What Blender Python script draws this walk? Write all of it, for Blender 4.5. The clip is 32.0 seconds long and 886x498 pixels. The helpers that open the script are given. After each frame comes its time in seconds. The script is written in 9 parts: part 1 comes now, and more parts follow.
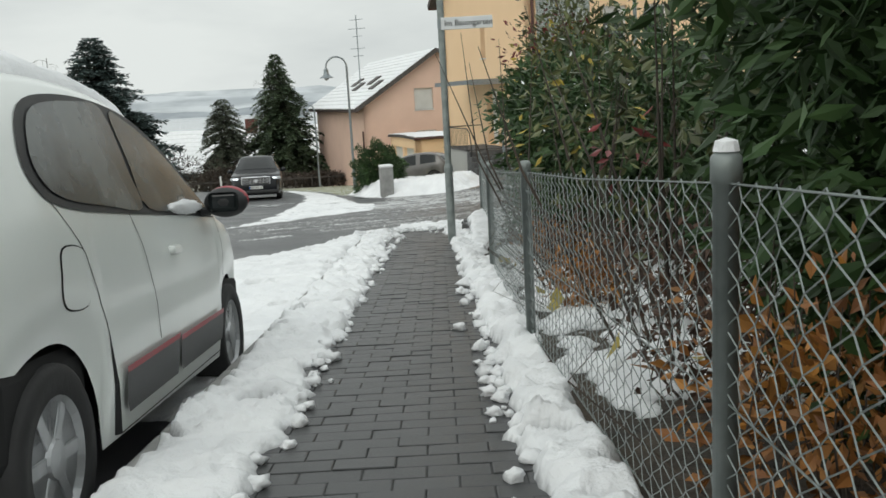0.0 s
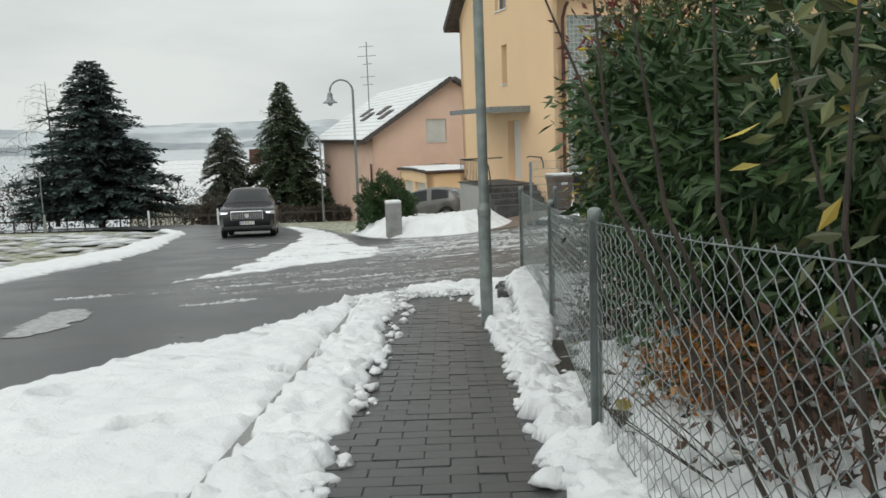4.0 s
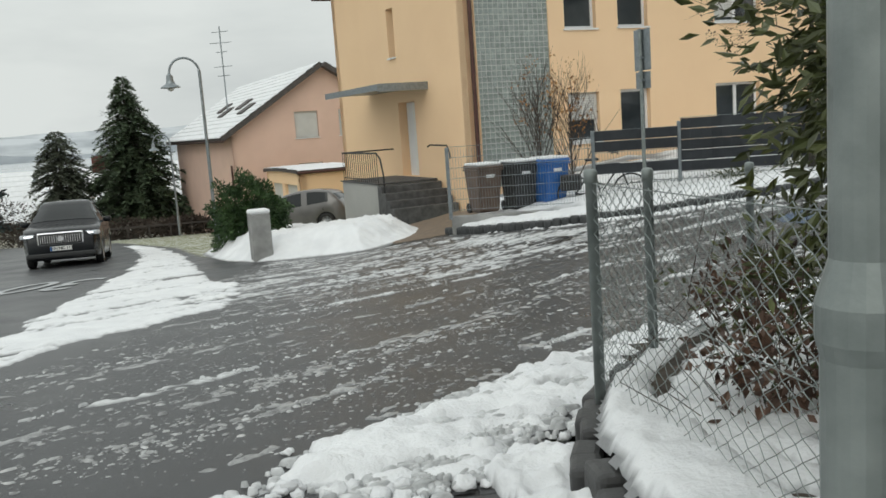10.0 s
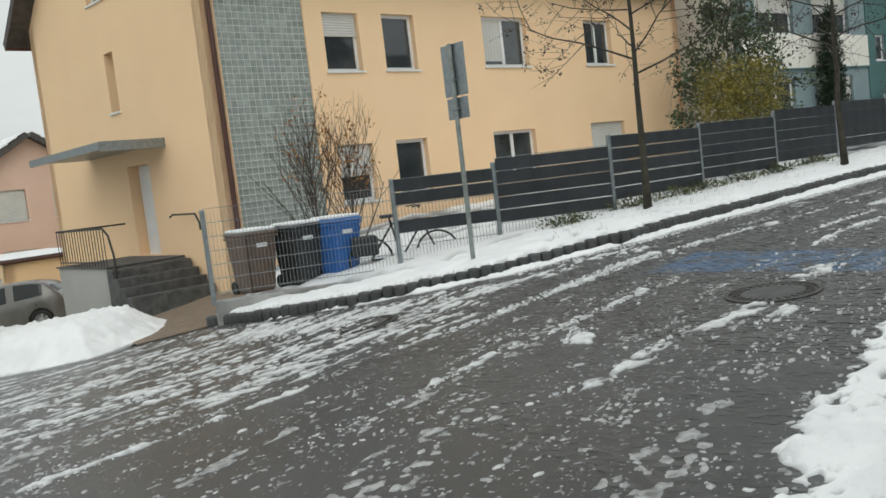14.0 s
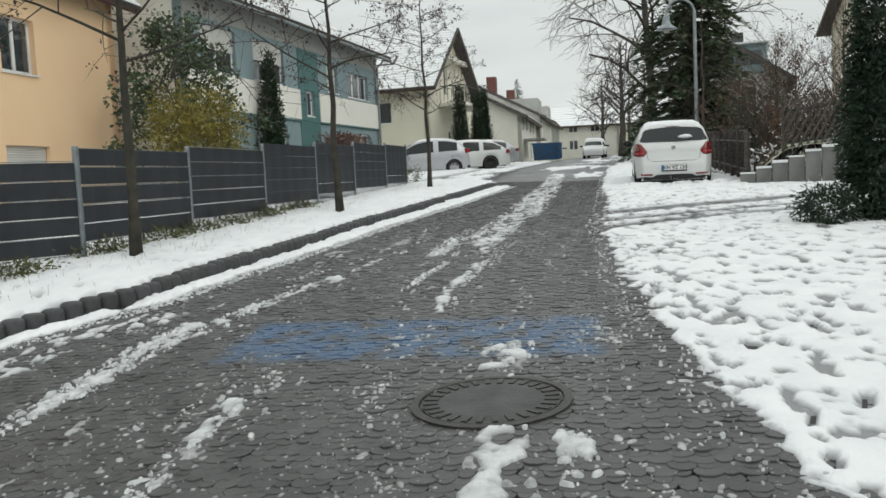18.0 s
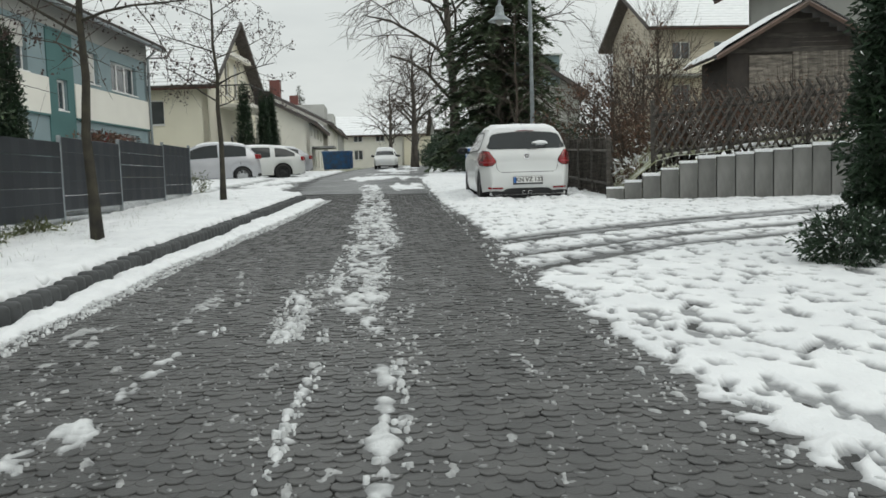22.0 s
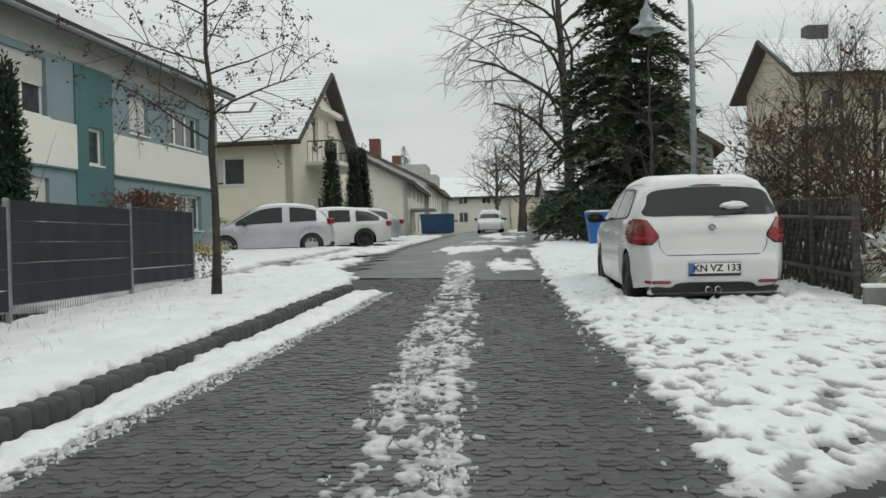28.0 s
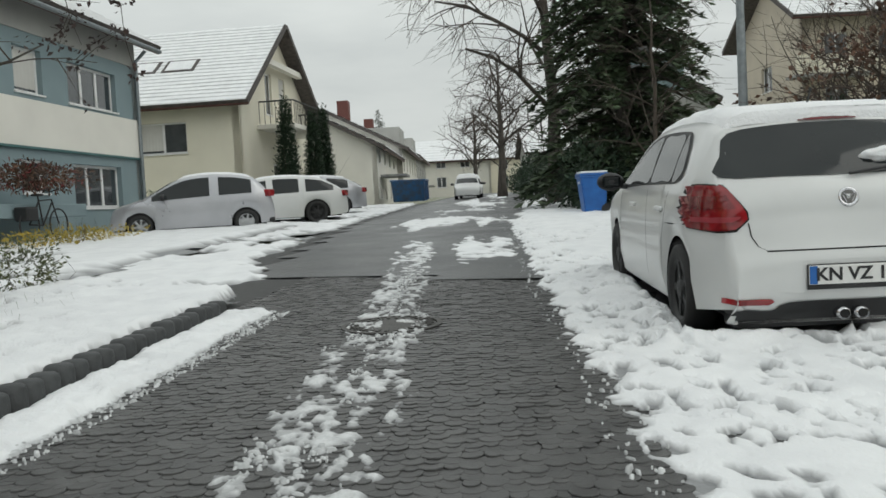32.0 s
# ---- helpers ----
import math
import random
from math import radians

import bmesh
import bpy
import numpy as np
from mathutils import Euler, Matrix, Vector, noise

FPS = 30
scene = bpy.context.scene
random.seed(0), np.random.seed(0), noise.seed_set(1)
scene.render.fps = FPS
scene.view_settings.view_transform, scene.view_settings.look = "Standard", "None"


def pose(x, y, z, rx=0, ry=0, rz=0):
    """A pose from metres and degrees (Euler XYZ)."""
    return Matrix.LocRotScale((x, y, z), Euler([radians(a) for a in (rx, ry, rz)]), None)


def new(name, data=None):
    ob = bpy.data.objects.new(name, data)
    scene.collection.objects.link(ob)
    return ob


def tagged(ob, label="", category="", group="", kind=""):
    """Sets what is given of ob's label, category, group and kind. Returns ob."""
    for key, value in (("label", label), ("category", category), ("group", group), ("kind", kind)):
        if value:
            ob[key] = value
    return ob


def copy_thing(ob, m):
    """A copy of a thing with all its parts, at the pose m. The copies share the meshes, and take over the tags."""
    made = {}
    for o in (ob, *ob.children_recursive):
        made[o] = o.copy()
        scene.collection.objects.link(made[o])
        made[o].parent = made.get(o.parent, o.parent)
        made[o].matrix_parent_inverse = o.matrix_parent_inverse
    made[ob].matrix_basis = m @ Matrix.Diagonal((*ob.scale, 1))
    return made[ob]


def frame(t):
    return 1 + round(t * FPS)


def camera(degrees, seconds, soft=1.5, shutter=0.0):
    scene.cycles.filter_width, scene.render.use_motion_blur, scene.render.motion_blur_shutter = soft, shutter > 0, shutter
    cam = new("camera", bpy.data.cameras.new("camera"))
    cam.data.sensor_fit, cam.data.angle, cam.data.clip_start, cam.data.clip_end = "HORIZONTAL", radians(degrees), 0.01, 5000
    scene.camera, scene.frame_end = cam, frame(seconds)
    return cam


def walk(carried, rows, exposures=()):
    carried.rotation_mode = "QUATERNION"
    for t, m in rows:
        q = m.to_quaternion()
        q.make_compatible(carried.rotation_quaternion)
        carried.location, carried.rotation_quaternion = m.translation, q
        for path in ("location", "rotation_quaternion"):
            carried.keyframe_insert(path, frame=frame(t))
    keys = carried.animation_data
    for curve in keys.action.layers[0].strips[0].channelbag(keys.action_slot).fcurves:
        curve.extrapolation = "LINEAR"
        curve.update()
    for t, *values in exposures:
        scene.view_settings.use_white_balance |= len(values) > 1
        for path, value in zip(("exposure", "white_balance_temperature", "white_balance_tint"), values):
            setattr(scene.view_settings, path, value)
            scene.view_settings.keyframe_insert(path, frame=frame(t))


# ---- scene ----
from mathutils.bvhtree import BVHTree

cam = camera(54.3, 32.0, soft=1.6)
METRES, EYE = 31.75, 1.08
ROWS = [
    (0.0, 0.0, 0.0, 0.0, -0.56, -10.18, 3.1),
    (0.5, -0.0009, 0.0133, -0.0012, 0.07, -10.12, 2.89),
    (1.0, -0.0026, 0.0254, -0.0018, 0.1, -10.16, 3.05),
    (1.5, -0.0025, 0.0394, -0.0029, 0.22, -10.5, 2.77),
    (2.0, -0.0038, 0.0541, -0.0038, -0.79, -11.32, 2.48),
    (2.5, -0.0046, 0.0701, -0.0045, -2.13, -8.41, 2.55),
    (3.0, -0.0048, 0.0847, -0.0058, -2.03, -8.42, 2.66),
    (3.5, -0.0041, 0.0998, -0.0071, -2.16, -8.4, 2.67),
    (4.0, -0.0051, 0.1147, -0.0078, 0.14, -7.82, 2.08),
    (4.5, -0.0069, 0.1296, -0.0084, 0.56, -7.44, 2.09),
    (6.5, -0.0111, 0.1879, -0.0126, 0.05, -6.64, 2.2),
    (7.0, -0.0104, 0.2041, -0.0144, 0.05, -6.81, 1.8),
    (7.5, -0.0104, 0.22, -0.0159, 0.34, -7.34, 1.72),
    (8.0, -0.0109, 0.2362, -0.0165, 0.12, -7.55, 1.46),
    (8.5, -0.0114, 0.2513, -0.0176, 0.14, -7.51, 1.47),
    (9.0, -0.0128, 0.2678, -0.0188, -0.24, -7.56, 1.67),
    (9.5, -0.0134, 0.2846, -0.0195, -0.95, -7.72, 1.87),
    (10.0, -0.0143, 0.3006, -0.0204, -8.59, -8.29, 4.03),
    (10.5, -0.0141, 0.3155, -0.0218, -9.03, -8.51, 3.52),
    (11.0, -0.0149, 0.3288, -0.0237, -10.62, -8.98, 2.64),
    (11.5, -0.0145, 0.3444, -0.0261, -11.38, -9.45, 2.28),
    (12.0, -0.0141, 0.3585, -0.028, -15.32, -7.95, 3.84),
    (12.5, -0.0124, 0.3748, -0.0287, -17.87, -8.04, 4.73),
    (13.0, -0.0117, 0.3882, -0.0296, -17.94, -6.1, 4.77),
    (13.5, -0.0103, 0.4007, -0.0302, -21.26, -4.84, 5.7),
    (14.0, -0.0065, 0.4135, -0.0308, -25.89, -5.0, 6.65),
    (14.5, -0.004, 0.4271, -0.0321, -38.74, -5.07, 5.5),
    (15.0, 0.0001, 0.4385, -0.0332, -43.98, -5.26, 4.87),
    (15.5, 0.0054, 0.4506, -0.0334, -48.05, -4.09, 1.98),
    (17.5, 0.0328, 0.506, -0.0364, -59.99, -6.44, 3.83),
    (18.0, 0.0422, 0.5191, -0.0365, -64.31, -4.88, 2.66),
    (18.5, 0.0526, 0.5312, -0.037, -66.12, -4.54, 2.62),
    (19.0, 0.0644, 0.5434, -0.0372, -66.63, -4.05, 2.55),
    (19.5, 0.0764, 0.554, -0.0374, -69.14, -3.26, 2.95),
    (20.0, 0.0896, 0.5637, -0.0369, -69.9, -3.16, 2.72),
    (20.5, 0.1025, 0.5721, -0.0367, -76.05, -4.41, 2.02),
    (21.0, 0.1181, 0.5783, -0.0361, -78.06, -4.83, 2.02),
    (21.5, 0.1336, 0.5838, -0.0361, -77.96, -4.85, 2.03),
    (22.0, 0.151, 0.586, -0.0352, -78.93, -4.79, 1.83),
    (22.5, 0.1667, 0.5878, -0.035, -78.82, -4.7, 1.85),
    (23.0, 0.1835, 0.5886, -0.0333, -78.34, -2.98, 2.0),
    (23.5, 0.1999, 0.5888, -0.0318, -77.37, -1.98, 2.26),
    (24.0, 0.2155, 0.5918, -0.0313, -76.49, -0.05, 2.15),
    (24.5, 0.2324, 0.5948, -0.0306, -74.92, 0.27, 1.49),
    (25.0, 0.2491, 0.6002, -0.03, -74.52, 0.2, 1.67),
    (25.5, 0.2652, 0.6057, -0.0302, -71.46, 0.52, 0.36),
    (27.5, 0.3257, 0.6253, -0.0276, -71.27, -0.48, 1.53),
    (28.0, 0.3429, 0.629, -0.0273, -71.8, -0.51, 1.45),
    (28.5, 0.3586, 0.6331, -0.027, -71.73, -0.55, 1.58),
    (29.0, 0.3756, 0.6372, -0.0266, -71.79, -0.6, 1.6),
    (29.5, 0.391, 0.6403, -0.0265, -71.44, -0.95, 2.22),
    (30.0, 0.4065, 0.6438, -0.0256, -73.53, -3.58, 3.13),
    (30.5, 0.4238, 0.6466, -0.0246, -73.38, -3.7, 2.88),
    (31.0, 0.4407, 0.6503, -0.0239, -72.78, -3.03, 2.82),
    (31.5, 0.4582, 0.6529, -0.024, -72.83, -3.05, 2.78),
    (32.0, 0.4763, 0.6575, -0.0229, -73.02, -2.87, 2.98),
]
walk(cam, [(t, pose(METRES * x, METRES * y, EYE + METRES * z, 90 + pitch, roll, yaw)) for t, x, y, z, yaw, pitch, roll in ROWS],
     exposures=[(t_, e_, 6480, 4.5) for t_, e_ in ((0, 0.03), (2, 0.05), (3, -0.02), (7, -0.05), (9, -0.08), (13, -0.03), (20, 0.03), (22, -0.03), (24, -0.17), (32, -0.17))])

# ---- sky and light ----
world = bpy.data.worlds.new("sky")
scene.world = world
world.use_nodes = True
wt = world.node_tree
wt.nodes.clear()


def wn(kind, **sets):
    n = wt.nodes.new(kind)
    for k, v in sets.items():
        n.inputs[k].default_value = v
    return n


sky = wt.nodes.new("ShaderNodeTexSky")
sky.sky_type, sky.sun_disc = "NISHITA", False
sky.sun_elevation, sky.sun_rotation = radians(28), radians(200)
sky.air_density, sky.dust_density = 1.5, 6.0
tc = wt.nodes.new("ShaderNodeTexCoord")
sep = wt.nodes.new("ShaderNodeSeparateXYZ")
wt.links.new(tc.outputs["Generated"], sep.inputs[0])
mapn = wn("ShaderNodeMapping", Scale=(1.2, 1.2, 4.5))
wt.links.new(tc.outputs["Generated"], mapn.inputs[0])
clouds = wn("ShaderNodeTexNoise", Scale=2.3, Detail=5.0, Roughness=0.55)
wt.links.new(mapn.outputs[0], clouds.inputs["Vector"])
ramp = wt.nodes.new("ShaderNodeValToRGB")
ramp.color_ramp.elements[0].position, ramp.color_ramp.elements[0].color = 0.3, (0.67, 0.69, 0.70, 1)
ramp.color_ramp.elements[1].position, ramp.color_ramp.elements[1].color = 0.62, (0.82, 0.835, 0.835, 1)
wt.links.new(clouds.outputs["Fac"], ramp.inputs[0])
# an overcast sky is brighter towards the zenith
rise = wn("ShaderNodeMapRange", **{"From Min": 0.12, "From Max": 1.0, "To Min": 1.0, "To Max": 1.6})
wt.links.new(sep.outputs["Z"], rise.inputs["Value"])
vm = wt.nodes.new("ShaderNodeVectorMath")
vm.operation = "SCALE"
wt.links.new(ramp.outputs[0], vm.inputs[0])
wt.links.new(rise.outputs[0], vm.inputs["Scale"])
bg1 = wn("ShaderNodeBackground", Strength=0.05)
wt.links.new(sky.outputs[0], bg1.inputs[0])
bg2 = wn("ShaderNodeBackground", Strength=1.0)
wt.links.new(vm.outputs[0], bg2.inputs[0])
mixs = wn("ShaderNodeMixShader", Fac=0.93)
wt.links.new(bg1.outputs[0], mixs.inputs[1])
wt.links.new(bg2.outputs[0], mixs.inputs[2])
wo = wt.nodes.new("ShaderNodeOutputWorld")
wt.links.new(mixs.outputs[0], wo.inputs[0])
sun_d = bpy.data.lights.new("sun", "SUN")
sun_d.energy, sun_d.angle, sun_d.color = 0.55, radians(40), (1.0, 0.97, 0.93)
sun = new("sun", sun_d)
sun.rotation_euler = Euler((radians(50), 0, radians(-20)))


# ---- materials ----
def mat(name, c1, c2=None, scale=6.0, rough=0.6, bump=0.15, bscale=60.0, metal=0.0, spec=0.5, rand=0.0, coat=0.0, stretch=(1, 1, 1),
        trans=0.0, island=0.0, lo=0.35, hi=0.65, rvar=0.1, detail=5.0, dist=0.01, sss=0.0, emit=0.0):
    """A surface with two scales of variation: a broad mottling between two colours and a fine relief."""
    m = bpy.data.materials.new(name)
    m.use_nodes = True
    t = m.node_tree
    b = t.nodes["Principled BSDF"]
    c2 = c2 or tuple(0.82 * v for v in c1)
    co = t.nodes.new("ShaderNodeTexCoord")
    mp = t.nodes.new("ShaderNodeMapping")
    mp.inputs["Scale"].default_value = stretch
    t.links.new(co.outputs["Object"], mp.inputs[0])
    n1 = t.nodes.new("ShaderNodeTexNoise")
    n1.inputs["Scale"].default_value, n1.inputs["Detail"].default_value = scale, detail
    t.links.new(mp.outputs[0], n1.inputs["Vector"])
    r = t.nodes.new("ShaderNodeValToRGB")
    r.color_ramp.elements[0].position, r.color_ramp.elements[0].color = lo, (*c2, 1)
    r.color_ramp.elements[1].position, r.color_ramp.elements[1].color = hi, (*c1, 1)
    t.links.new(n1.outputs["Fac"], r.inputs[0])
    colour = r.outputs[0]
    if rand or island:
        src = t.nodes.new("ShaderNodeObjectInfo").outputs["Random"] if rand else t.nodes.new("ShaderNodeNewGeometry").outputs["Random Per Island"]
        a = rand or island
        mr = t.nodes.new("ShaderNodeMapRange")
        mr.inputs["To Min"].default_value, mr.inputs["To Max"].default_value = 1 - a, 1 + a
        t.links.new(src, mr.inputs[0])
        hs = t.nodes.new("ShaderNodeHueSaturation")
        t.links.new(colour, hs.inputs["Color"])
        t.links.new(mr.outputs[0], hs.inputs["Value"])
        colour = hs.outputs[0]
    t.links.new(colour, b.inputs["Base Color"])
    n2 = t.nodes.new("ShaderNodeTexNoise")
    n2.inputs["Scale"].default_value, n2.inputs["Detail"].default_value = bscale, 4
    t.links.new(mp.outputs[0], n2.inputs["Vector"])
    if bump:
        bp = t.nodes.new("ShaderNodeBump")
        bp.inputs["Strength"].default_value, bp.inputs["Distance"].default_value = bump, dist
        t.links.new(n2.outputs["Fac"], bp.inputs["Height"])
        t.links.new(bp.outputs[0], b.inputs["Normal"])
    if rvar:
        rr = t.nodes.new("ShaderNodeMapRange")
        rr.inputs["To Min"].default_value, rr.inputs["To Max"].default_value = max(0, rough - rvar), min(1, rough + rvar)
        t.links.new(n1.outputs["Fac"], rr.inputs[0])
        t.links.new(rr.outputs[0], b.inputs["Roughness"])
    else:
        b.inputs["Roughness"].default_value = rough
    b.inputs["Metallic"].default_value = metal
    b.inputs["Specular IOR Level"].default_value = spec
    b.inputs["Coat Weight"].default_value = coat
    b.inputs["Coat Roughness"].default_value = 0.08
    b.inputs["Transmission Weight"].default_value = trans
    if sss:
        b.inputs["Subsurface Weight"].default_value = sss
        b.inputs["Subsurface Radius"].default_value = (0.02, 0.025, 0.03)
    if emit:
        t.links.new(colour, b.inputs["Emission Color"])
        b.inputs["Emission Strength"].default_value = emit
    return m


M_snow = mat("snow", (0.81, 0.82, 0.83), (0.73, 0.74, 0.755), 3, 0.65, 0.5, 50, dist=0.02, rvar=0.05)
M_slushw = mat("trodden_snow", (0.63, 0.64, 0.645), (0.43, 0.44, 0.445), 14, 0.5, 0.5, 60, dist=0.015, lo=0.3, hi=0.55)


def melting(m, grey):
    """Thin melting snow turns grey and glassy."""
    t = m.node_tree
    b = t.nodes["Principled BSDF"]
    src = b.inputs["Base Color"].links[0].from_socket
    at = t.nodes.new("ShaderNodeAttribute")
    at.attribute_name = "melt"
    mx = t.nodes.new("ShaderNodeMix")
    mx.data_type = "RGBA"
    mx.inputs["B"].default_value = (*grey, 1)
    t.links.new(at.outputs["Fac"], mx.inputs["Factor"])
    t.links.new(src, mx.inputs["A"])
    t.links.new(mx.outputs["Result"], b.inputs["Base Color"])


melting(M_snow, (0.25, 0.255, 0.26))
melting(M_slushw, (0.13, 0.132, 0.135))
M_slush = mat("slush", (0.40, 0.405, 0.405), (0.15, 0.15, 0.152), 16, 0.35, 0.5, 70, dist=0.015, lo=0.3, hi=0.6)
M_crumb = mat("slush_crumb", (0.36, 0.363, 0.363), (0.15, 0.152, 0.154), 20, 0.3, 0.3, 90, dist=0.006, island=0.25)
M_asphalt = mat("wet_asphalt", (0.056, 0.058, 0.061), (0.032, 0.033, 0.035), 0.9, 0.36, 0.5, 200, rvar=0.2, dist=0.005, spec=0.45)
M_soil = mat("soil", (0.07, 0.055, 0.04), (0.03, 0.025, 0.02), 5, 0.9, 0.8, 30, dist=0.03)
M_brick = mat("paving_brick", (0.054, 0.055, 0.057), (0.032, 0.033, 0.034), 9, 0.38, 0.3, 160, rand=0.14, dist=0.004, rvar=0.15)
M_brick_j = mat("paving_brick_far", (0.054, 0.055, 0.057), (0.032, 0.033, 0.034), 9, 0.38, 0.3, 160, island=0.14, dist=0.004, rvar=0.15)
M_paver = mat("scallop_paver", (0.074, 0.073, 0.0715), (0.042, 0.0415, 0.041), 5, 0.42, 0.4, 150, rand=0.16, spec=0.5, dist=0.004, rvar=0.15)
M_paver_j = mat("scallop_paver_far", (0.074, 0.073, 0.0715), (0.042, 0.0415, 0.041), 5, 0.42, 0.4, 150, island=0.16, spec=0.5, dist=0.004, rvar=0.15)


def painted(m, pts, colour):
    """Worn road paint inside a rectangle of the world: corner, and two sides."""
    t = m.node_tree
    b = t.nodes["Principled BSDF"]
    src = b.inputs["Base Color"].links[0].from_socket
    geo = t.nodes.new("ShaderNodeNewGeometry")
    (x0, y0), (ax, ay), (bx_, by_) = pts
    mask = None

    def math_n(op, u, v, w=None):
        n = t.nodes.new("ShaderNodeMath")
        n.operation = op
        for k, q in enumerate((u, v) if w is None else (u, v, w)):
            if isinstance(q, (int, float)):
                n.inputs[k].default_value = q
            else:
                t.links.new(q, n.inputs[k])
        return n.outputs[0]

    nz = t.nodes.new("ShaderNodeTexNoise")
    nz.inputs["Scale"].default_value, nz.inputs["Detail"].default_value = 5.0, 6.0
    t.links.new(geo.outputs["Position"], nz.inputs["Vector"])
    sx_ = t.nodes.new("ShaderNodeSeparateXYZ")
    t.links.new(geo.outputs["Position"], sx_.inputs[0])
    for vx, vy in ((ax, ay), (bx_, by_)):
        L = math.hypot(vx, vy)
        d = math_n("ADD", math_n("MULTIPLY", math_n("SUBTRACT", sx_.outputs["X"], x0), vx / L), math_n("MULTIPLY", math_n("SUBTRACT", sx_.outputs["Y"], y0), vy / L))
        for e in (math_n("DIVIDE", d, 0.12), math_n("DIVIDE", math_n("SUBTRACT", L, d), 0.12)):
            mask = e if mask is None else math_n("MINIMUM", mask, e)
    n = t.nodes.new("ShaderNodeClamp")
    t.links.new(mask, n.inputs[0])
    worn = t.nodes.new("ShaderNodeMapRange")
    worn.inputs["From Min"].default_value, worn.inputs["From Max"].default_value = 0.36, 0.56
    t.links.new(nz.outputs["Fac"], worn.inputs[0])
    fac = math_n("MULTIPLY", math_n("MULTIPLY", n.outputs[0], worn.outputs[0]), 0.85)
    mx = t.nodes.new("ShaderNodeMix")
    mx.data_type = "RGBA"
    mx.inputs["B"].default_value = (*colour, 1)
    t.links.new(fac, mx.inputs["Factor"])
    t.links.new(src, mx.inputs["A"])
    t.links.new(mx.outputs["Result"], b.inputs["Base Color"])


for m_ in (M_paver, M_paver_j):
    painted(m_, ((5.62, 17.62), (-0.68, 2.2), (0.98, 0.26)), (0.05, 0.108, 0.205))
M_joint = mat("joint_sand", (0.026, 0.0255, 0.025), (0.014, 0.0138, 0.0135), 12, 0.6, 0.4, 120)
M_conc = mat("concrete", (0.33, 0.33, 0.32), (0.22, 0.22, 0.215), 4, 0.8, 0.3, 90, rand=0.08)
M_concd = mat("dark_concrete", (0.10, 0.10, 0.10), (0.05, 0.05, 0.05), 6, 0.7, 0.5, 70, rand=0.2)
M_kerb = mat("kerb_concrete", (0.062, 0.066, 0.068), (0.028, 0.030, 0.031), 6, 0.6, 0.5, 70, rand=0.2)
M_galv = mat("galvanised_steel", (0.30, 0.33, 0.345), (0.22, 0.245, 0.26), 14, 0.45, 0.05, 90, metal=0.75)
M_galvg = mat("grey_green_steel", (0.29, 0.32, 0.31), (0.19, 0.215, 0.21), 10, 0.5, 0.1, 80, metal=0.4)
M_wire = mat("fence_wire", (0.27, 0.30, 0.29), (0.17, 0.19, 0.185), 20, 0.5, 0, 80, metal=0.5)
M_apricot = mat("apricot_plaster", (0.90, 0.64, 0.40), (0.875, 0.615, 0.38), 0.8, 0.85, 0.35, 170, dist=0.006)
M_pink = mat("pink_plaster", (0.74, 0.52, 0.42), (0.69, 0.48, 0.385), 0.8, 0.85, 0.3, 150)
M_cream = mat("cream_plaster", (0.75, 0.715, 0.60), (0.70, 0.665, 0.555), 0.7, 0.85, 0.3, 150)
M_offw = mat("offwhite_plaster", (0.78, 0.76, 0.70), (0.72, 0.70, 0.645), 0.7, 0.85, 0.3, 150)
M_teal = mat("teal_plaster", (0.23, 0.30, 0.32), (0.20, 0.265, 0.285), 0.8, 0.85, 0.3, 150)
M_teald = mat("dark_teal_plaster", (0.075, 0.165, 0.165), (0.06, 0.14, 0.14), 0.8, 0.8, 0.3, 150)
M_beige = mat("beige_plaster", (0.56, 0.50, 0.405), (0.50, 0.445, 0.36), 0.7, 0.85, 0.3, 150)
M_wallc = mat("weathered_concrete", (0.20, 0.20, 0.19), (0.115, 0.115, 0.108), 3.5, 0.85, 0.4, 70, rand=0.12, stretch=(1, 1, 0.4))
M_tan = mat("tan_paving", (0.21, 0.155, 0.11), (0.13, 0.10, 0.075), 6, 0.6, 0.4, 80)
M_greyp = mat("grey_plaster", (0.40, 0.40, 0.38), (0.34, 0.34, 0.325), 0.7, 0.85, 0.3, 150)
M_whitef = mat("white_pvc", (0.80, 0.80, 0.80), (0.74, 0.74, 0.74), 3, 0.35, 0.02, 40)
M_glass = mat("window_glass", (0.05, 0.058, 0.065), (0.03, 0.036, 0.04), 1.5, 0.05, 0.0, 5, spec=0.9, rvar=0.03, coat=0.3)
M_roller = mat("roller_shutter", (0.60, 0.59, 0.56), (0.55, 0.54, 0.51), 2, 0.5, 0.05, 40)
M_tile = mat("roof_tile", (0.10, 0.085, 0.08), (0.05, 0.045, 0.042), 6, 0.7, 0.3, 60)
M_wood = mat("weathered_wood", (0.105, 0.094, 0.082), (0.042, 0.037, 0.032), 3, 0.8, 0.5, 40, stretch=(1, 1, 8), rand=0.2)
M_shed = mat("grey_shed_boards", (0.30, 0.268, 0.23), (0.10, 0.088, 0.075), 3, 0.8, 0.5, 40, stretch=(1, 1, 6), rand=0.25)
M_woodd = mat("dark_wood", (0.058, 0.048, 0.042), (0.03, 0.025, 0.022), 3, 0.75, 0.4, 40)
M_bark = mat("bark", (0.105, 0.092, 0.078), (0.045, 0.039, 0.034), 8, 0.9, 0.8, 50, stretch=(1, 1, 0.3))
M_barkm = mat("mossy_bark", (0.058, 0.052, 0.037), (0.022, 0.02, 0.016), 6, 0.9, 0.8, 50)
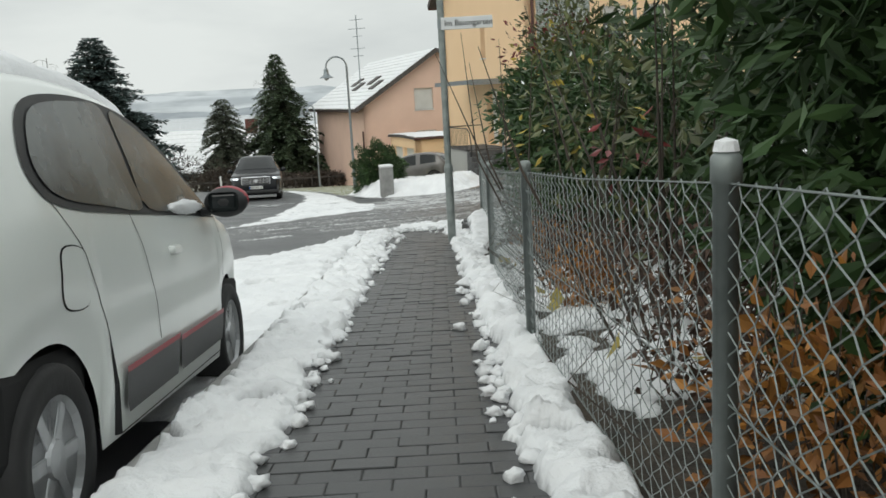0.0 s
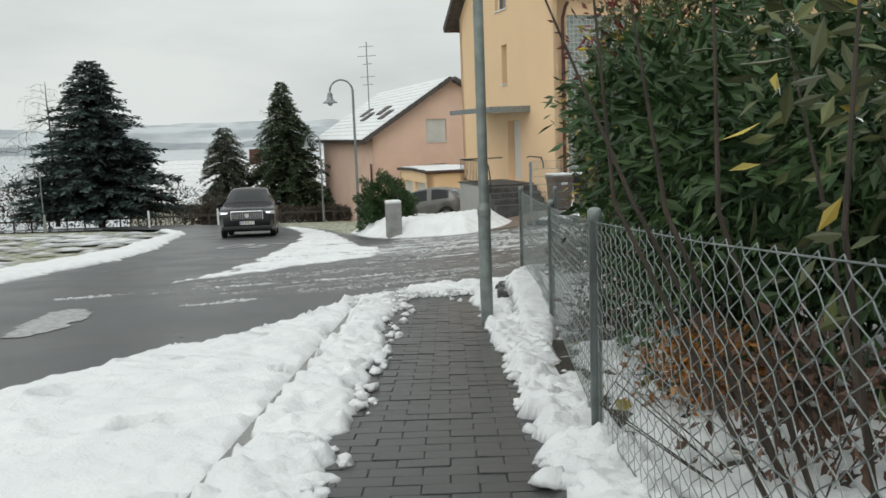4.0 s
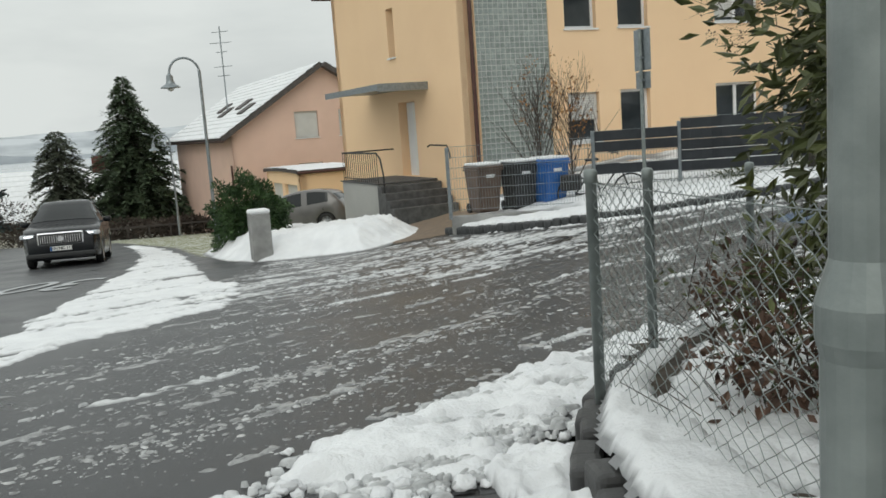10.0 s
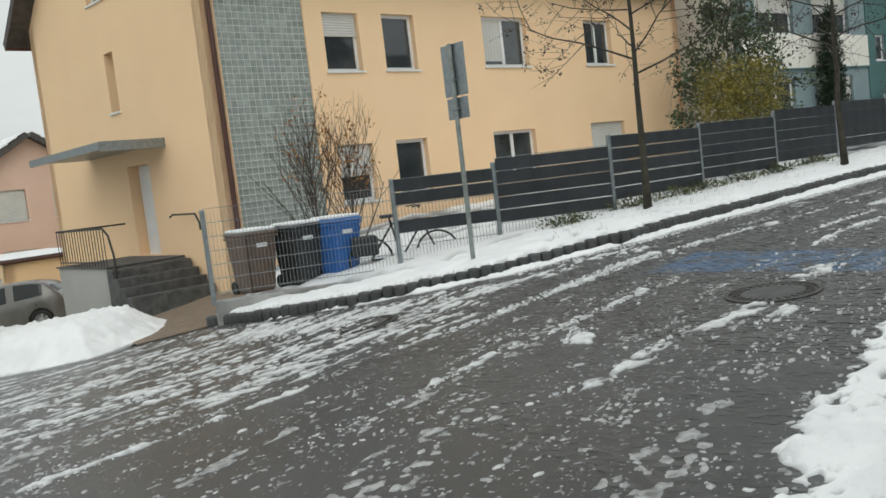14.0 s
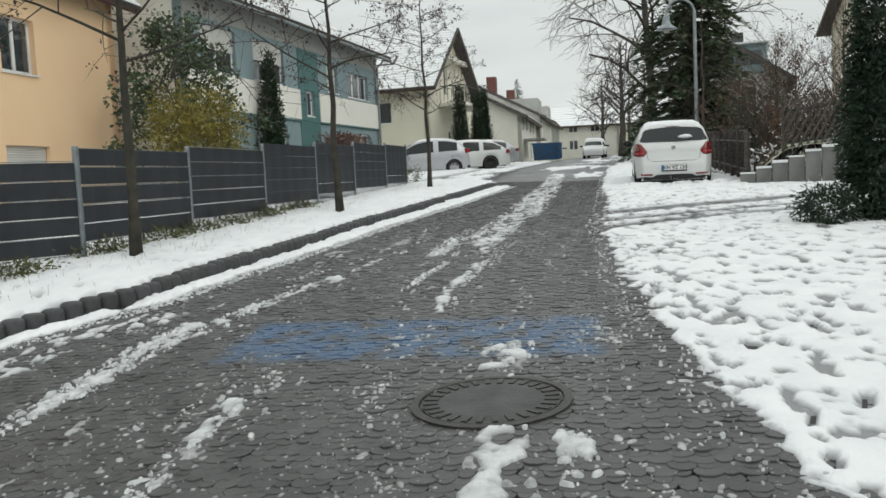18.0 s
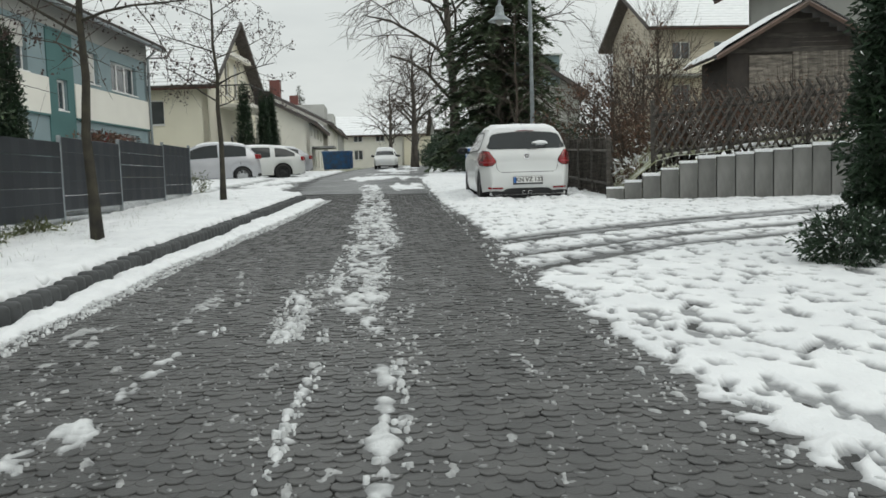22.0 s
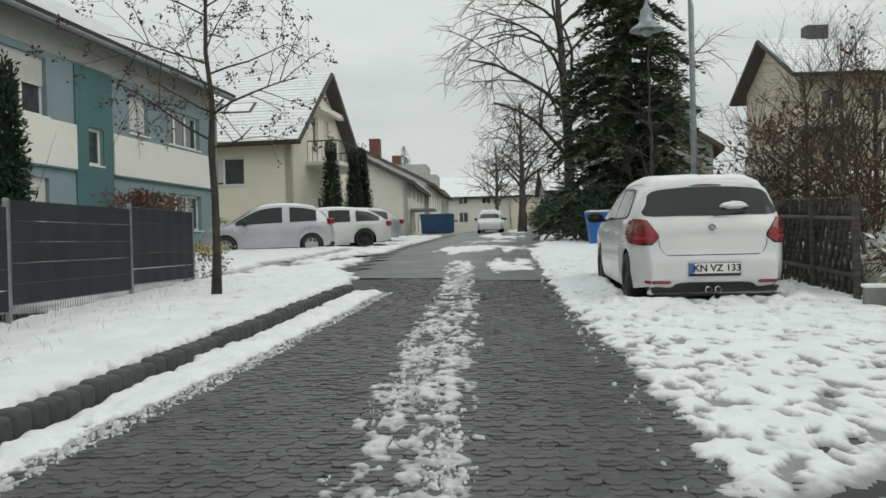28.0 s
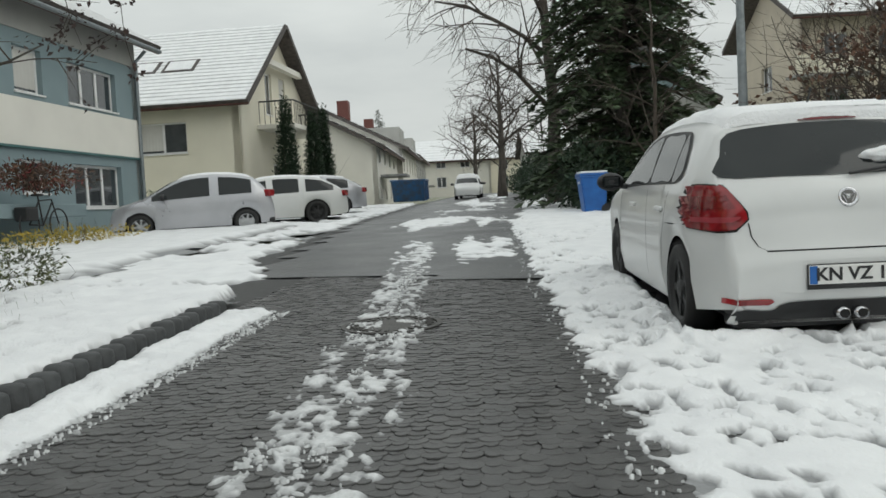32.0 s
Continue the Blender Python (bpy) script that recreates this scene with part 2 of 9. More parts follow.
M_black = mat("black_rubber", (0.022, 0.022, 0.023), (0.014, 0.014, 0.014), 12, 0.7, 0.15, 90)
M_plastic = mat("black_plastic", (0.022, 0.023, 0.024), (0.015, 0.015, 0.016), 10, 0.55, 0.05, 120)
M_dark = mat("dark_interior", (0.012, 0.012, 0.013), (0.008, 0.008, 0.008), 4, 0.9, 0, 10)
M_carw = mat("white_car_paint", (0.64, 0.65, 0.645), (0.60, 0.61, 0.605), 1.5, 0.3, 0, 10, coat=0.6, rvar=0.06)
M_cargw = mat("greenish_white_car_paint", (0.80, 0.83, 0.80), (0.76, 0.79, 0.765), 1.5, 0.32, 0, 10, coat=0.6, rvar=0.06)
M_cars = mat("silver_car_paint", (0.45, 0.455, 0.48), (0.40, 0.405, 0.43), 2, 0.3, 0, 10, metal=0.4, coat=0.6)
M_carb = mat("black_car_paint", (0.010, 0.012, 0.014), (0.007, 0.008, 0.010), 2, 0.22, 0, 10, spec=0.3, coat=0.0)
M_carg = mat("grey_car_paint", (0.16, 0.155, 0.15), (0.12, 0.118, 0.115), 2, 0.3, 0, 10, coat=0.6, metal=0.3)
M_cargl = mat("car_glass", (0.016, 0.02, 0.021), (0.010, 0.013, 0.014), 1.2, 0.05, 0, 5, spec=0.42, rvar=0.03, coat=0.0)
M_red = mat("red_lens", (0.30, 0.009, 0.014), (0.17, 0.005, 0.008), 8, 0.15, 0, 30, coat=0.8)
M_lens = mat("clear_lens", (0.55, 0.57, 0.6), (0.35, 0.37, 0.4), 14, 0.12, 0.2, 60, coat=0.8)
M_redt = mat("red_trim", (0.33, 0.035, 0.05), (0.28, 0.03, 0.04), 8, 0.4, 0, 30)
M_alloy = mat("alloy_rim", (0.45, 0.46, 0.47), (0.36, 0.37, 0.38), 10, 0.35, 0, 30, metal=0.6)
M_chrome = mat("chrome", (0.7, 0.7, 0.72), (0.6, 0.6, 0.62), 10, 0.15, 0, 30, metal=1.0)
M_plate = mat("number_plate", (0.74, 0.74, 0.72), (0.68, 0.68, 0.66), 8, 0.4, 0, 30)
M_blue = mat("blue_plastic", (0.02, 0.13, 0.42), (0.015, 0.10, 0.34), 5, 0.4, 0.08, 60)
M_brownp = mat("brown_plastic", (0.13, 0.085, 0.06), (0.09, 0.06, 0.045), 5, 0.45, 0.08, 60)
M_roadwhite = mat("road_marking", (0.52, 0.53, 0.54), (0.30, 0.31, 0.32), 4, 0.5, 0.3, 90)
M_anth = mat("anthracite_strip", (0.062, 0.070, 0.080), (0.046, 0.052, 0.060), 2.5, 0.5, 0.1, 90, rand=0.10)
M_iron = mat("cast_iron", (0.07, 0.066, 0.06), (0.04, 0.038, 0.035), 8, 0.5, 0.3, 90, metal=0.5)
M_copper = mat("brown_downpipe", (0.10, 0.045, 0.035), (0.07, 0.03, 0.025), 4, 0.5, 0.05, 40, metal=0.3)
M_gblock = mat("glass_block", (0.31, 0.345, 0.325), (0.20, 0.235, 0.22), 9, 0.12, 0.3, 14, coat=0.5, rand=0.15, dist=0.02)
M_leaf = mat("laurel_leaf", (0.052, 0.095, 0.030), (0.021, 0.048, 0.015), 3, 0.5, 0.0, 30, island=0.4, coat=0.0, spec=0.35)
M_leafy = mat("shrub_leaf", (0.10, 0.112, 0.034), (0.045, 0.056, 0.02), 3, 0.45, 0.0, 30, island=0.4)
M_yew = mat("yew_needles", (0.020, 0.045, 0.018), (0.010, 0.025, 0.011), 4, 0.6, 0, 30, island=0.4)
M_spruce = mat("spruce_needles", (0.12, 0.135, 0.095), (0.06, 0.072, 0.05), 2, 0.7, 0, 30, island=0.4)
M_fir = mat("fir_needles", (0.085, 0.12, 0.06), (0.04, 0.062, 0.034), 2, 0.7, 0, 30, island=0.4)
M_cedar = mat("cedar_needles", (0.075, 0.105, 0.10), (0.036, 0.058, 0.056), 2, 0.7, 0, 30, island=0.4)
M_yellowl = mat("yellow_leaf", (0.42, 0.31, 0.04), (0.25, 0.21, 0.04), 3, 0.55, 0, 30, island=0.35)
M_orangel = mat("orange_leaf", (0.40, 0.18, 0.03), (0.20, 0.08, 0.025), 3, 0.55, 0, 30, island=0.4)
M_brownl = mat("withered_leaf", (0.14, 0.075, 0.045), (0.06, 0.035, 0.025), 3, 0.7, 0, 30, island=0.45)
M_forsy = mat("forsythia_leaf", (0.27, 0.22, 0.035), (0.13, 0.125, 0.03), 3, 0.55, 0, 30, island=0.4)
M_fruit = mat("dried_fruit", (0.060, 0.036, 0.032), (0.028, 0.018, 0.017), 6, 0.7, 0, 30, island=0.4)
M_redl = mat("red_leaf", (0.20, 0.03, 0.03), (0.12, 0.02, 0.02), 3, 0.5, 0, 30, island=0.4)
M_twig = mat("twig", (0.075, 0.058, 0.045), (0.04, 0.031, 0.025), 8, 0.85, 0, 30)
M_grass = mat("grass", (0.10, 0.12, 0.04), (0.05, 0.065, 0.025), 3, 0.7, 0, 30, island=0.4)
M_brickr = mat("red_brick", (0.155, 0.055, 0.045), (0.10, 0.04, 0.033), 12, 0.8, 0.4, 40)
M_lamp = mat("lamp_glass", (0.6, 0.6, 0.56), (0.5, 0.5, 0.47), 5, 0.3, 0, 20, trans=0.3)
M_signw = mat("sign_white", (0.7, 0.71, 0.72), (0.64, 0.65, 0.66), 5, 0.4, 0, 20)
M_signk = mat("sign_black", (0.02, 0.02, 0.022), (0.015, 0.015, 0.015), 5, 0.5, 0, 20)
M_skip = mat("blue_skip_paint", (0.03, 0.12, 0.30), (0.05, 0.08, 0.14), 4, 0.55, 0.2, 30)
# the water's pale base colour has the sky's reflection painted in
M_water = mat("sky_toned_lake_water", (0.46, 0.49, 0.51), (0.41, 0.44, 0.46), 0.02, 0.22, 0.25, 0.8, stretch=(1, 3, 1), dist=0.3)
# hill and shore colours are paled towards blue-grey to paint in distance haze
M_hill = mat("hazed_far_hills", (0.62, 0.65, 0.68), (0.40, 0.43, 0.46), 0.006, 0.95, 0, 1, stretch=(1, 1, 6), lo=0.42, hi=0.56)
M_hill2 = mat("hazed_far_shore", (0.36, 0.39, 0.42), (0.25, 0.275, 0.30), 0.02, 0.95, 0, 1, stretch=(1, 1, 4))


# ---- building helpers ----
def smooth(a, b, x):
    t = np.clip((np.asarray(x, float) - a) / (b - a), 0, 1)
    return t * t * (3 - 2 * t)


def ground_z(x, y):
    """Height of the ground: the main street falls towards the lake, the side street climbs away from it."""
    x, y = np.asarray(x, float), np.asarray(y, float)
    z1 = 0.15 - 0.08 * np.minimum(y, 60) - 0.12 * np.clip(y - 60, 0, 40)
    s = x * 0.956 + y * 0.293
    z2 = -1.13 + 0.033 * (np.minimum(s, 42) - 6.9) + 0.02 * np.clip(s - 42, 0, 68)
    k = smooth(6, 16, y)
    w = smooth(-1.5, 7.5, x) * k + smooth(4, 9, x) * (1 - k)
    return z1 + (z2 - z1) * w


def gz(x, y):
    return float(ground_z(x, y))


def rnd(ix, iy, seed):
    h = np.sin(ix * 127.1 + iy * 311.7 + seed * 74.7) * 43758.5453
    return h - np.floor(h)


def vnoise(x, y, seed=0):
    ix, iy = np.floor(x), np.floor(y)
    fx, fy = x - ix, y - iy
    fx, fy = fx * fx * (3 - 2 * fx), fy * fy * (3 - 2 * fy)
    a, b = rnd(ix, iy, seed), rnd(ix + 1, iy, seed)
    c, d = rnd(ix, iy + 1, seed), rnd(ix + 1, iy + 1, seed)
    return (a + (b - a) * fx) * (1 - fy) + (c + (d - c) * fx) * fy


def fbm(x, y, seed=0, octaves=4):
    """Noise from -1 to 1."""
    v, amp, tot = 0, 1.0, 0
    for i in range(octaves):
        v = v + amp * (2 * vnoise(x * 2 ** i + 17.3 * i, y * 2 ** i - 9.1 * i, seed + i) - 1)
        tot += amp
        amp *= 0.5
    return v / tot


def poly_sd(x, y, pts):
    """Signed distance to a closed polygon, positive inside."""
    inside = np.zeros(x.shape, bool)
    d = np.full(x.shape, 1e9)
    n = len(pts)
    for i in range(n):
        (x1, y1), (x2, y2) = pts[i], pts[(i + 1) % n]
        dx, dy = x2 - x1, y2 - y1
        t = np.clip(((x - x1) * dx + (y - y1) * dy) / (dx * dx + dy * dy + 1e-9), 0, 1)
        d = np.minimum(d, (x - x1 - t * dx) ** 2 + (y - y1 - t * dy) ** 2)
        cross = ((y1 > y) != (y2 > y)) & (x < dx * (y - y1) / (dy if dy else 1e-9) + x1)
        inside ^= cross
    return np.where(inside, 1, -1) * np.sqrt(d)


def line_d(x, y, pts):
    """Distance to an open polyline."""
    d = np.full(x.shape, 1e9)
    for (x1, y1), (x2, y2) in zip(pts, pts[1:]):
        dx, dy = x2 - x1, y2 - y1
        t = np.clip(((x - x1) * dx + (y - y1) * dy) / (dx * dx + dy * dy + 1e-9), 0, 1)
        d = np.minimum(d, (x - x1 - t * dx) ** 2 + (y - y1 - t * dy) ** 2)
    return np.sqrt(d)


def mesh_np(name, verts, faces, material, flat=False):
    me = bpy.data.meshes.new(name)
    me.from_pydata([tuple(v) for v in np.asarray(verts).tolist()], [], np.asarray(faces).tolist() if isinstance(faces, np.ndarray) else faces)
    if material:
        me.materials.append(material)
    if not flat:
        me.polygons.foreach_set("use_smooth", [True] * len(me.polygons))
    me.update()
    return me


def grid_mesh(name, xs, ys, zfun, material, keep=None):
    """A height sheet over a grid, keeping the cells for which keep is true."""
    X, Y = np.meshgrid(xs, ys)
    Z = zfun(X, Y)
    nx, ny = len(xs), len(ys)
    idx = np.arange(nx * ny).reshape(ny, nx)
    q = np.stack([idx[:-1, :-1], idx[:-1, 1:], idx[1:, 1:], idx[1:, :-1]], -1).reshape(-1, 4)
    if keep is not None:
        k = keep(X, Y, Z)
        kc = (k[:-1, :-1] | k[:-1, 1:] | k[1:, 1:] | k[1:, :-1]).reshape(-1)
        q = q[kc]
    V = np.stack([X, Y, Z], -1).reshape(-1, 3)
    used = np.unique(q)
    re = np.zeros(len(V), int)
    re[used] = np.arange(len(used))
    return mesh_np(name, V[used], re[q], material)


def empty(name, m=None, **tags):
    ob = new(name)
    ob.empty_display_size = 0.2
    if m is not None:
        ob.matrix_basis = m
    return tagged(ob, **tags)


def part(name, bm, material, parent=None, label="", smooth_faces=False):
    """Links a bmesh (or mesh) as one mesh object under a thing or a part."""
    if isinstance(bm, bpy.types.Mesh):
        me = bm
    else:
        me = bpy.data.meshes.new(name)
        bm.to_mesh(me)
        bm.free()
        if smooth_faces:
            me.polygons.foreach_set("use_smooth", [True] * len(me.polygons))
    if material and not me.materials:
        me.materials.append(material)
    ob = new(name, me)
    if parent is not None:
        ob.parent = parent
    return tagged(ob, label=label)


def box(bm, x0, x1, y0, y1, z0, z1, bevel=0.0, m=None):
    vs = [bm.verts.new((x, y, z)) for z in (z0, z1) for y in (y0, y1) for x in (x0, x1)]
    fs = [(0, 2, 3, 1), (4, 5, 7, 6), (0, 1, 5, 4), (2, 6, 7, 3), (1, 3, 7, 5), (0, 4, 6, 2)]
    made = [bm.faces.new([vs[i] for i in f]) for f in fs]
    if bevel:
        es = list({e for f in made for e in f.edges})
        r = bmesh.ops.bevel(bm, geom=es, offset=bevel, segments=2, affect="EDGES", profile=0.5)
        vs = list({v for f in r["faces"] for v in f.verts} | {v for v in vs if v.is_valid})
    if m is not None:
        for v in vs:
            v.co = m @ v.co
    return vs


def bx(x0, x1, y0, y1, z0, z1, bevel=0.0):
    bm = bmesh.new()
    box(bm, x0, x1, y0, y1, z0, z1, bevel)
    return bm


def ring_tube(bm, pts, radii, sides=8, cap=True):
    """A tube through points with a radius at each."""
    pts = [Vector(p) for p in pts]
    rings = []
    side = None
    for i, p in enumerate(pts):
        d = (pts[min(i + 1, len(pts) - 1)] - pts[max(i - 1, 0)]).normalized()
        if side is None:
            side = d.cross(Vector((0.31, 0.17, 0.93)))
            if side.length < 1e-3:
                side = d.cross(Vector((1, 0, 0)))
        side = (side - d * side.dot(d)).normalized()
        up = d.cross(side)
        r = radii[i] if hasattr(radii, "__len__") else radii
        rings.append([bm.verts.new(p + r * (math.cos(2 * math.pi * k / sides) * side + math.sin(2 * math.pi * k / sides) * up)) for k in range(sides)])
    for a, b in zip(rings, rings[1:]):
        for k in range(sides):
            bm.faces.new((a[k], a[(k + 1) % sides], b[(k + 1) % sides], b[k]))
    if cap:
        bm.faces.new(rings[0][::-1])
        bm.faces.new(rings[-1])
    return rings


def tube(pts, radii, sides=8):
    bm = bmesh.new()
    ring_tube(bm, pts, radii, sides)
    return bm


def lathe(profile, sides=24, axis="z"):
    """A turned shape from (radius, height) pairs."""
    bm = bmesh.new()
    rings = []
    for r, h in profile:
        ring = []
        for k in range(sides):
            a = 2 * math.pi * k / sides
            p = (r * math.cos(a), r * math.sin(a), h)
            ring.append(bm.verts.new(p if axis == "z" else (p[0], p[2], p[1])))
        rings.append(ring)
    for a, b in zip(rings, rings[1:]):
        for k in range(sides):
            bm.faces.new((a[k], a[(k + 1) % sides], b[(k + 1) % sides], b[k]))
    for ring in (rings[0], rings[-1]):
        if (ring[0].co - ring[sides // 2].co).length > 1e-4:
            bm.faces.new(ring)
    bmesh.ops.recalc_face_normals(bm, faces=bm.faces)
    return bm


def prism(pts, z0, z1):
    bm = bmesh.new()
    a = [bm.verts.new((x, y, z0)) for x, y in pts]
    b = [bm.verts.new((x, y, z1)) for x, y in pts]
    bm.faces.new(a[::-1])
    bm.faces.new(b)
    n = len(pts)
    for i in range(n):
        bm.faces.new((a[i], a[(i + 1) % n], b[(i + 1) % n], b[i]))
    bmesh.ops.recalc_face_normals(bm, faces=bm.faces)
    return bm


def soup(name, quads, material):
    """A mesh of loose quads or triangles from an array (n, k, 3)."""
    q = np.asarray(quads)
    n, k = q.shape[:2]
    return mesh_np(name, q.reshape(-1, 3), np.arange(n * k).reshape(n, k), material, flat=True)


def text_mesh(words, size, material, m, parent, name="lettering", bold=0.0):
    cu = bpy.data.curves.new(name, "FONT")
    cu.body, cu.size, cu.extrude = words, size, 0.002
    cu.align_x, cu.align_y, cu.offset = "CENTER", "CENTER", bold
    ob = bpy.data.objects.new(name, cu)
    me = bpy.data.meshes.new_from_object(ob)
    me.materials.clear()
    me.materials.append(material)
    bpy.data.objects.remove(ob)
    o = part(name, me, material, parent)
    o.matrix_basis = m
    return o


# ---- ground, roads, snow ----
KERB_L = [(1.9, 25.3), (2.3, 24.2), (3.2, 22.9), (4.6, 21.95), (6.4, 21.65), (9.3, 22.2), (12.0, 22.85), (15.8, 23.6), (21.4, 24.75)]
EDGE_R = [(0.9, 13.9), (2.05, 15.3), (3.5, 16.3), (5.6, 17.3), (7.4, 17.96), (8.8, 18.45), (11.6, 19.4), (15.6, 20.4), (18.8, 21.25), (23.0, 22.4), (34.0, 25.2)]
FENCE_A, FENCE_D = Vector((7.67, 23.65)), Vector((0.967, 0.253))


def fence_pt(s):
    return FENCE_A.x + FENCE_D.x * s, FENCE_A.y + FENCE_D.y * s


def spaced(lo, hi, near, far, a, b):
    """Grid lines, near apart between a and b and growing outside."""
    out = list(np.arange(a, b + 1e-6, near))
    v, st = a, near
    while v > lo:
        st *= 1.35
        v -= min(st, far)
        out.insert(0, v)
    v, st = b, near
    while v < hi:
        st *= 1.35
        v += min(st, far)
        out.append(v)
    return np.array(out)


def lake_fall(x, y):
    return ground_z(x, y) - 0.14 - 0.3 * smooth(-8.2, -7.2, x) * smooth(-0.2, -0.9, x) * smooth(-4, -1, y) * smooth(11, 9, y) - 0.1 * np.clip(y - 62, 0, 60) * smooth(10, -10, x)


ground = new("ground", grid_mesh("ground", spaced(-1500, 1500, 0.8, 150, -12, 40), spaced(-900, 1800, 0.8, 150, -8, 50), lake_fall, None))
M_earth = mat("winter_earth", (0.20, 0.21, 0.11), (0.58, 0.59, 0.55), 4.0, 0.85, 0.8, 25, dist=0.04, lo=0.36, hi=0.56)
ground.data.materials.append(M_earth)
tagged(ground, "frozen winter ground with thin patchy snow over soil and grass", "ground", kind="structure")

P_ROAD = [(-6.4, -9), (-6.3, 5), (-6.4, 12), (-6.75, 20.7), (-7.4, 25), (-8.7, 30), (-10.6, 38), (-14, 46), (-20, 53), (-30, 57),
          (-30, 61), (-18, 58), (-9.5, 49), (-5, 37), (-3.6, 31), (-2.5, 27.5), (-1.6, 26.2), (0.3, 25.5), (1.9, 25.4), (2.3, 24.2), (3.2, 22.9), (3.4, 19),
          (3.2, 16.2), (2.2, 15.2), (1.0, 13.8), (0.3, 12.9), (-0.6, 12.35), (-1.04, 12.0), (-1.04, -9)]


def road_z(x, y):
    return ground_z(x, y) - (0.07 * smooth(12.4, 10.5, y) + 0.17 * smooth(1.0, 5.0, y) * smooth(8.5, 5.5, y)) * smooth(-0.9, -1.0, x)


road = new("road_main", grid_mesh("road_main", np.arange(-30, 3.7, 0.2), np.arange(-9, 61.2, 0.2), road_z, M_asphalt, lambda X, Y, Z: poly_sd(X, Y, P_ROAD) > 0))
tagged(road, "wet dark asphalt street running down towards the lake", "road", kind="structure")
P_ST2 = [(1.0, 13.9), (1.7, 19), (1.9, 25.0)] + KERB_L[1:] + [(23.0, 25.5), (34, 28.4), (60, 35), (110, 46), (110, 41), (60, 30), (34, 25.0)] + EDGE_R[-2:0:-1]
road2 = new("road_side", grid_mesh("road_side", np.arange(0.9, 110, 0.3), np.arange(13.5, 46, 0.3), lambda X, Y: ground_z(X, Y) - 0.012 - 0.05 * smooth(4.5, 2.4, X), M_joint,
                                   lambda X, Y, Z: poly_sd(X, Y, P_ST2) > -0.6))
tagged(road2, "bedding and asphalt of the side street between the paving stones", "road", kind="structure")
P_FAR = [(23.6, 22.3), (24.2, 25.8), (34, 28.6), (60, 35.2), (110, 46), (110, 41), (60, 30), (34, 25.0)]
road3 = new("road_far", grid_mesh("road_far", np.arange(23, 110, 0.4), np.arange(22, 46, 0.4), lambda X, Y: ground_z(X, Y) + 0.006, M_asphalt,
                                  lambda X, Y, Z: poly_sd(X, Y, P_FAR) > 0))
tagged(road3, "wet asphalt of the side street beyond the paving", "road", kind="structure")
P_WALK = [(-1.0, -6), (-1.0, 12.0), (-0.6, 12.35), (0.1, 12.6), (0.42, 12.4), (0.42, -6)]
walkway = new("pavement", grid_mesh("pavement", np.arange(-1.0, 0.45, 0.1), np.arange(-6, 12.7, 0.2), lambda X, Y: ground_z(X, Y) - 0.006, M_joint,
                                    lambda X, Y, Z: poly_sd(X, Y, P_WALK) > -0.02))
tagged(walkway, "bedding of the brick pavement beside the fence", "pavement", kind="structure")


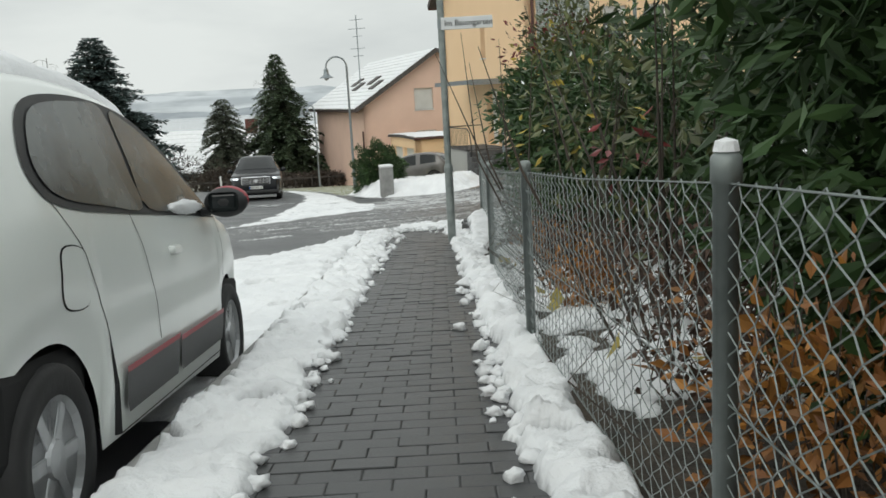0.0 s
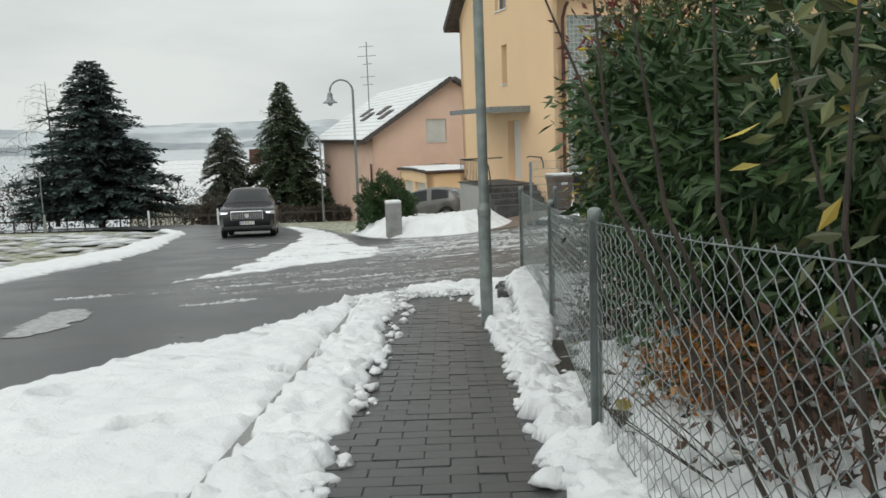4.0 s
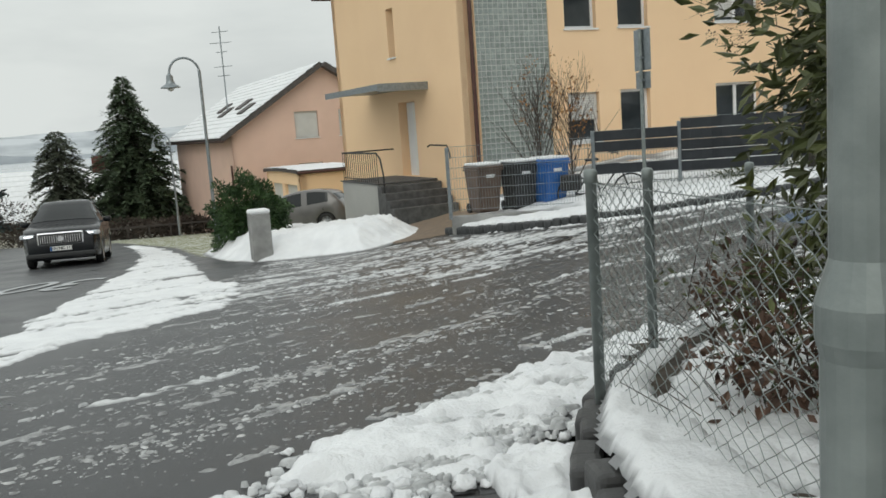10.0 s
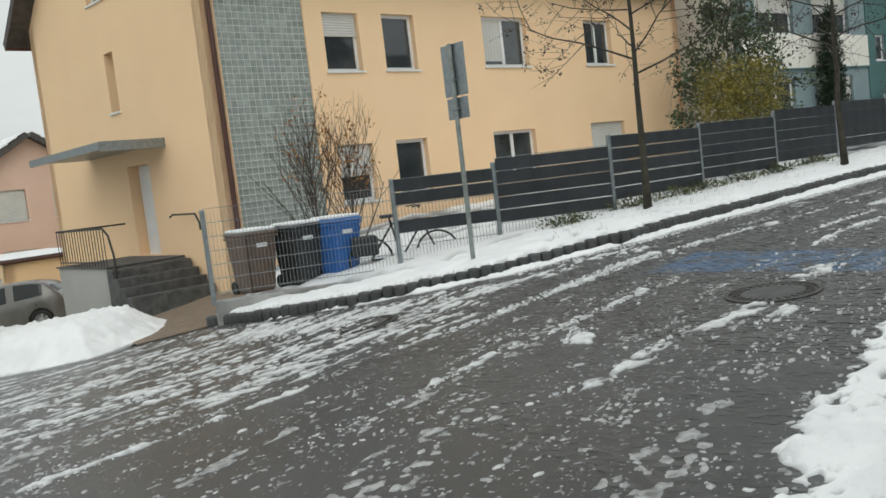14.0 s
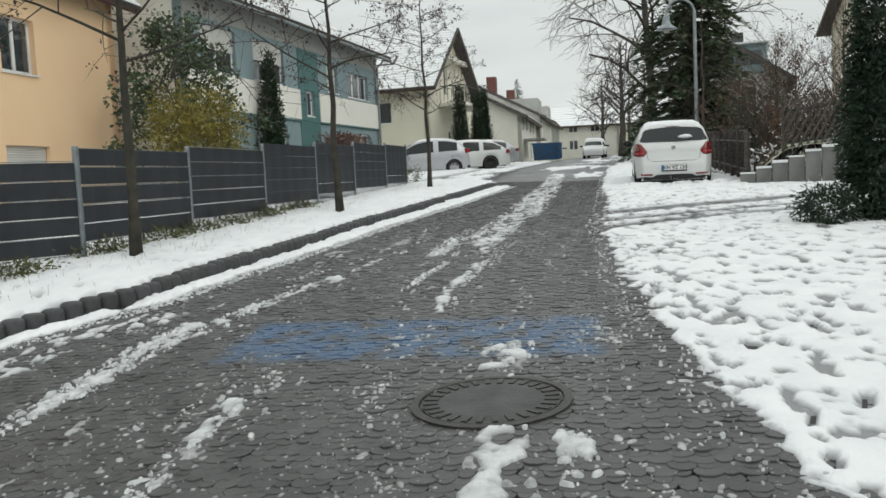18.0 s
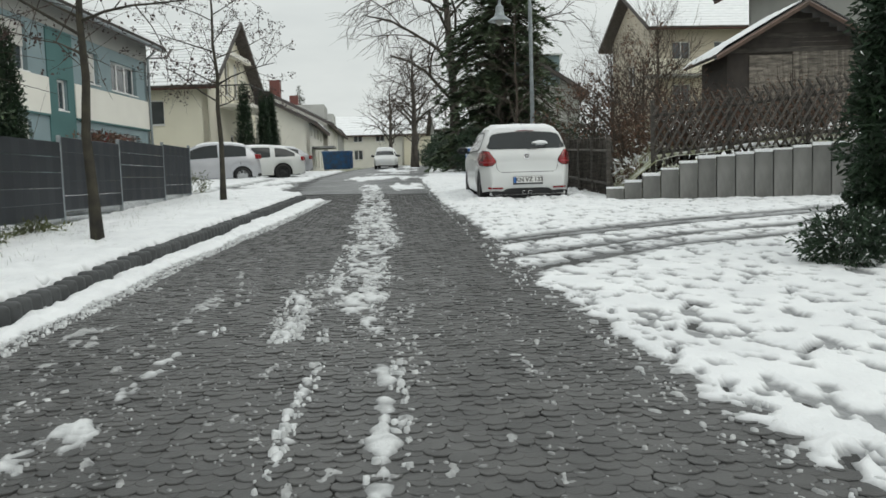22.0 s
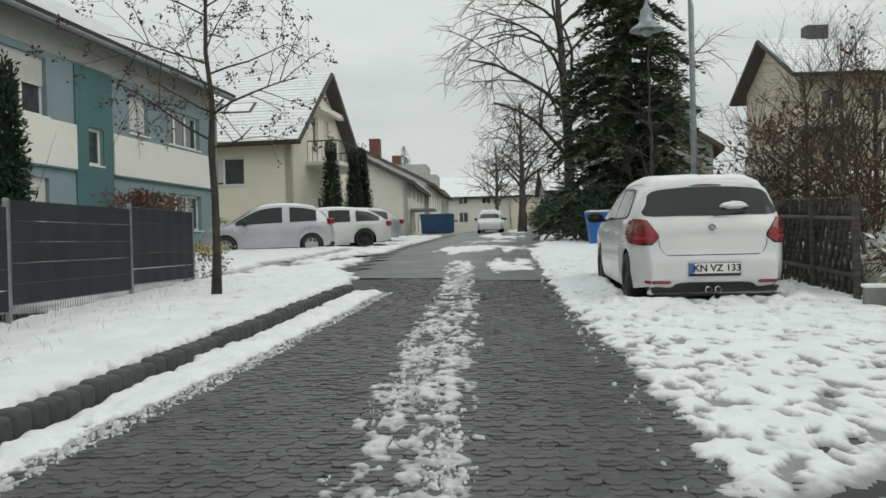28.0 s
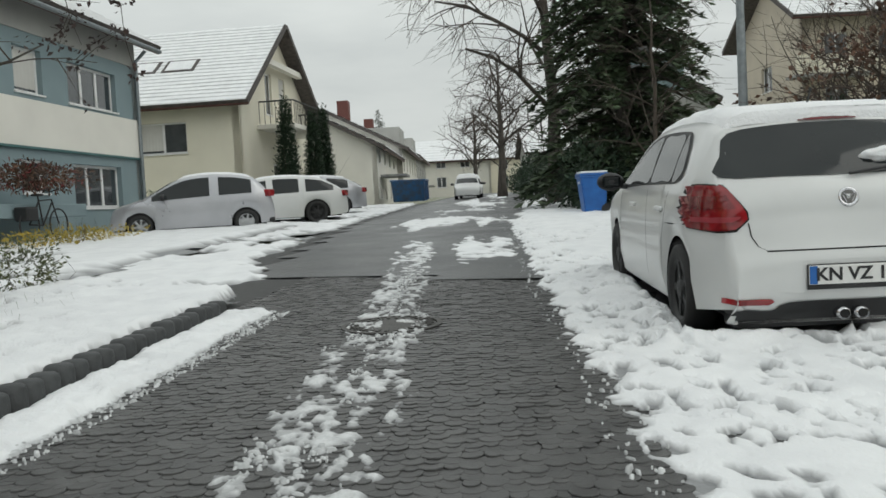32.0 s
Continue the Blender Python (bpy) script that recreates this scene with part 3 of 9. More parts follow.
def snow_patch(name, label, pts, step, thick, edge=0.12, rag=0.1, lump=0.4, seed=1, base=0.0, feet=0, streak=None, thr=None, zf=None, material=None, cut=None, foot=(0.13, 0.055), grain=0.35, tread=None):
    """Snow as a height sheet inside an outline, with a ragged edge, lumps and trodden holes."""
    xs = np.arange(min(p[0] for p in pts) - 0.2, max(p[0] for p in pts) + 0.2, step)
    ys = np.arange(min(p[1] for p in pts) - 0.2, max(p[1] for p in pts) + 0.2, step)
    X, Y = np.meshgrid(xs, ys)
    sd = poly_sd(X, Y, pts) + rag * fbm(X * 2.3, Y * 2.3, seed) + 0.5 * rag * fbm(X * 9, Y * 9, seed + 5, 3)
    h = thick * smooth(0, edge, sd) * (1 + lump * fbm(X * 5, Y * 5, seed + 9) + 0.6 * lump * fbm(X * 17, Y * 17, seed + 13, 2))
    if streak:
        ux, uy, lo, hi, k = streak
        a, b = X * ux + Y * uy, -X * uy + Y * ux
        st = fbm(a * k, b * k * 7, seed + 21) + grain * fbm(a * 11, b * 17, seed + 27, 3)
        h = h * smooth(lo, hi, st)
    if thr:
        h = h * smooth(thr[0], thr[1], fbm(X * thr[2], Y * thr[2], seed + 31) + 0.3 * fbm(X * thr[2] * 4, Y * thr[2] * 4, seed + 35, 2))
    if tread:
        fx, lo, hi, keep_ = tread
        ca, sa = 0.95, 0.3
        tr = fbm((X * ca + Y * sa) * fx * 0.7, (-X * sa + Y * ca) * fx * 1.3, seed + 41, 3)
        h = h * (keep_ + (1 - keep_) * smooth(lo, hi, tr)) * (1 + 0.25 * smooth(hi, hi + 0.3, tr))
    rs = random.Random(seed)
    for _ in range(feet):
        i, j = rs.randrange(len(pts)), rs.random()
        cx, cy = rs.uniform(xs[0], xs[-1]), rs.uniform(ys[0], ys[-1])
        an, L, W = rs.gauss(0.3, 0.5), foot[0] * rs.uniform(0.8, 1.3), foot[1] * rs.uniform(0.8, 1.3)
        i0, i1 = np.searchsorted(xs, (cx - 0.25, cx + 0.25))
        j0, j1 = np.searchsorted(ys, (cy - 0.25, cy + 0.25))
        if i1 <= i0 or j1 <= j0:
            continue
        dx, dy = X[j0:j1, i0:i1] - cx, Y[j0:j1, i0:i1] - cy
        a, b = (dx * math.cos(an) + dy * math.sin(an)) / L, (-dx * math.sin(an) + dy * math.cos(an)) / W
        r = np.sqrt(a * a + b * b) + 0.25 * fbm(X[j0:j1, i0:i1] * 12, Y[j0:j1, i0:i1] * 12, seed, 2)
        h[j0:j1, i0:i1] *= 0.08 + 0.92 * smooth(0.65, 1.15, r)
        h[j0:j1, i0:i1] += 0.25 * thick * np.exp(-((r - 1.35) / 0.25) ** 2) * (h[j0:j1, i0:i1] > 0.004)
    if cut is not None:
        h = cut(X, Y, h)
    Z = (zf or ground_z)(X, Y) + base + h - 0.013 - 0.02 * (h < 0.0005)
    me = grid_mesh(name, xs, ys, lambda a, b: Z, material or M_snow, lambda a, b, c: h > 0.004)
    kc = h > 0.004
    k4 = kc[:-1, :-1] | kc[:-1, 1:] | kc[1:, 1:] | kc[1:, :-1]
    use = np.zeros(h.shape, bool)
    use[:-1, :-1] |= k4
    use[:-1, 1:] |= k4
    use[1:, 1:] |= k4
    use[1:, :-1] |= k4
    at = me.attributes.new("melt", "FLOAT", "POINT")
    at.data.foreach_set("value", (1 - smooth(0.007, 0.026, h))[use].astype(np.float32))
    ob = new(name, me)
    return tagged(ob, label, "snow", kind="stuff")


snow_patch("snow_cover", "smooth fresh snow lying on the parking lane", [(-1.03, 3.75), (-1.5, 3.9), (-2.6, 4.3), (-3.2, 6.0), (-2.8, 8.2), (-2.3, 9.7), (-1.8, 10.5), (-1.45, 11.4), (-1.1, 12.0), (-0.9, 12.2), (-1.03, 12.2)],
           0.025, 0.075, 0.16, 0.10, 0.25, 3, zf=road_z, feet=60, foot=(0.1, 0.045), tread=(4.0, -0.7, -0.3, 0.35), cut=lambda X, Y, h: h * smooth(-1.055, -1.09, X))
snow_patch("snow_cover", "lumpy snow pushed along the kerb of the brick pavement", [(-1.06, -5.5), (-1.06, 12.1), (-0.7, 12.5), (-0.64, 11), (-0.6, 6), (-0.6, -5.5)],
           0.016, 0.055, 0.07, 0.12, 0.6, 5, feet=90, foot=(0.09, 0.04), tread=(7.0, -0.6, -0.2, 0.4), cut=lambda X, Y, h: h * smooth(-1.05, -1.02, X))
snow_patch("snow_cover", "lumpy snow ridge along the foot of the wire fence", [(0.19, -5.5), (0.22, 4), (0.16, 8), (0.06, 10.9), (0.0, 12.6), (0.3, 12.9), (0.52, 12.2), (0.52, 8), (0.5, 3), (0.5, -5.5)],
           0.016, 0.07, 0.07, 0.11, 0.6, 8, feet=8, tread=(7.0, -0.7, -0.3, 0.5))
snow_patch("snow_cover", "churned snow ridge along the edge of the junction", [(-1.4, 11.2), (-0.75, 12.25), (0.05, 12.5), (0.5, 13.0), (1.5, 14.1), (2.8, 15.3), (3.7, 16.3), (2.6, 15.9), (1.3, 14.9), (0.6, 14.25), (-0.02, 13.7), (-0.7, 12.95), (-1.35, 12.05)],
           0.024, 0.055, 0.18, 0.18, 0.6, 11, feet=120, foot=(0.1, 0.04), zf=road_z, tread=(5.0, -0.5, -0.1, 0.2))
WALL_X0 = [(20.8, 11), (12.5, 12), (12.0, 15.8), (9, 14.6), (3.6, 13.9), (2.2, 14.1), (1.5, 13.9)]
FAR_R = [(18.6, 21.2), (18.8, 21.25), (23.0, 22.4), (34.0, 25.2), (34, 22.2), (26, 20.2), (22, 18.7), (20.2, 18.4), (20.6, 14)]


def drive_cut(X, Y, h):
    """Wheel tracks that turn into the drive."""
    for k, tr in enumerate(([(13.1, 20.1), (14.42, 19.11), (15.71, 17.76), (17.5, 15.5)], [(13.7, 20.05), (14.99, 18.9), (16.27, 17.66), (18.2, 15.3)],
                            [(12.3, 19.75), (13.39, 18.78), (14.55, 17.74), (16.0, 15.8)], [(11.3, 19.5), (12.38, 18.84), (13.5, 17.93), (14.8, 16.2)])):
        d = line_d(X, Y, tr)
        h = h * smooth(0.03, 0.15, d + 0.05 * fbm(X * 3, Y * 3, 40 + k) + 0.05 * fbm(X * 11, Y * 11, 44 + k, 2)) * (0.55 + 0.45 * smooth(0.1, 0.45, d))
    return h


def car_cut(X, Y, h):
    """Bare ground under the parked white car."""
    a, b = (X - 22.3) * 0.968 + (Y - 20.6) * 0.25, -(X - 22.3) * 0.25 + (Y - 20.6) * 0.968
    d = np.maximum(np.abs(a) - 1.75, np.abs(b) - 0.72) + 0.06 * fbm(X * 4, Y * 4, 48)
    return h * smooth(0.0, 0.12, d) * (1 + 0.9 * np.exp(-((d - 0.2) / 0.15) ** 2))


drive = new("drive_surface", grid_mesh("drive_surface", np.arange(1, 34, 0.3), np.arange(11, 25.5, 0.3), lambda X, Y: ground_z(X, Y) - 0.014, M_asphalt, lambda X, Y, Z: (poly_sd(X, Y, EDGE_R + FAR_R[3:] + [(20.8, 11), (12.5, 11), (9, 14.4), (3.8, 13.9), (1.5, 13.9)]) > -0.3)))
tagged(drive, "wet dark surface of the drive under the snow", "drive", kind="structure")
snow_patch("snow_cover", "trodden snow with footprints beside the side street", EDGE_R[:9] + [(20.2, 18.4)] + WALL_X0, 0.02, 0.025, 0.14, 0.14, 0.35, 14, feet=2300, cut=drive_cut, foot=(0.095, 0.032), tread=(8.5, -0.34, -0.22, 0.2))
snow_patch("snow_cover", "snow beside the white car and the lattice fence", FAR_R[:8] + [(20.2, 18.4), (18.5, 18.4)], 0.022, 0.04, 0.14, 0.14, 0.3, 15, feet=900, foot=(0.105, 0.036), tread=(8.5, -0.36, -0.24, 0.2), cut=car_cut)
VERGE = [(x - 0.02, y + 0.045) for x, y in KERB_L] + [(22.0, 25.0), (23.0, 27.4), (21.8, 27.4), (7.67, 23.8), (4.5, 23.2), (3.2, 24.2), (2.4, 25.4)]
snow_patch("snow_cover", "snow on the verge between the kerb and the privacy fence", VERGE, 0.045, 0.06, 0.06, 0.04, 0.3, 17, base=0.10, feet=260, foot=(0.1, 0.045), tread=(3.4, -0.85, -0.5, 0.3))
snow_patch("snow_cover", "snow over the front gardens behind the privacy fence", [(4.5, 23.3), (7.67, 23.85), (21.8, 27.5), (23, 28), (34, 30.5), (36, 36.5), (19, 34.2), (3.4, 29.8), (2.6, 25.6)], 0.25, 0.06, 0.3, 0.3, 0.5, 19, base=0.08, thr=(-0.45, 0.0, 0.5))
GUT = KERB_L[1:]
snow_patch("snow_cover", "snow lying in the gutter under the kerb", GUT + [(x + 0.06, y - 0.29 - 0.19 * min(1.0, max(0.0, (x - 9) / 8))) for x, y in GUT[::-1]], 0.02, 0.045, 0.12, 0.07, 0.4, 23, feet=0, tread=(6.0, -0.75, -0.4, 0.35))
MID = [(8.9, 19.75), (9.9, 20.15), (11, 20.5), (14, 21.2), (17.6, 22.2), (20.8, 23.1), (25.4, 24.4), (27, 24.9)]
WID = [0.06, 0.16, 0.24, 0.30, 0.32, 0.30, 0.26, 0.2]
snow_patch("snow_cover", "long strip of rutted snow along the middle of the side street", [(x - 0.25 * w, y + w) for (x, y), w in zip(MID, WID)] + [(x + 0.25 * w, y - w) for (x, y), w in zip(MID[::-1], WID[::-1])],
           0.014, 0.017, 0.10, 0.14, 0.8, 27, feet=620, foot=(0.16, 0.016), streak=(0.966, 0.25, -0.5, -0.1, 1.1), tread=(15.0, -0.35, 0.0, 0.3), material=M_slushw)
snow_patch("snow_cover", "wedge of rutted snow between the two streets", [(-3.9, 14.9), (-2.94, 16.2), (-1.8, 18.5), (-1.35, 19.1), (-1.5, 21), (-2.2, 23.3), (-2.9, 27), (-3.7, 31), (-5.5, 38), (-7.3, 43), (-7.8, 43), (-6.3, 38), (-4.9, 31), (-4.3, 27), (-4.0, 22.7), (-3.6, 18.1), (-3.75, 16.5)],
           0.04, 0.04, 0.2, 0.2, 0.5, 31, streak=(0.75, 0.66, -0.45, -0.05, 0.5))
snow_patch("snow_cover", "snow mound on the corner island by the hedge ball", [(-3.4, 31.2), (-2.45, 27.4), (-1.75, 26.3), (-0.8, 26.1), (0.3, 25.4), (1.35, 26.4), (1.8, 28), (1.3, 29.8), (0.2, 31.5), (-0.4, 34), (-3, 37), (-3.6, 35)],
           0.05, 0.50, 0.9, 0.1, 0.14, 33)
entry = new("entrance_path", grid_mesh("entrance_path", np.arange(0.6, 5.0, 0.1), np.arange(25.2, 30.2, 0.1), lambda X, Y: ground_z(X, Y) + 0.012, M_tan, lambda X, Y, Z: poly_sd(X, Y, [(0.9, 25.7), (1.95, 25.2), (3.2, 26.9), (2.7, 29.6), (1.2, 29.8)]) > 0))
tagged(entry, "wet tan paved path to the house steps", "path", kind="structure")
# slush follows the way that wheels take round the corner
WAY = np.array([(-8.0, 8.5), (-5.2, 11.6), (-2.6, 14.2), (-0.6, 16.1), (1.6, 17.8), (4.4, 19.3), (8.0, 20.4), (16.0, 22.35), (30.0, 25.9)])
WAY_S = np.concatenate([[0], np.cumsum(np.hypot(*(WAY[1:] - WAY[:-1]).T))])
WAY_N = 90
way_s = np.linspace(0, WAY_S[-1], WAY_N)
way_x, way_y = np.interp(way_s, WAY_S, WAY[:, 0]), np.interp(way_s, WAY_S, WAY[:, 1])
for _ in range(6):
    way_x[1:-1], way_y[1:-1] = (way_x[:-2] + 2 * way_x[1:-1] + way_x[2:]) / 4, (way_y[:-2] + 2 * way_y[1:-1] + way_y[2:]) / 4


def along_way(X, Y):
    """Distance along the way of the wheels and distance off it."""
    best, S, D = np.full(X.shape, 1e9), np.zeros(X.shape), np.zeros(X.shape)
    for i in range(WAY_N - 1):
        ux, uy = way_x[i + 1] - way_x[i], way_y[i + 1] - way_y[i]
        L = math.hypot(ux, uy)
        ux, uy = ux / L, uy / L
        dx, dy = X - way_x[i], Y - way_y[i]
        a = np.clip(dx * ux + dy * uy, 0, L)
        q = (dx - a * ux) ** 2 + (dy - a * uy) ** 2
        k = q < best
        best, S, D = np.where(k, q, best), np.where(k, way_s[i] + a, S), np.where(k, -dx * uy + dy * ux, D)
    return S, D


def slush_cut(lo, hi, seed, broad=0.7):
    def cut(X, Y, h):
        S, D = along_way(X, Y)
        st = broad * fbm(S * 0.32, D * 5.5, seed, 3) + 0.55 * fbm(S * 4.5, D * 15, seed + 4, 3) + 0.75 * fbm(S * 13, D * 22, seed + 8, 2)
        return h * smooth(lo, hi, st)
    return cut


snow_patch("slush_field", "grey slush streaks across the junction", [(-3.9, 14.5), (-1.0, 12.9), (0.6, 13.7), (2.4, 15.6), (4.2, 16.9), (4.4, 19.9), (1.5, 19.8), (-1.5, 19.4), (-1.7, 18.6), (-2.6, 16.6)],
           0.02, 0.02, 0.2, 0.15, 0.6, 37, material=M_slush, zf=road_z, cut=slush_cut(0.30, 0.68, 137, 0.9))
snow_patch("slush_field", "white slush ridges across the far half of the junction", [(-1.6, 18.8), (1.5, 19.3), (3.2, 19.9), (4.2, 20.8), (3.3, 22.6), (2.2, 24.3), (1.7, 25.4), (0.2, 25.3), (-1.6, 26), (-1.9, 22.5)],
           0.022, 0.022, 0.3, 0.2, 0.6, 39, cut=slush_cut(-0.02, 0.38, 139), material=M_slushw)
snow_patch("slush_field", "white slush under the kerb of the corner", [(6.4, 21.4), (4.7, 21.55), (3.0, 22.7), (2.2, 23.7), (1.0, 23.6), (2.2, 21.8), (3.9, 20.9), (6.3, 20.8)],
           0.022, 0.028, 0.3, 0.2, 0.6, 40, cut=slush_cut(-0.15, 0.25, 140), material=M_slushw)
snow_patch("slush_field", "grey slush crumbs on the paving of the side street", [(1.6, 14.9), (3.6, 16.5), (7.5, 18.2), (11.5, 19.6), (12, 22.4), (9.2, 21.7), (6.2, 21.2), (4.4, 21.6), (3.2, 20.4), (2, 18)],
           0.02, 0.018, 0.2, 0.2, 0.6, 41, material=M_slush, cut=slush_cut(0.46, 0.85, 141, 0.6))


def slush_crumbs(label, pts, n, r0, r1, lo, hi, seed, fade=None, height=0.55, lift=0.0, material=None):
    """Broken bits of wet snow, thickest in the streaks that wheels left."""
    r = np.random.RandomState(seed)
    P = np.array(pts)
    x, y = r.uniform(P[:, 0].min(), P[:, 0].max(), n), r.uniform(P[:, 1].min(), P[:, 1].max(), n)
    S, D = along_way(x, y)
    st = 0.8 * fbm(S * 0.6, D * 5.0, seed, 3) + 0.4 * fbm(S * 3.0, D * 10.0, seed + 3, 2)
    p = smooth(lo, hi, st)
    if fade:
        p = p * smooth(fade[1], fade[0], x)
    ok = (poly_sd(x, y, pts) > 0) & (r.rand(n) < p)
    x, y = x[ok], y[ok]
    m = len(x)
    ang = np.arctan2(0.4, 0.9) + r.normal(0, 0.6, m)
    rad = r0 + (r1 - r0) * r.rand(m) ** 3
    asp = r.uniform(1.0, 2.6, m)
    th = np.linspace(0, 2 * np.pi, 8)[:-1]
    lx = np.cos(th)[None] * (rad * asp)[:, None] * r.uniform(0.7, 1.25, (m, 7))
    ly = np.sin(th)[None] * rad[:, None] * r.uniform(0.7, 1.25, (m, 7))
    c, s_ = np.cos(ang)[:, None], np.sin(ang)[:, None]
    X, Y = x[:, None] + lx * c - ly * s_, y[:, None] + lx * s_ + ly * c
    z0 = road_z(x, y) + lift
    hh = rad * height * r.uniform(0.5, 1.2, m)
    ring0 = np.stack([X, Y, np.repeat((z0 - 0.012)[:, None], 7, 1)], -1)
    X1, Y1 = x[:, None] + (X - x[:, None]) * 0.72, y[:, None] + (Y - y[:, None]) * 0.72
    ring1 = np.stack([X1, Y1, (z0 + hh * 0.75)[:, None] * np.ones((1, 7))], -1)
    top = np.stack([x, y, z0 + hh], -1)[:, None]
    V = np.concatenate([ring0, ring1, top], 1).reshape(-1, 3)
    F = []
    for k in range(7):
        q = (k + 1) % 7
        F.append([k, q, 7 + q, 7 + k])
    T = [[7 + k, 7 + (k + 1) % 7, 14] for k in range(7)]
    base = np.arange(m)[:, None, None] * 15
    faces = (base + np.array(F)[None]).reshape(-1, 4).tolist() + (base + np.array(T)[None]).reshape(-1, 3).tolist()
    tagged(new("slush_crumbs", mesh_np("slush_crumbs", V, faces, material or M_crumb)), label, "slush", kind="stuff")


JUNC = [(-4.2, 13.6), (-1.0, 12.8), (0.6, 13.7), (2.4, 15.5), (5.6, 17.3), (8.8, 18.5), (13.5, 19.9), (13.0, 22.8), (9.3, 22.0), (6.4, 21.4), (4.4, 21.8), (3.1, 22.8), (1.7, 25.3), (-1.6, 26), (-2.2, 21), (-2.2, 17)]
slush_crumbs("crumbs of grey slush strewn over the wet junction", JUNC, 52000, 0.005, 0.015, -0.15, 0.45, 301, (9.0, 13.0))
slush_crumbs("grains of slush packed into the wheel streaks", JUNC, 150000, 0.006, 0.020, 0.12, 0.75, 309, (9.5, 13.5), height=0.6, material=mat("pale_slush_crumb", (0.50, 0.505, 0.505), (0.27, 0.273, 0.275), 20, 0.35, 0.3, 90, dist=0.006, island=0.3))
slush_crumbs("small bits of wet snow on the paving", JUNC, 50000, 0.004, 0.010, -0.6, 0.3, 305, (10.5, 13.5))
M_grain = mat("grainy_snow", (0.60, 0.61, 0.615), (0.40, 0.41, 0.415), 20, 0.5, 0.3, 90, dist=0.006, island=0.22)
STRIP = [(x - 0.25 * w, y + w) for (x, y), w in zip(MID, WID)] + [(x + 0.25 * w, y - w) for (x, y), w in zip(MID[::-1], WID[::-1])]
slush_crumbs("coarse grains of wet snow in the strip along the street", STRIP, 120000, 0.005, 0.020, 0.0, 0.55, 311, height=0.65, lift=0.004, material=M_grain)
slush_crumbs("broken grains along the edge of the trodden snow", [(x - 0.03, y + 0.12) for x, y in EDGE_R[2:]] + [(x + 0.05, y - 0.22) for x, y in EDGE_R[:1:-1]], 42000, 0.005, 0.017, -0.6, 0.4, 313, height=0.8, lift=0.006, material=M_grain)
slush_crumbs("broken grains along the snow in the gutter", [(x + 0.05, y - 0.18 - 0.16 * min(1.0, max(0.0, (x - 9) / 8))) for x, y in KERB_L[3:]] + [(x + 0.08, y - 0.40 - 0.18 * min(1.0, max(0.0, (x - 9) / 8))) for x, y in KERB_L[:2:-1]], 60000, 0.005, 0.018, -1.0, 0.3, 315, height=0.8, lift=0.004, material=M_grain)
slush_crumbs("broken lumps of snow in the ridge along the junction", [(-1.2, 11.6), (-0.75, 12.1), (0.05, 12.35), (0.5, 12.9), (1.5, 14.0), (1.9, 14.6), (1.3, 14.8), (0.5, 14.1), (-0.1, 13.6), (-0.8, 12.8)], 12000, 0.008, 0.030, -0.6, 0.6, 317, height=0.8, lift=0.02, material=M_grain)
for k, (ridge, wd) in enumerate([([(2.1, 17.0), (2.66, 17.16), (3.41, 17.52), (4.54, 17.77)], 0.07), ([(1.6, 17.9), (2.61, 18.54), (3.3, 18.75), (4.6, 19.2)], 0.04), ([(2.4, 19.75), (3.47, 19.95), (5.2, 20.5), (5.9, 20.6)], 0.06),
                                ([(-1.5, 17.35), (-0.86, 17.84), (-0.2, 18.34), (0.58, 18.81), (1.5, 19.2)], 0.05), ([(-0.7, 20.4), (0.12, 20.6), (1.2, 21.1)], 0.08), ([(0.85, 14.85), (1.4, 15.4)], 0.05), ([(4.2, 20.15), (5.0, 20.36), (6.18, 20.45), (7.16, 20.5), (8.0, 20.62), (9.3, 20.88)], 0.075),
                                ([(7.1, 19.62), (8.09, 19.86), (8.87, 20.05), (9.6, 20.3)], 0.03), ([(6.4, 19.0), (7.13, 19.27), (7.71, 19.42), (8.67, 19.68)], 0.07), ([(9.0, 20.3), (10.6, 20.78)], 0.06), ([(5.3, 18.1), (5.75, 18.3)], 0.13), ([(3.9, 17.25), (4.5, 17.5)], 0.05),
                                ([(-2.9, 12.2), (-2.2, 12.5)], 0.06), ([(-4.6, 13.2), (-4.1, 13.5)], 0.06), ([(-3.2, 14.0), (-1.6, 14.6), (-0.4, 15.7)], 0.05), ([(3.1, 18.1), (3.45, 18.5)], 0.1)]):
    a, b = ridge, ridge[::-1]
    snow_patch("snow_ridge", "low ridge of snow left between tyre tracks", [(x - wd * 0.5, y + wd) for x, y in a] + [(x + wd * 0.5, y - wd) for x, y in b], 0.016, 0.022, 0.06, 0.09, 0.7, 50 + k, tread=(9.0, -0.5, -0.05, 0.1), material=M_slushw)
    slush_crumbs("broken grains along a ridge between tyre tracks", [(x - wd * 0.6, y + wd * 1.3) for x, y in a] + [(x + wd * 0.6, y - wd * 1.3) for x, y in b], int(1500 * (a[-1][0] - a[0][0] + 0.1) * (a[-1][1] - a[0][1] + 2.6 * wd)) + 60, 0.006, 0.022, -0.2, 0.6, 330 + k, height=0.9, lift=0.003, material=M_grain)
snow_patch("snow_cover", "bank of snow along the edge of the lawn", [(-6.5, 3), (-6.45, 12), (-6.75, 20.7), (-7.4, 25), (-8.7, 30), (-10.6, 38), (-13.5, 45), (-14.2, 45), (-11.3, 38), (-9.8, 30), (-8.6, 25), (-8.3, 20.7), (-7.6, 12), (-7.6, 3)], 0.09, 0.09, 0.3, 0.15, 0.3, 61)
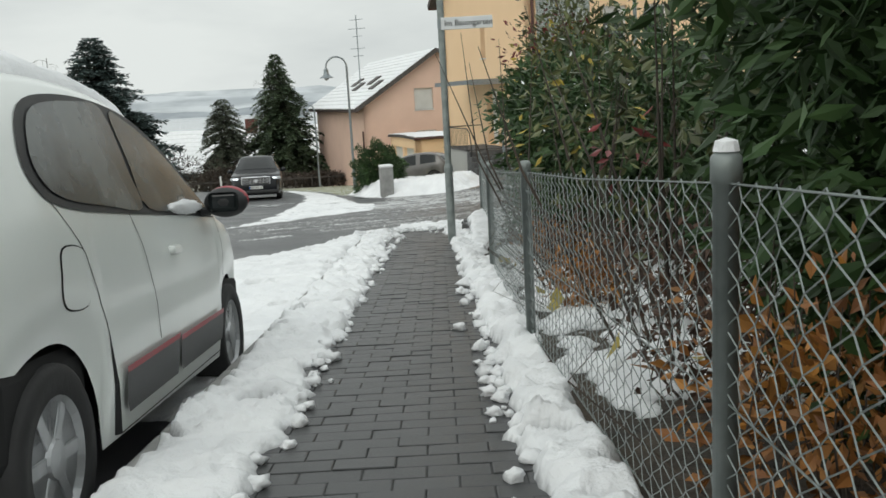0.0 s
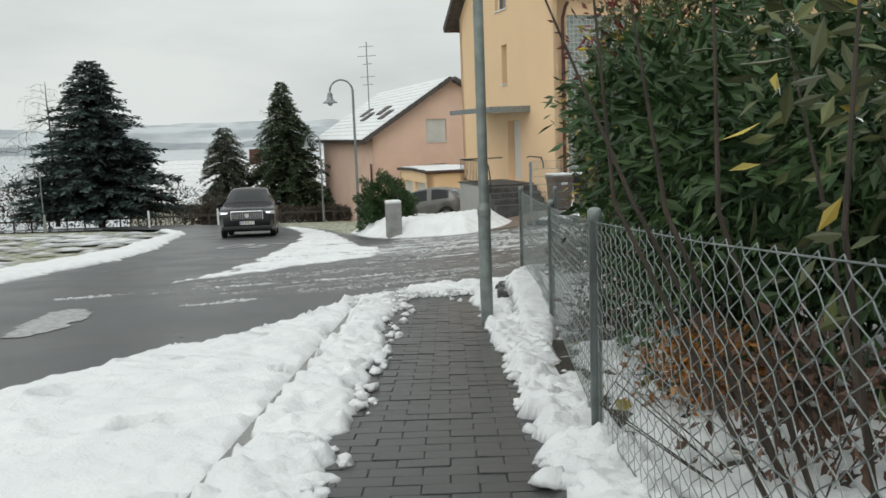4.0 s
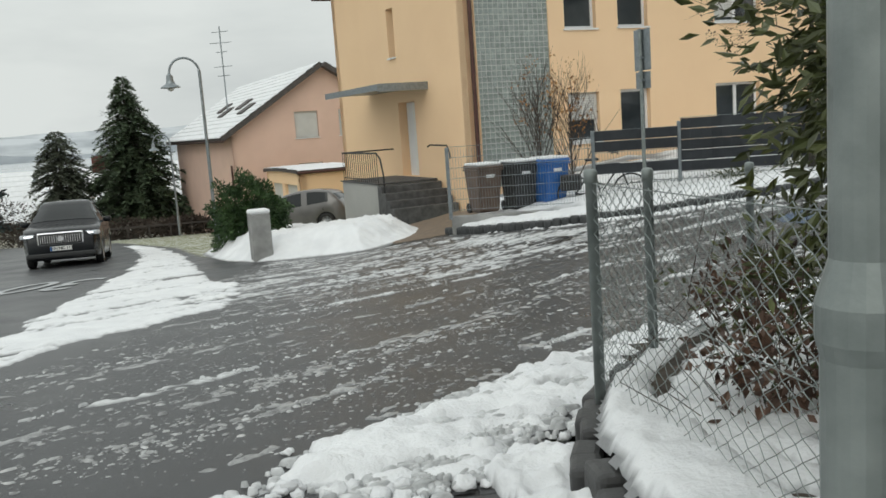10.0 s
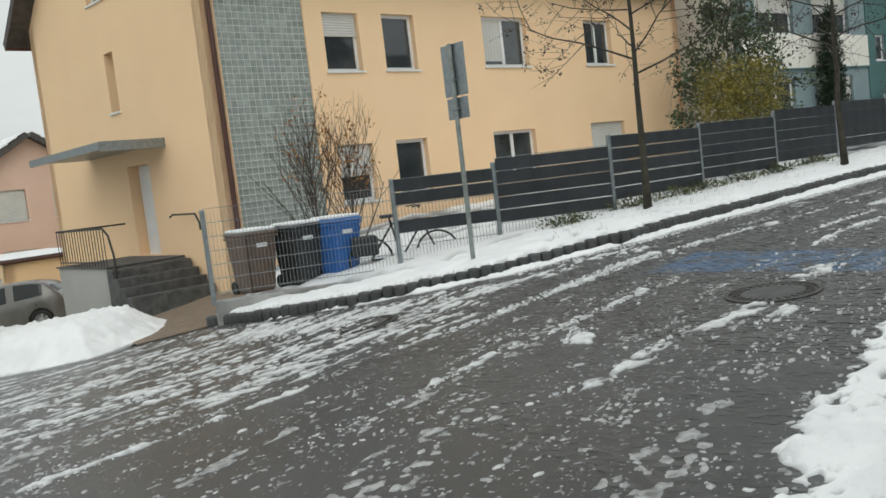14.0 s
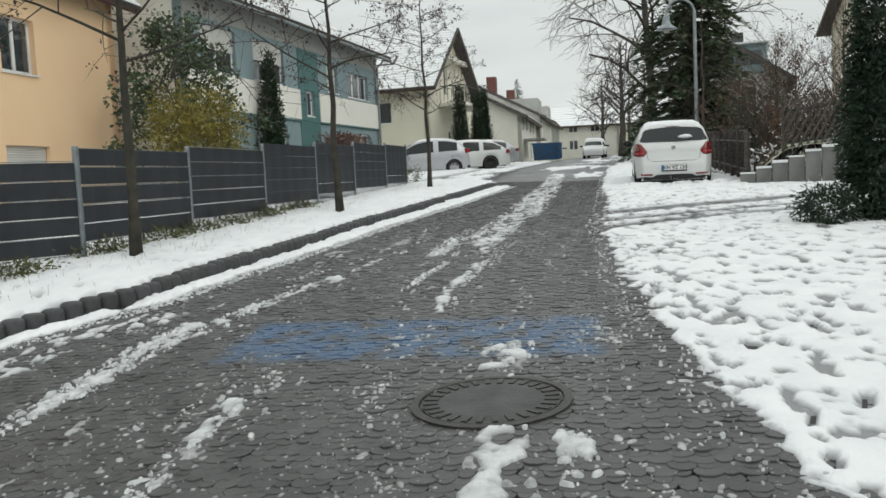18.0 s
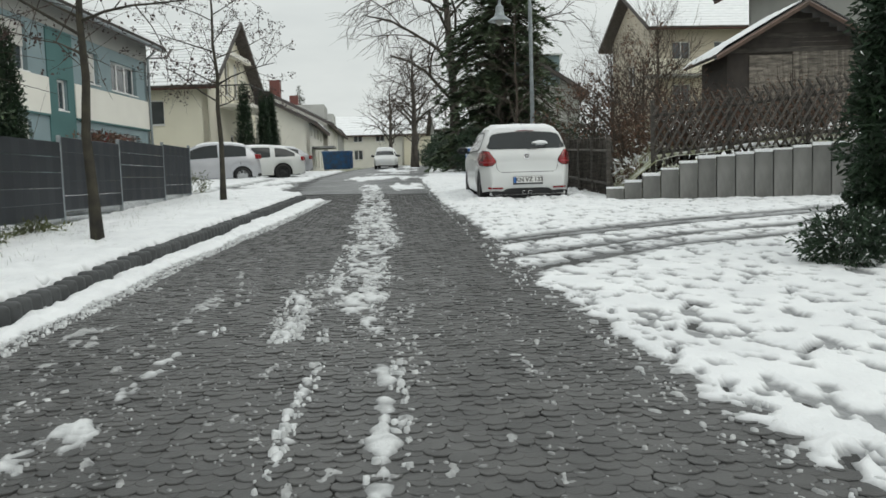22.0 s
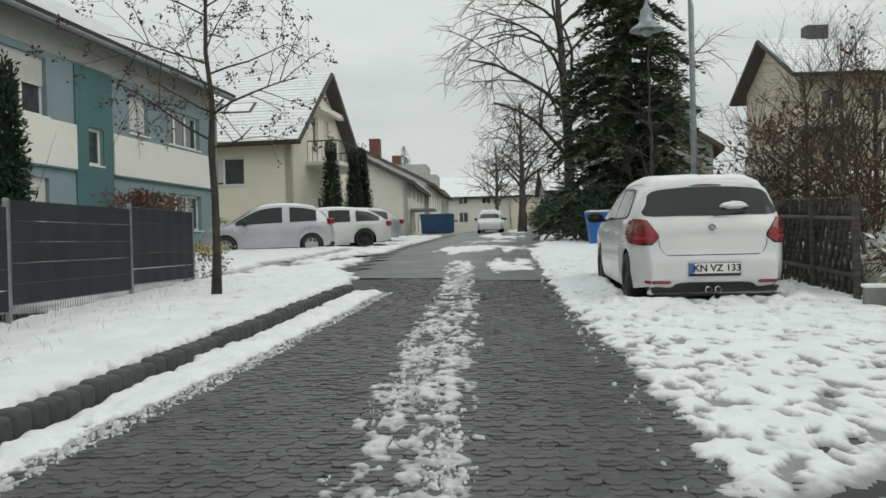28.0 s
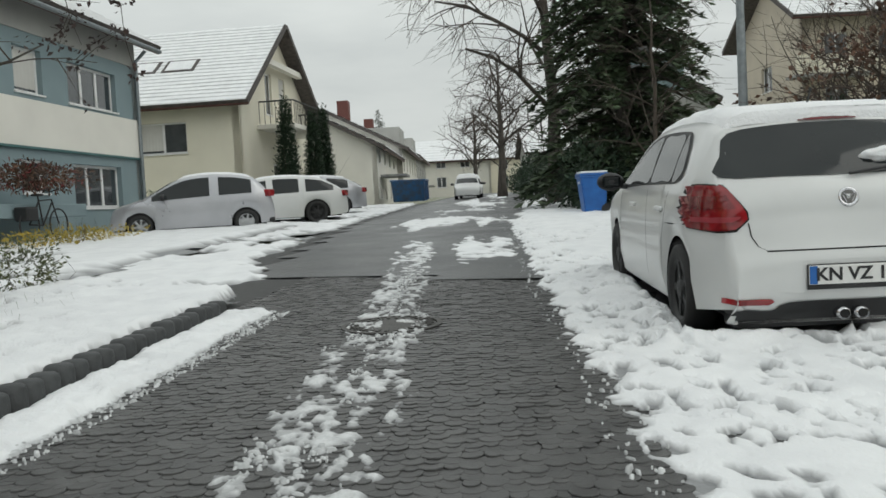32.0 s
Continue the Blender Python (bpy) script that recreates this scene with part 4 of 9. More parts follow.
snow_patch("snow_cover", "thin snow over the rough lawn", [(-7.4, 3), (-8, 20), (-9, 27), (-11, 37), (-14, 45), (-40, 50), (-40, 3)], 0.3, 0.05, 0.5, 0.3, 0.6, 63, thr=(0.22, 0.55, 1.4), base=-0.04)
snow_patch("snow_cover", "snow on the forecourts beyond the paving", [(22.0, 25.1), (24.5, 26.0), (26.5, 27.2), (36, 29.6), (60, 36.0), (60, 40), (38, 36), (29, 33.5), (24, 31), (22, 27.5)], 0.12, 0.06, 0.3, 0.3, 0.5, 65, thr=(-0.35, -0.05, 0.7))
snow_patch("snow_cover", "broken snow on the far roadway", [(24, 22.6), (30, 24.2), (60, 31), (95, 38.5), (95, 40), (60, 33.6), (34, 27.8), (27, 26.4), (24.5, 25.5)], 0.12, 0.04, 0.3, 0.3, 0.5, 67, streak=(0.966, 0.25, 0.05, 0.3, 0.25))
snow_patch("snow_cover", "snow beside the far roadway and drives", [(24, 22.3), (34, 25), (60, 30.2), (110, 41), (110, 36), (60, 26), (40, 22.5), (30, 20.8)], 0.2, 0.07, 0.3, 0.25, 0.4, 69, thr=(-0.5, -0.2, 0.6))
# garden behind the wire fence, raised a little
def garden_z(x, y):
    return ground_z(x, y) + 0.02 + 0.2 * smooth(9.5, 12.5, y) + 0.06 * fbm(np.asarray(x) * 1.2, np.asarray(y) * 1.2, 3)


P_GARD = [(0.47, -6), (0.47, 8), (0.55, 11), (0.6, 12.5), (1.1, 13.45), (2.0, 14.2), (3.4, 14.05), (9, 14.7), (11, 8), (11, -6)]
garden = new("garden_soil", grid_mesh("garden_soil", np.arange(0.4, 11, 0.12), np.arange(-6, 15.2, 0.12), garden_z, M_soil, lambda X, Y, Z: poly_sd(X, Y, P_GARD) > 0))
tagged(garden, "dark garden soil behind the wire fence", "soil", kind="structure")
snow_patch("snow_cover", "patchy snow over the garden soil behind the wire fence", [(0.5, -6), (0.5, 8), (0.58, 11), (0.64, 12.4), (1.15, 13.35), (2.0, 14.15), (3.4, 14.05), (4, 13), (3, 8), (3, -6)], 0.03, 0.05, 0.12, 0.1, 0.4, 71, zf=garden_z, thr=(-0.15, 0.15, 2.2), cut=lambda X, Y, h: h * smooth(2.4, 3.4, Y))
snow_patch("snow_cover", "snow with fallen leaves along the inside of the wire fence", [(0.5, 3.4), (0.5, 9.2), (1.0, 9.2), (1.35, 6.5), (1.5, 4.5), (1.2, 3.2)], 0.025, 0.045, 0.15, 0.2, 0.4, 72, zf=garden_z, thr=(-0.55, -0.25, 2.6))

snow_patch("snow_cover", "snow lying in the corner garden behind the fence", [(0.52, 9.0), (0.58, 11), (0.64, 12.4), (1.15, 13.35), (2.0, 14.15), (3.4, 14.05), (3.6, 12), (3.0, 9.0)], 0.03, 0.05, 0.12, 0.1, 0.4, 79, zf=garden_z, base=0.004, thr=(-0.22, 0.05, 1.8))
snow_patch("snow_cover", "snow on the raised bed at the corner", [(0.30, 9.3), (0.36, 11.5), (0.40, 12.2), (0.66, 12.9), (1.1, 13.55), (1.7, 14.2), (2.1, 14.35), (1.4, 13.6), (0.75, 12.7), (0.66, 10), (0.5, 9)], 0.025, 0.07, 0.06, 0.05, 0.4, 73, zf=lambda x, y: ground_z(x, y) + 0.02 + 0.2 * smooth(9.0, 12.3, y))
# loose lumps that rolled off the snow ridges
rl = np.random.RandomState(12)
ico = bmesh.new()
bmesh.ops.create_icosphere(ico, subdivisions=2, radius=1)
IV = np.array([v.co[:] for v in ico.verts])
IF = [[v.index for v in f.verts] for f in ico.faces]
ico.free()
lv, lf_ = [], []
for k in range(520):
    if k < 330:
        x, y = (rl.normal(-0.62, 0.045) if k % 2 else rl.normal(0.19, 0.04)), rl.uniform(0.5, 12.2)
    else:
        x, y = rl.uniform(-1.2, 2.5), 0
        y = 12.5 + 0.75 * max(0, x - 0.1) - 0.75 * max(0, -x - 0.7) + rl.normal(0, 0.2)
    r_ = rl.uniform(0.008, 0.04) * (1 if rl.rand() > 0.08 else 1.5)
    sh = IV * (1 + 0.25 * rl.normal(size=(len(IV), 1))) * np.array([1, rl.uniform(0.7, 1.3), 0.7]) * r_
    lf_ += [[i + len(lv) * len(IV) for i in f] for f in IF]
    lv.append(sh + np.array([x, y, float(road_z(x, y)) + r_ * 0.4]))
lumps = new("snow_lumps", mesh_np("snow_lumps", np.concatenate(lv), lf_, M_snow))
tagged(lumps, "loose lumps of snow along the pavement edges", "snow", kind="stuff")

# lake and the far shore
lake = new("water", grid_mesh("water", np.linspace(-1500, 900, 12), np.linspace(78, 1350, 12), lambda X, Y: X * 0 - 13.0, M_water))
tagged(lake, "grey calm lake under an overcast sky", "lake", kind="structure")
# snow and woods show in the mottling; the haze is part of the colours
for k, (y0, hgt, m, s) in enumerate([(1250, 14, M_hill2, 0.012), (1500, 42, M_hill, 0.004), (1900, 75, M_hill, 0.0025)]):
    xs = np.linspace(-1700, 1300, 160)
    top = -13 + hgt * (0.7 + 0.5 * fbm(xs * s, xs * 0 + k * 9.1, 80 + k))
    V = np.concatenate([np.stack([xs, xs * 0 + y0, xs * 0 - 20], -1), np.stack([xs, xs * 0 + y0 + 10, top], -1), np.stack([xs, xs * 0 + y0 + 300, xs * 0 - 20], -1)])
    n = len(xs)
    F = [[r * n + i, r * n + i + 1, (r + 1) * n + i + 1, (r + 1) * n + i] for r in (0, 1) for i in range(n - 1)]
    tagged(new("backdrop_hills", mesh_np("backdrop_hills", V, F, m)), "snowy wooded hills on the far shore of the lake, haze painted into their colour", "hills", kind="structure")


# ---- houses ----
def panel(house, name, m, length, z0, z1, holes, material, thick=0.3, gable=None, label=""):
    """A wall with openings through it. Local x runs along, y inwards, z up. gable: (peak x, peak z)."""
    bm = bmesh.new()
    us = sorted({0.0, length, *([gable[0]] if gable else []), *[h[0] for h in holes], *[h[0] + h[2] for h in holes]})

    def top(u):
        if not gable:
            return z1
        px, pz = gable
        return z1 + (pz - z1) * (u / px if u < px else (length - u) / (length - px))

    def quad(*p):
        bm.faces.new([bm.verts.new(q) for q in p])

    for u0, u1 in zip(us, us[1:]):
        if u1 - u0 < 1e-5:
            continue
        lo = z0
        for h in sorted((q for q in holes if q[0] < (u0 + u1) / 2 < q[0] + q[2]), key=lambda q: q[1]) + [None]:
            ta, tb = (top(u0), top(u1)) if h is None else (h[1], h[1])
            pts = [(u0, lo), (u1, lo), (u1, tb), (u0, ta)]
            if max(ta, tb) > lo + 1e-4:
                quad(*[(u, 0, z) for u, z in pts])
                quad(*[(u, thick, z) for u, z in pts[::-1]])
            if h:
                lo = h[1] + h[3]
    for x, z, w, h in holes:
        quad((x, 0, z), (x, 0, z + h), (x, thick, z + h), (x, thick, z))
        quad((x + w, 0, z), (x + w, thick, z), (x + w, thick, z + h), (x + w, 0, z + h))
        quad((x, 0, z), (x, thick, z), (x + w, thick, z), (x + w, 0, z))
        quad((x, 0, z + h), (x + w, 0, z + h), (x + w, thick, z + h), (x, thick, z + h))
    quad((0, 0, z0), (0, 0, z1), (0, thick, z1), (0, thick, z0))
    quad((length, 0, z0), (length, thick, z0), (length, thick, z1), (length, 0, z1))
    ob = part(name, bm, material, house, label)
    ob.matrix_basis = m
    return ob


def window(house, m, x, z, w, h, cols=1, shut=0.0, deep=0.14, curtain=0, sill=True, split=0.0, fm=None, name="window"):
    """A framed window set back in its opening: panes, sill, and a roller shutter let down by a share of its height."""
    fm = fm or M_whitef
    f = 0.07
    bm = bmesh.new()
    box(bm, x, x + f, deep, deep + 0.06, z, z + h)
    box(bm, x + w - f, x + w, deep, deep + 0.06, z, z + h)
    box(bm, x + f, x + w - f, deep, deep + 0.06, z, z + f)
    box(bm, x + f, x + w - f, deep, deep + 0.06, z + h - f, z + h)
    step = (w - 2 * f) / cols
    for i in range(1, cols):
        box(bm, x + f + i * step - 0.05, x + f + i * step + 0.05, deep - 0.005, deep + 0.055, z + f, z + h - f)
    win = part(name, bm, fm, house)
    win.matrix_basis = m
    for i in range(cols):
        part("pane", bx(x + f + i * step + (0.05 if i else 0), x + f + (i + 1) * step - (0.05 if i < cols - 1 else 0), deep + 0.025, deep + 0.035, z + f, z + h - f), M_glass, win)
        if curtain and i % curtain == 0:
            bm = bmesh.new()
            n = 14
            a, b = x + f + i * step, x + f + (i + 1) * step
            for k in range(n):
                u0, u1 = a + (b - a) * k / n, a + (b - a) * (k + 1) / n
                d0, d1 = deep + 0.022 - 0.006 * (k % 2), deep + 0.022 - 0.006 * ((k + 1) % 2)
                bm.faces.new([bm.verts.new(q) for q in ((u0, d0, z + h * 0.12), (u1, d1, z + h * 0.12), (u1, d1, z + h - f), (u0, d0, z + h - f))])
            part("curtain", bm, M_roller, win, "pale curtain behind the pane")
    if sill:
        part("sill", bx(x - 0.04, x + w + 0.04, -0.05, deep + 0.02, z - 0.04, z), M_whitef, win)
    if shut > 0:
        bm = bmesh.new()
        top, n = z + h, max(2, int(shut * h / 0.055))
        prev = None
        for k in range(2 * n + 1):
            zz = top - k * shut * h / (2 * n)
            yy = deep - 0.05 + (0.012 if k % 2 == 0 else 0.0)
            line = [bm.verts.new((x + 0.02, yy, zz)), bm.verts.new((x + w - 0.02, yy, zz))]
            if prev:
                bm.faces.new((prev[0], line[0], line[1], prev[1]))
            prev = line
        part("roller_shutter", bm, M_roller, win, "lowered pale roller shutter")
    return win


def roof_slab(house, name, a, b, c, d, thick, material, label=""):
    """A roof plane between four corners (eave start, eave end, ridge end, ridge start)."""
    bm = bmesh.new()
    n = (Vector(b) - Vector(a)).cross(Vector(d) - Vector(a)).normalized()
    if n.z < 0:
        n = -n
    top = [bm.verts.new(Vector(p) + n * thick) for p in (a, b, c, d)]
    bot = [bm.verts.new(p) for p in (a, b, c, d)]
    bm.faces.new(top)
    bm.faces.new(bot[::-1])
    for i in range(4):
        bm.faces.new((bot[i], bot[(i + 1) % 4], top[(i + 1) % 4], top[i]))
    bmesh.ops.recalc_face_normals(bm, faces=bm.faces)
    return part(name, bm, material, house, label)


def snow_rows(house, a, b, c, d, lift, rows, thick=0.05, gap=0.1, material=None):
    """Snow lying on the courses of a tiled roof, the tile edges showing between."""
    a, b, c, d = map(Vector, (a, b, c, d))
    n = (b - a).cross(d - a).normalized()
    if n.z < 0:
        n = -n
    bm = bmesh.new()
    seg = 14
    prev = None
    for r in range(rows):
        t0, t1 = r / rows, (r + 1 - gap) / rows
        for j, (t, h) in enumerate(((t0, 0.1), (t0 + 0.12 / rows, 1.0), (t1, 0.6), (t1 + 0.02 / rows, 0.0))):
            line = []
            for k in range(seg + 1):
                s = 0.004 + 0.992 * k / seg
                p = (a.lerp(b, s)).lerp(d.lerp(c, s), min(1, t + 0.03 / rows * math.sin(k * 2.1 + r)))
                line.append(bm.verts.new(p + n * (lift + thick * h * (0.8 + 0.4 * rnd(k, r, 3)))))
            if prev:
                for k in range(seg):
                    f = bm.faces.new((prev[k], prev[k + 1], line[k + 1], line[k]))
                    f.material_index = 1 if j == 0 and gap > 0.01 else 0
            prev = line
    me = bpy.data.meshes.new("roof_snow")
    bm.to_mesh(me)
    bm.free()
    me.materials.append(material or M_snow)
    me.materials.append(M_tile)
    bm = me
    return part("roof_snow", bm, material or M_snow, house, "thin snow lying on the roof tiles")


def hmat(K, ux, uy, z=0.0):
    n = math.hypot(ux, uy)
    return Matrix(((ux / n, -uy / n, 0, K[0]), (uy / n, ux / n, 0, K[1]), (0, 0, 1, z), (0, 0, 0, 1)))


def wmat(x, y, deg):
    return Matrix.Translation((x, y, 0)) @ Matrix.Rotation(radians(deg), 4, "Z")


def gable_house(name, label, K, u, L, D, z0, ze, zr, material, ridge="x", over=0.45, rows=12, holes=None, roofm=None, mats=None, snow=True, thick=0.22, gap=0.1):
    """A house with four walls and a pitched roof. Local x along the first wall from K, y inwards. holes: wall -> openings (x, z, w, h, options)."""
    h = empty(name, hmat(K, *u), label=label, category="house")
    holes = holes or {}
    mats = mats or {}
    frames = {"front": (wmat(0, 0, 0), L), "right": (wmat(L, 0, 90), D), "back": (wmat(L, D, 180), L), "left": (wmat(0, D, -90), D)}
    for k, (m, ln) in frames.items():
        hl = holes.get(k, [])
        g = None
        if (ridge == "x" and k in ("left", "right")) or (ridge == "y" and k in ("front", "back")):
            g = (ln / 2, zr)
        panel(h, "wall", m, ln, z0, ze, [o[:4] for o in hl], mats.get(k, material), 0.3, g)
        for o in hl:
            opt = o[4] if len(o) > 4 else {}
            if opt.get("plain"):
                continue
            window(h, m, *o[:4], **opt)
    rm = roofm or M_tile
    if ridge == "x":
        sl = (zr - ze) / (D / 2)
        e = ze - over * sl
        planes = [((-over, -over, e), (L + over, -over, e), (L + over, D / 2, zr), (-over, D / 2, zr)), ((-over, D + over, e), (L + over, D + over, e), (L + over, D / 2, zr), (-over, D / 2, zr))]
    else:
        sl = (zr - ze) / (L / 2)
        e = ze - over * sl
        planes = [((-over, -over, e), (-over, D + over, e), (L / 2, D + over, zr), (L / 2, -over, zr)), ((L + over, -over, e), (L + over, D + over, e), (L / 2, D + over, zr), (L / 2, -over, zr))]
    for p in planes:
        roof_slab(h, "roof", *p, thick, rm)
        if snow:
            snow_rows(h, *p, thick + 0.003, rows, gap=gap)
        gut = [Vector(p[0]) + Vector((0, 0, 0.03)), Vector(p[1]) + Vector((0, 0, 0.03))]
        part("gutter", tube(gut, 0.06, 8), M_copper, h)
    return h


# the apricot house on the corner
hA = gable_house("apartment_house", "apricot plastered apartment house with white windows and a glass block stair", (3.28, 29.98), (0.957, 0.29), 16.5, 9.4, -2.6, 5.15, 8.9, M_apricot, "x", 0.5, 14,
                 holes={"front": [(2.8, 2.53, 0.95, 1.25, dict(shut=0.4)), (4.42, 2.55, 0.95, 1.25, {}), (7.62, 2.62, 1.65, 1.25, dict(cols=2, curtain=2)), (11.7, 2.66, 1.25, 1.25, dict(cols=2)),
                                  (2.8, -0.30, 0.95, 1.25, dict(shut=0.55)), (4.42, -0.28, 0.95, 1.25, {}), (7.62, -0.26, 1.6, 1.25, dict(cols=2)), (11.6, -0.22, 1.6, 1.25, dict(cols=2, shut=0.95)), (0.28, -1.2, 2.05, 5.3, dict(plain=True))],
                        "left": [(9.4 - 4.75, 2.35, 0.5, 1.35, dict(deep=0.22)), (9.4 - 4.35, -0.97, 1.15, 2.05, dict(plain=True)), (4.1, 4.9, 1.1, 1.2, {})]})
# glass block stair strip
gb = part("glass_block_wall", bx(0.28, 2.33, 0.036, 0.12, -1.2, 4.1), mat("pale_mortar", (0.55, 0.55, 0.52), (0.47, 0.47, 0.45), 5, 0.8, 0.2, 80), hA, "stair strip of square glass blocks")
gbm = bx(-0.0625, 0.0625, 0, 0.05, -0.0605, 0.0605, 0.010)
gb_me = bpy.data.meshes.new("glass_block")
gbm.to_mesh(gb_me)
gbm.free()
gb_me.materials.append(M_gblock)
GV, GF = np.array([v.co[:] for v in gb_me.vertices]), [list(p.vertices) for p in gb_me.polygons]
gv, gf = [], []
for j in range(40):
    for i in range(15):
        at_ = (0.3485 + i * 0.1367, 0.03, -1.133 + j * 0.1325)
        if j < 20:
            part("glass_block", gb_me, M_gblock, gb).location = at_
        else:
            gf += [[q + len(gv) * len(GV) for q in f] for f in GF]
            gv.append(GV + np.array(at_))
M_gblock_j = mat("glass_block_far", (0.31, 0.345, 0.325), (0.20, 0.235, 0.22), 9, 0.12, 0.3, 14, coat=0.5, island=0.15, dist=0.02)
tagged(part("glass_block_field", mesh_np("glass_block_field", np.concatenate(gv), gf, M_gblock_j, flat=True), M_gblock_j, gb), kind="stuff")
part("downpipe", tube([(0.13, -0.09, -1.35), (0.13, -0.09, 4.0), (0.13, -0.3, 4.3), (0.13, -0.45, 4.4)], 0.05, 10), M_copper, hA, "brown downpipe beside the glass blocks")
# entrance: door, canopy, landing, steps, rails
mL = wmat(0, 9.4, -90)
dr = part("door", bx(5.12, 6.1, 0.22, 0.28, -0.97, 1.03, 0.01), M_whitef, hA, "white front door with a narrow glazed strip")
dr.matrix_basis = mL
part("door_frame", bx(5.06, 6.19, 0.26, 0.30, -0.97, 1.07), M_whitef, dr)
part("pane", bx(5.85, 5.93, 0.212, 0.222, -0.7, 0.85), M_glass, dr)
part("door_handle", tube([(5.95, 0.17, -0.55), (5.95, 0.17, 0.5)], 0.018, 8), M_chrome, dr, "long steel pull bar")
cp = part("canopy", prism([(2.9, -1.35), (7.1, -1.35), (7.1, 0.0), (2.9, 0.0)], 1.42, 1.5), M_galv, hA, "flat grey metal porch canopy")
cp.matrix_basis = wmat(0, 9.4, -90)
part("canopy_edge", bx(7.1, 7.16, -1.38, 0, 1.33, 1.53), M_galv, cp)
part("canopy_edge", bx(2.9, 7.16, -1.42, -1.36, 1.36, 1.52), M_galv, cp)
lan = part("landing", bx(4.65, 7.4, -1.7, -0.002, -2.9, -1.0, 0.02), M_greyp, hA, "plastered entrance landing")
lan.matrix_basis = mL
for k in range(4):
    part("step", bx(7.402 + 0.3 * k, 7.702 + 0.3 * k, -1.72 - 0.02 * k, -0.05, -2.9, -1.03 - 0.17 * k, 0.015), M_concd, lan)
part("landing_slab", bx(4.6, 7.45, -1.74, -0.05, -0.998, -0.965, 0.01), M_concd, lan)
rail = part("railing", tube([(4.72, -1.66, -0.2), (7.35, -1.66, -0.2), (7.6, -1.66, -0.35), (7.75, -1.66, -0.75), (7.75, -1.66, -1.2)], 0.022, 8), M_plastic, hA, "dark iron stair railing")
rail.matrix_basis = mL
part("rail_bar", tube([(4.72, -1.66, -0.88), (7.35, -1.66, -0.88)], 0.015, 6), M_plastic, rail)
part("rail_bar", tube([(4.72, -1.66, -0.2), (4.72, -0.1, -0.2)], 0.02, 6), M_plastic, rail)
for k in range(18):
    x = 4.72 + 2.63 * k / 17
    part("baluster", tube([(x, -1.66, -0.98), (x, -1.66, -0.2)], 0.009, 5), M_plastic, rail)
hr = part("handrail", tube([(7.4, -0.25, -0.15), (7.4, -0.18, -0.1), (8.4, -0.18, -0.12), (8.55, -0.18, -0.3), (8.55, -0.18, -0.45)], 0.02, 8), M_plastic, hA, "dark wall handrail beside the steps")
hr.matrix_basis = mL

# pink house with snow on its roof and an aerial
hB = gable_house("dwelling_house", "salmon pink house with a snowy roof and roller shutters", (-4.3, 52.5), (0.957, 0.29), 9.5, 17.5, -6, 0.6, 3.65, M_pink, "y", 0.5, 14, gap=0.03,
                 holes={"front": [(3.2, 0.2, 1.2, 1.3, dict(shut=1.0)), (5.5, 0.2, 0.9, 1.3, dict(shut=1.0)), (3.2, -1.8, 1.25, 0.75, dict(cols=2)), (5.6, -1.8, 0.8, 0.75, {})]})
for k in range(4):
    w = part("skylight", bx(-0.45, 0.45, -0.6, 0.6, 0.26, 0.34, 0.01), M_tile, hB, "dark roof window frame")
    w.matrix_basis = Matrix.Translation((1.6 + 0.5 * (k % 2), 2.5 + 2.6 * k, 0.6 + (1.6 + 0.5 * (k % 2)) * 0.642)) @ Matrix.Rotation(-math.atan2(3.05, 4.75), 4, "Y")
part("downpipe", tube([(-0.08, 0.2, -5.0), (-0.08, 0.2, -0.9)], 0.05, 8), M_copper, hB)
ant = empty("roof_aerial", pose(-5.0, 60, 0), label="tall thin television aerial on the roof", category="aerial")
part("mast", tube([(0, 0, 2.0), (0, 0, 6.6)], 0.035, 6), M_galv, ant)
for z, n in ((6.3, 0.45), (5.7, 0.6), (5.2, 0.3), (4.4, 0.5), (3.9, 0.35)):
    part("crossbar", tube([(-n, 0.1, z), (n, -0.1, z + 0.02)], 0.02, 5), M_galv, ant)
garage = gable_house("garage", "small flat apricot garage with pale doors", (-1.1, 45.5), (0.957, 0.29), 2.6, 5.5, -5.0, -1.2, -1.15, M_apricot, "x", 0.12, 2, holes={"left": [(0.6, -3.7, 2.0, 2.0, dict(plain=True)), (3.0, -3.7, 2.0, 2.0, dict(plain=True))]}, thick=0.12, gap=0.0)
for k in range(2):
    g = part("garage_door", bx(0.6 + 2.4 * k, 2.6 + 2.4 * k, 0.15, 0.2, -3.7, -1.7), M_roller, garage)
    g.matrix_basis = wmat(0, 5.5, -90)
far = gable_house("bungalow", "long low house by the lake under a snowy roof", (-27, 76), (1, -0.02), 20, 9, -12, -4.2, -1.2, M_offw, "x", 0.8, 10, gap=0.03, holes={"front": [(6 + 3 * k, -6.5, 1.3, 1.3, dict(cols=2)) for k in range(4)]})
part("chimney", bx(9.6, 10.6, 3.6, 4.4, -1.6, -0.2, 0.02), M_brickr, far, "red brick chimney")

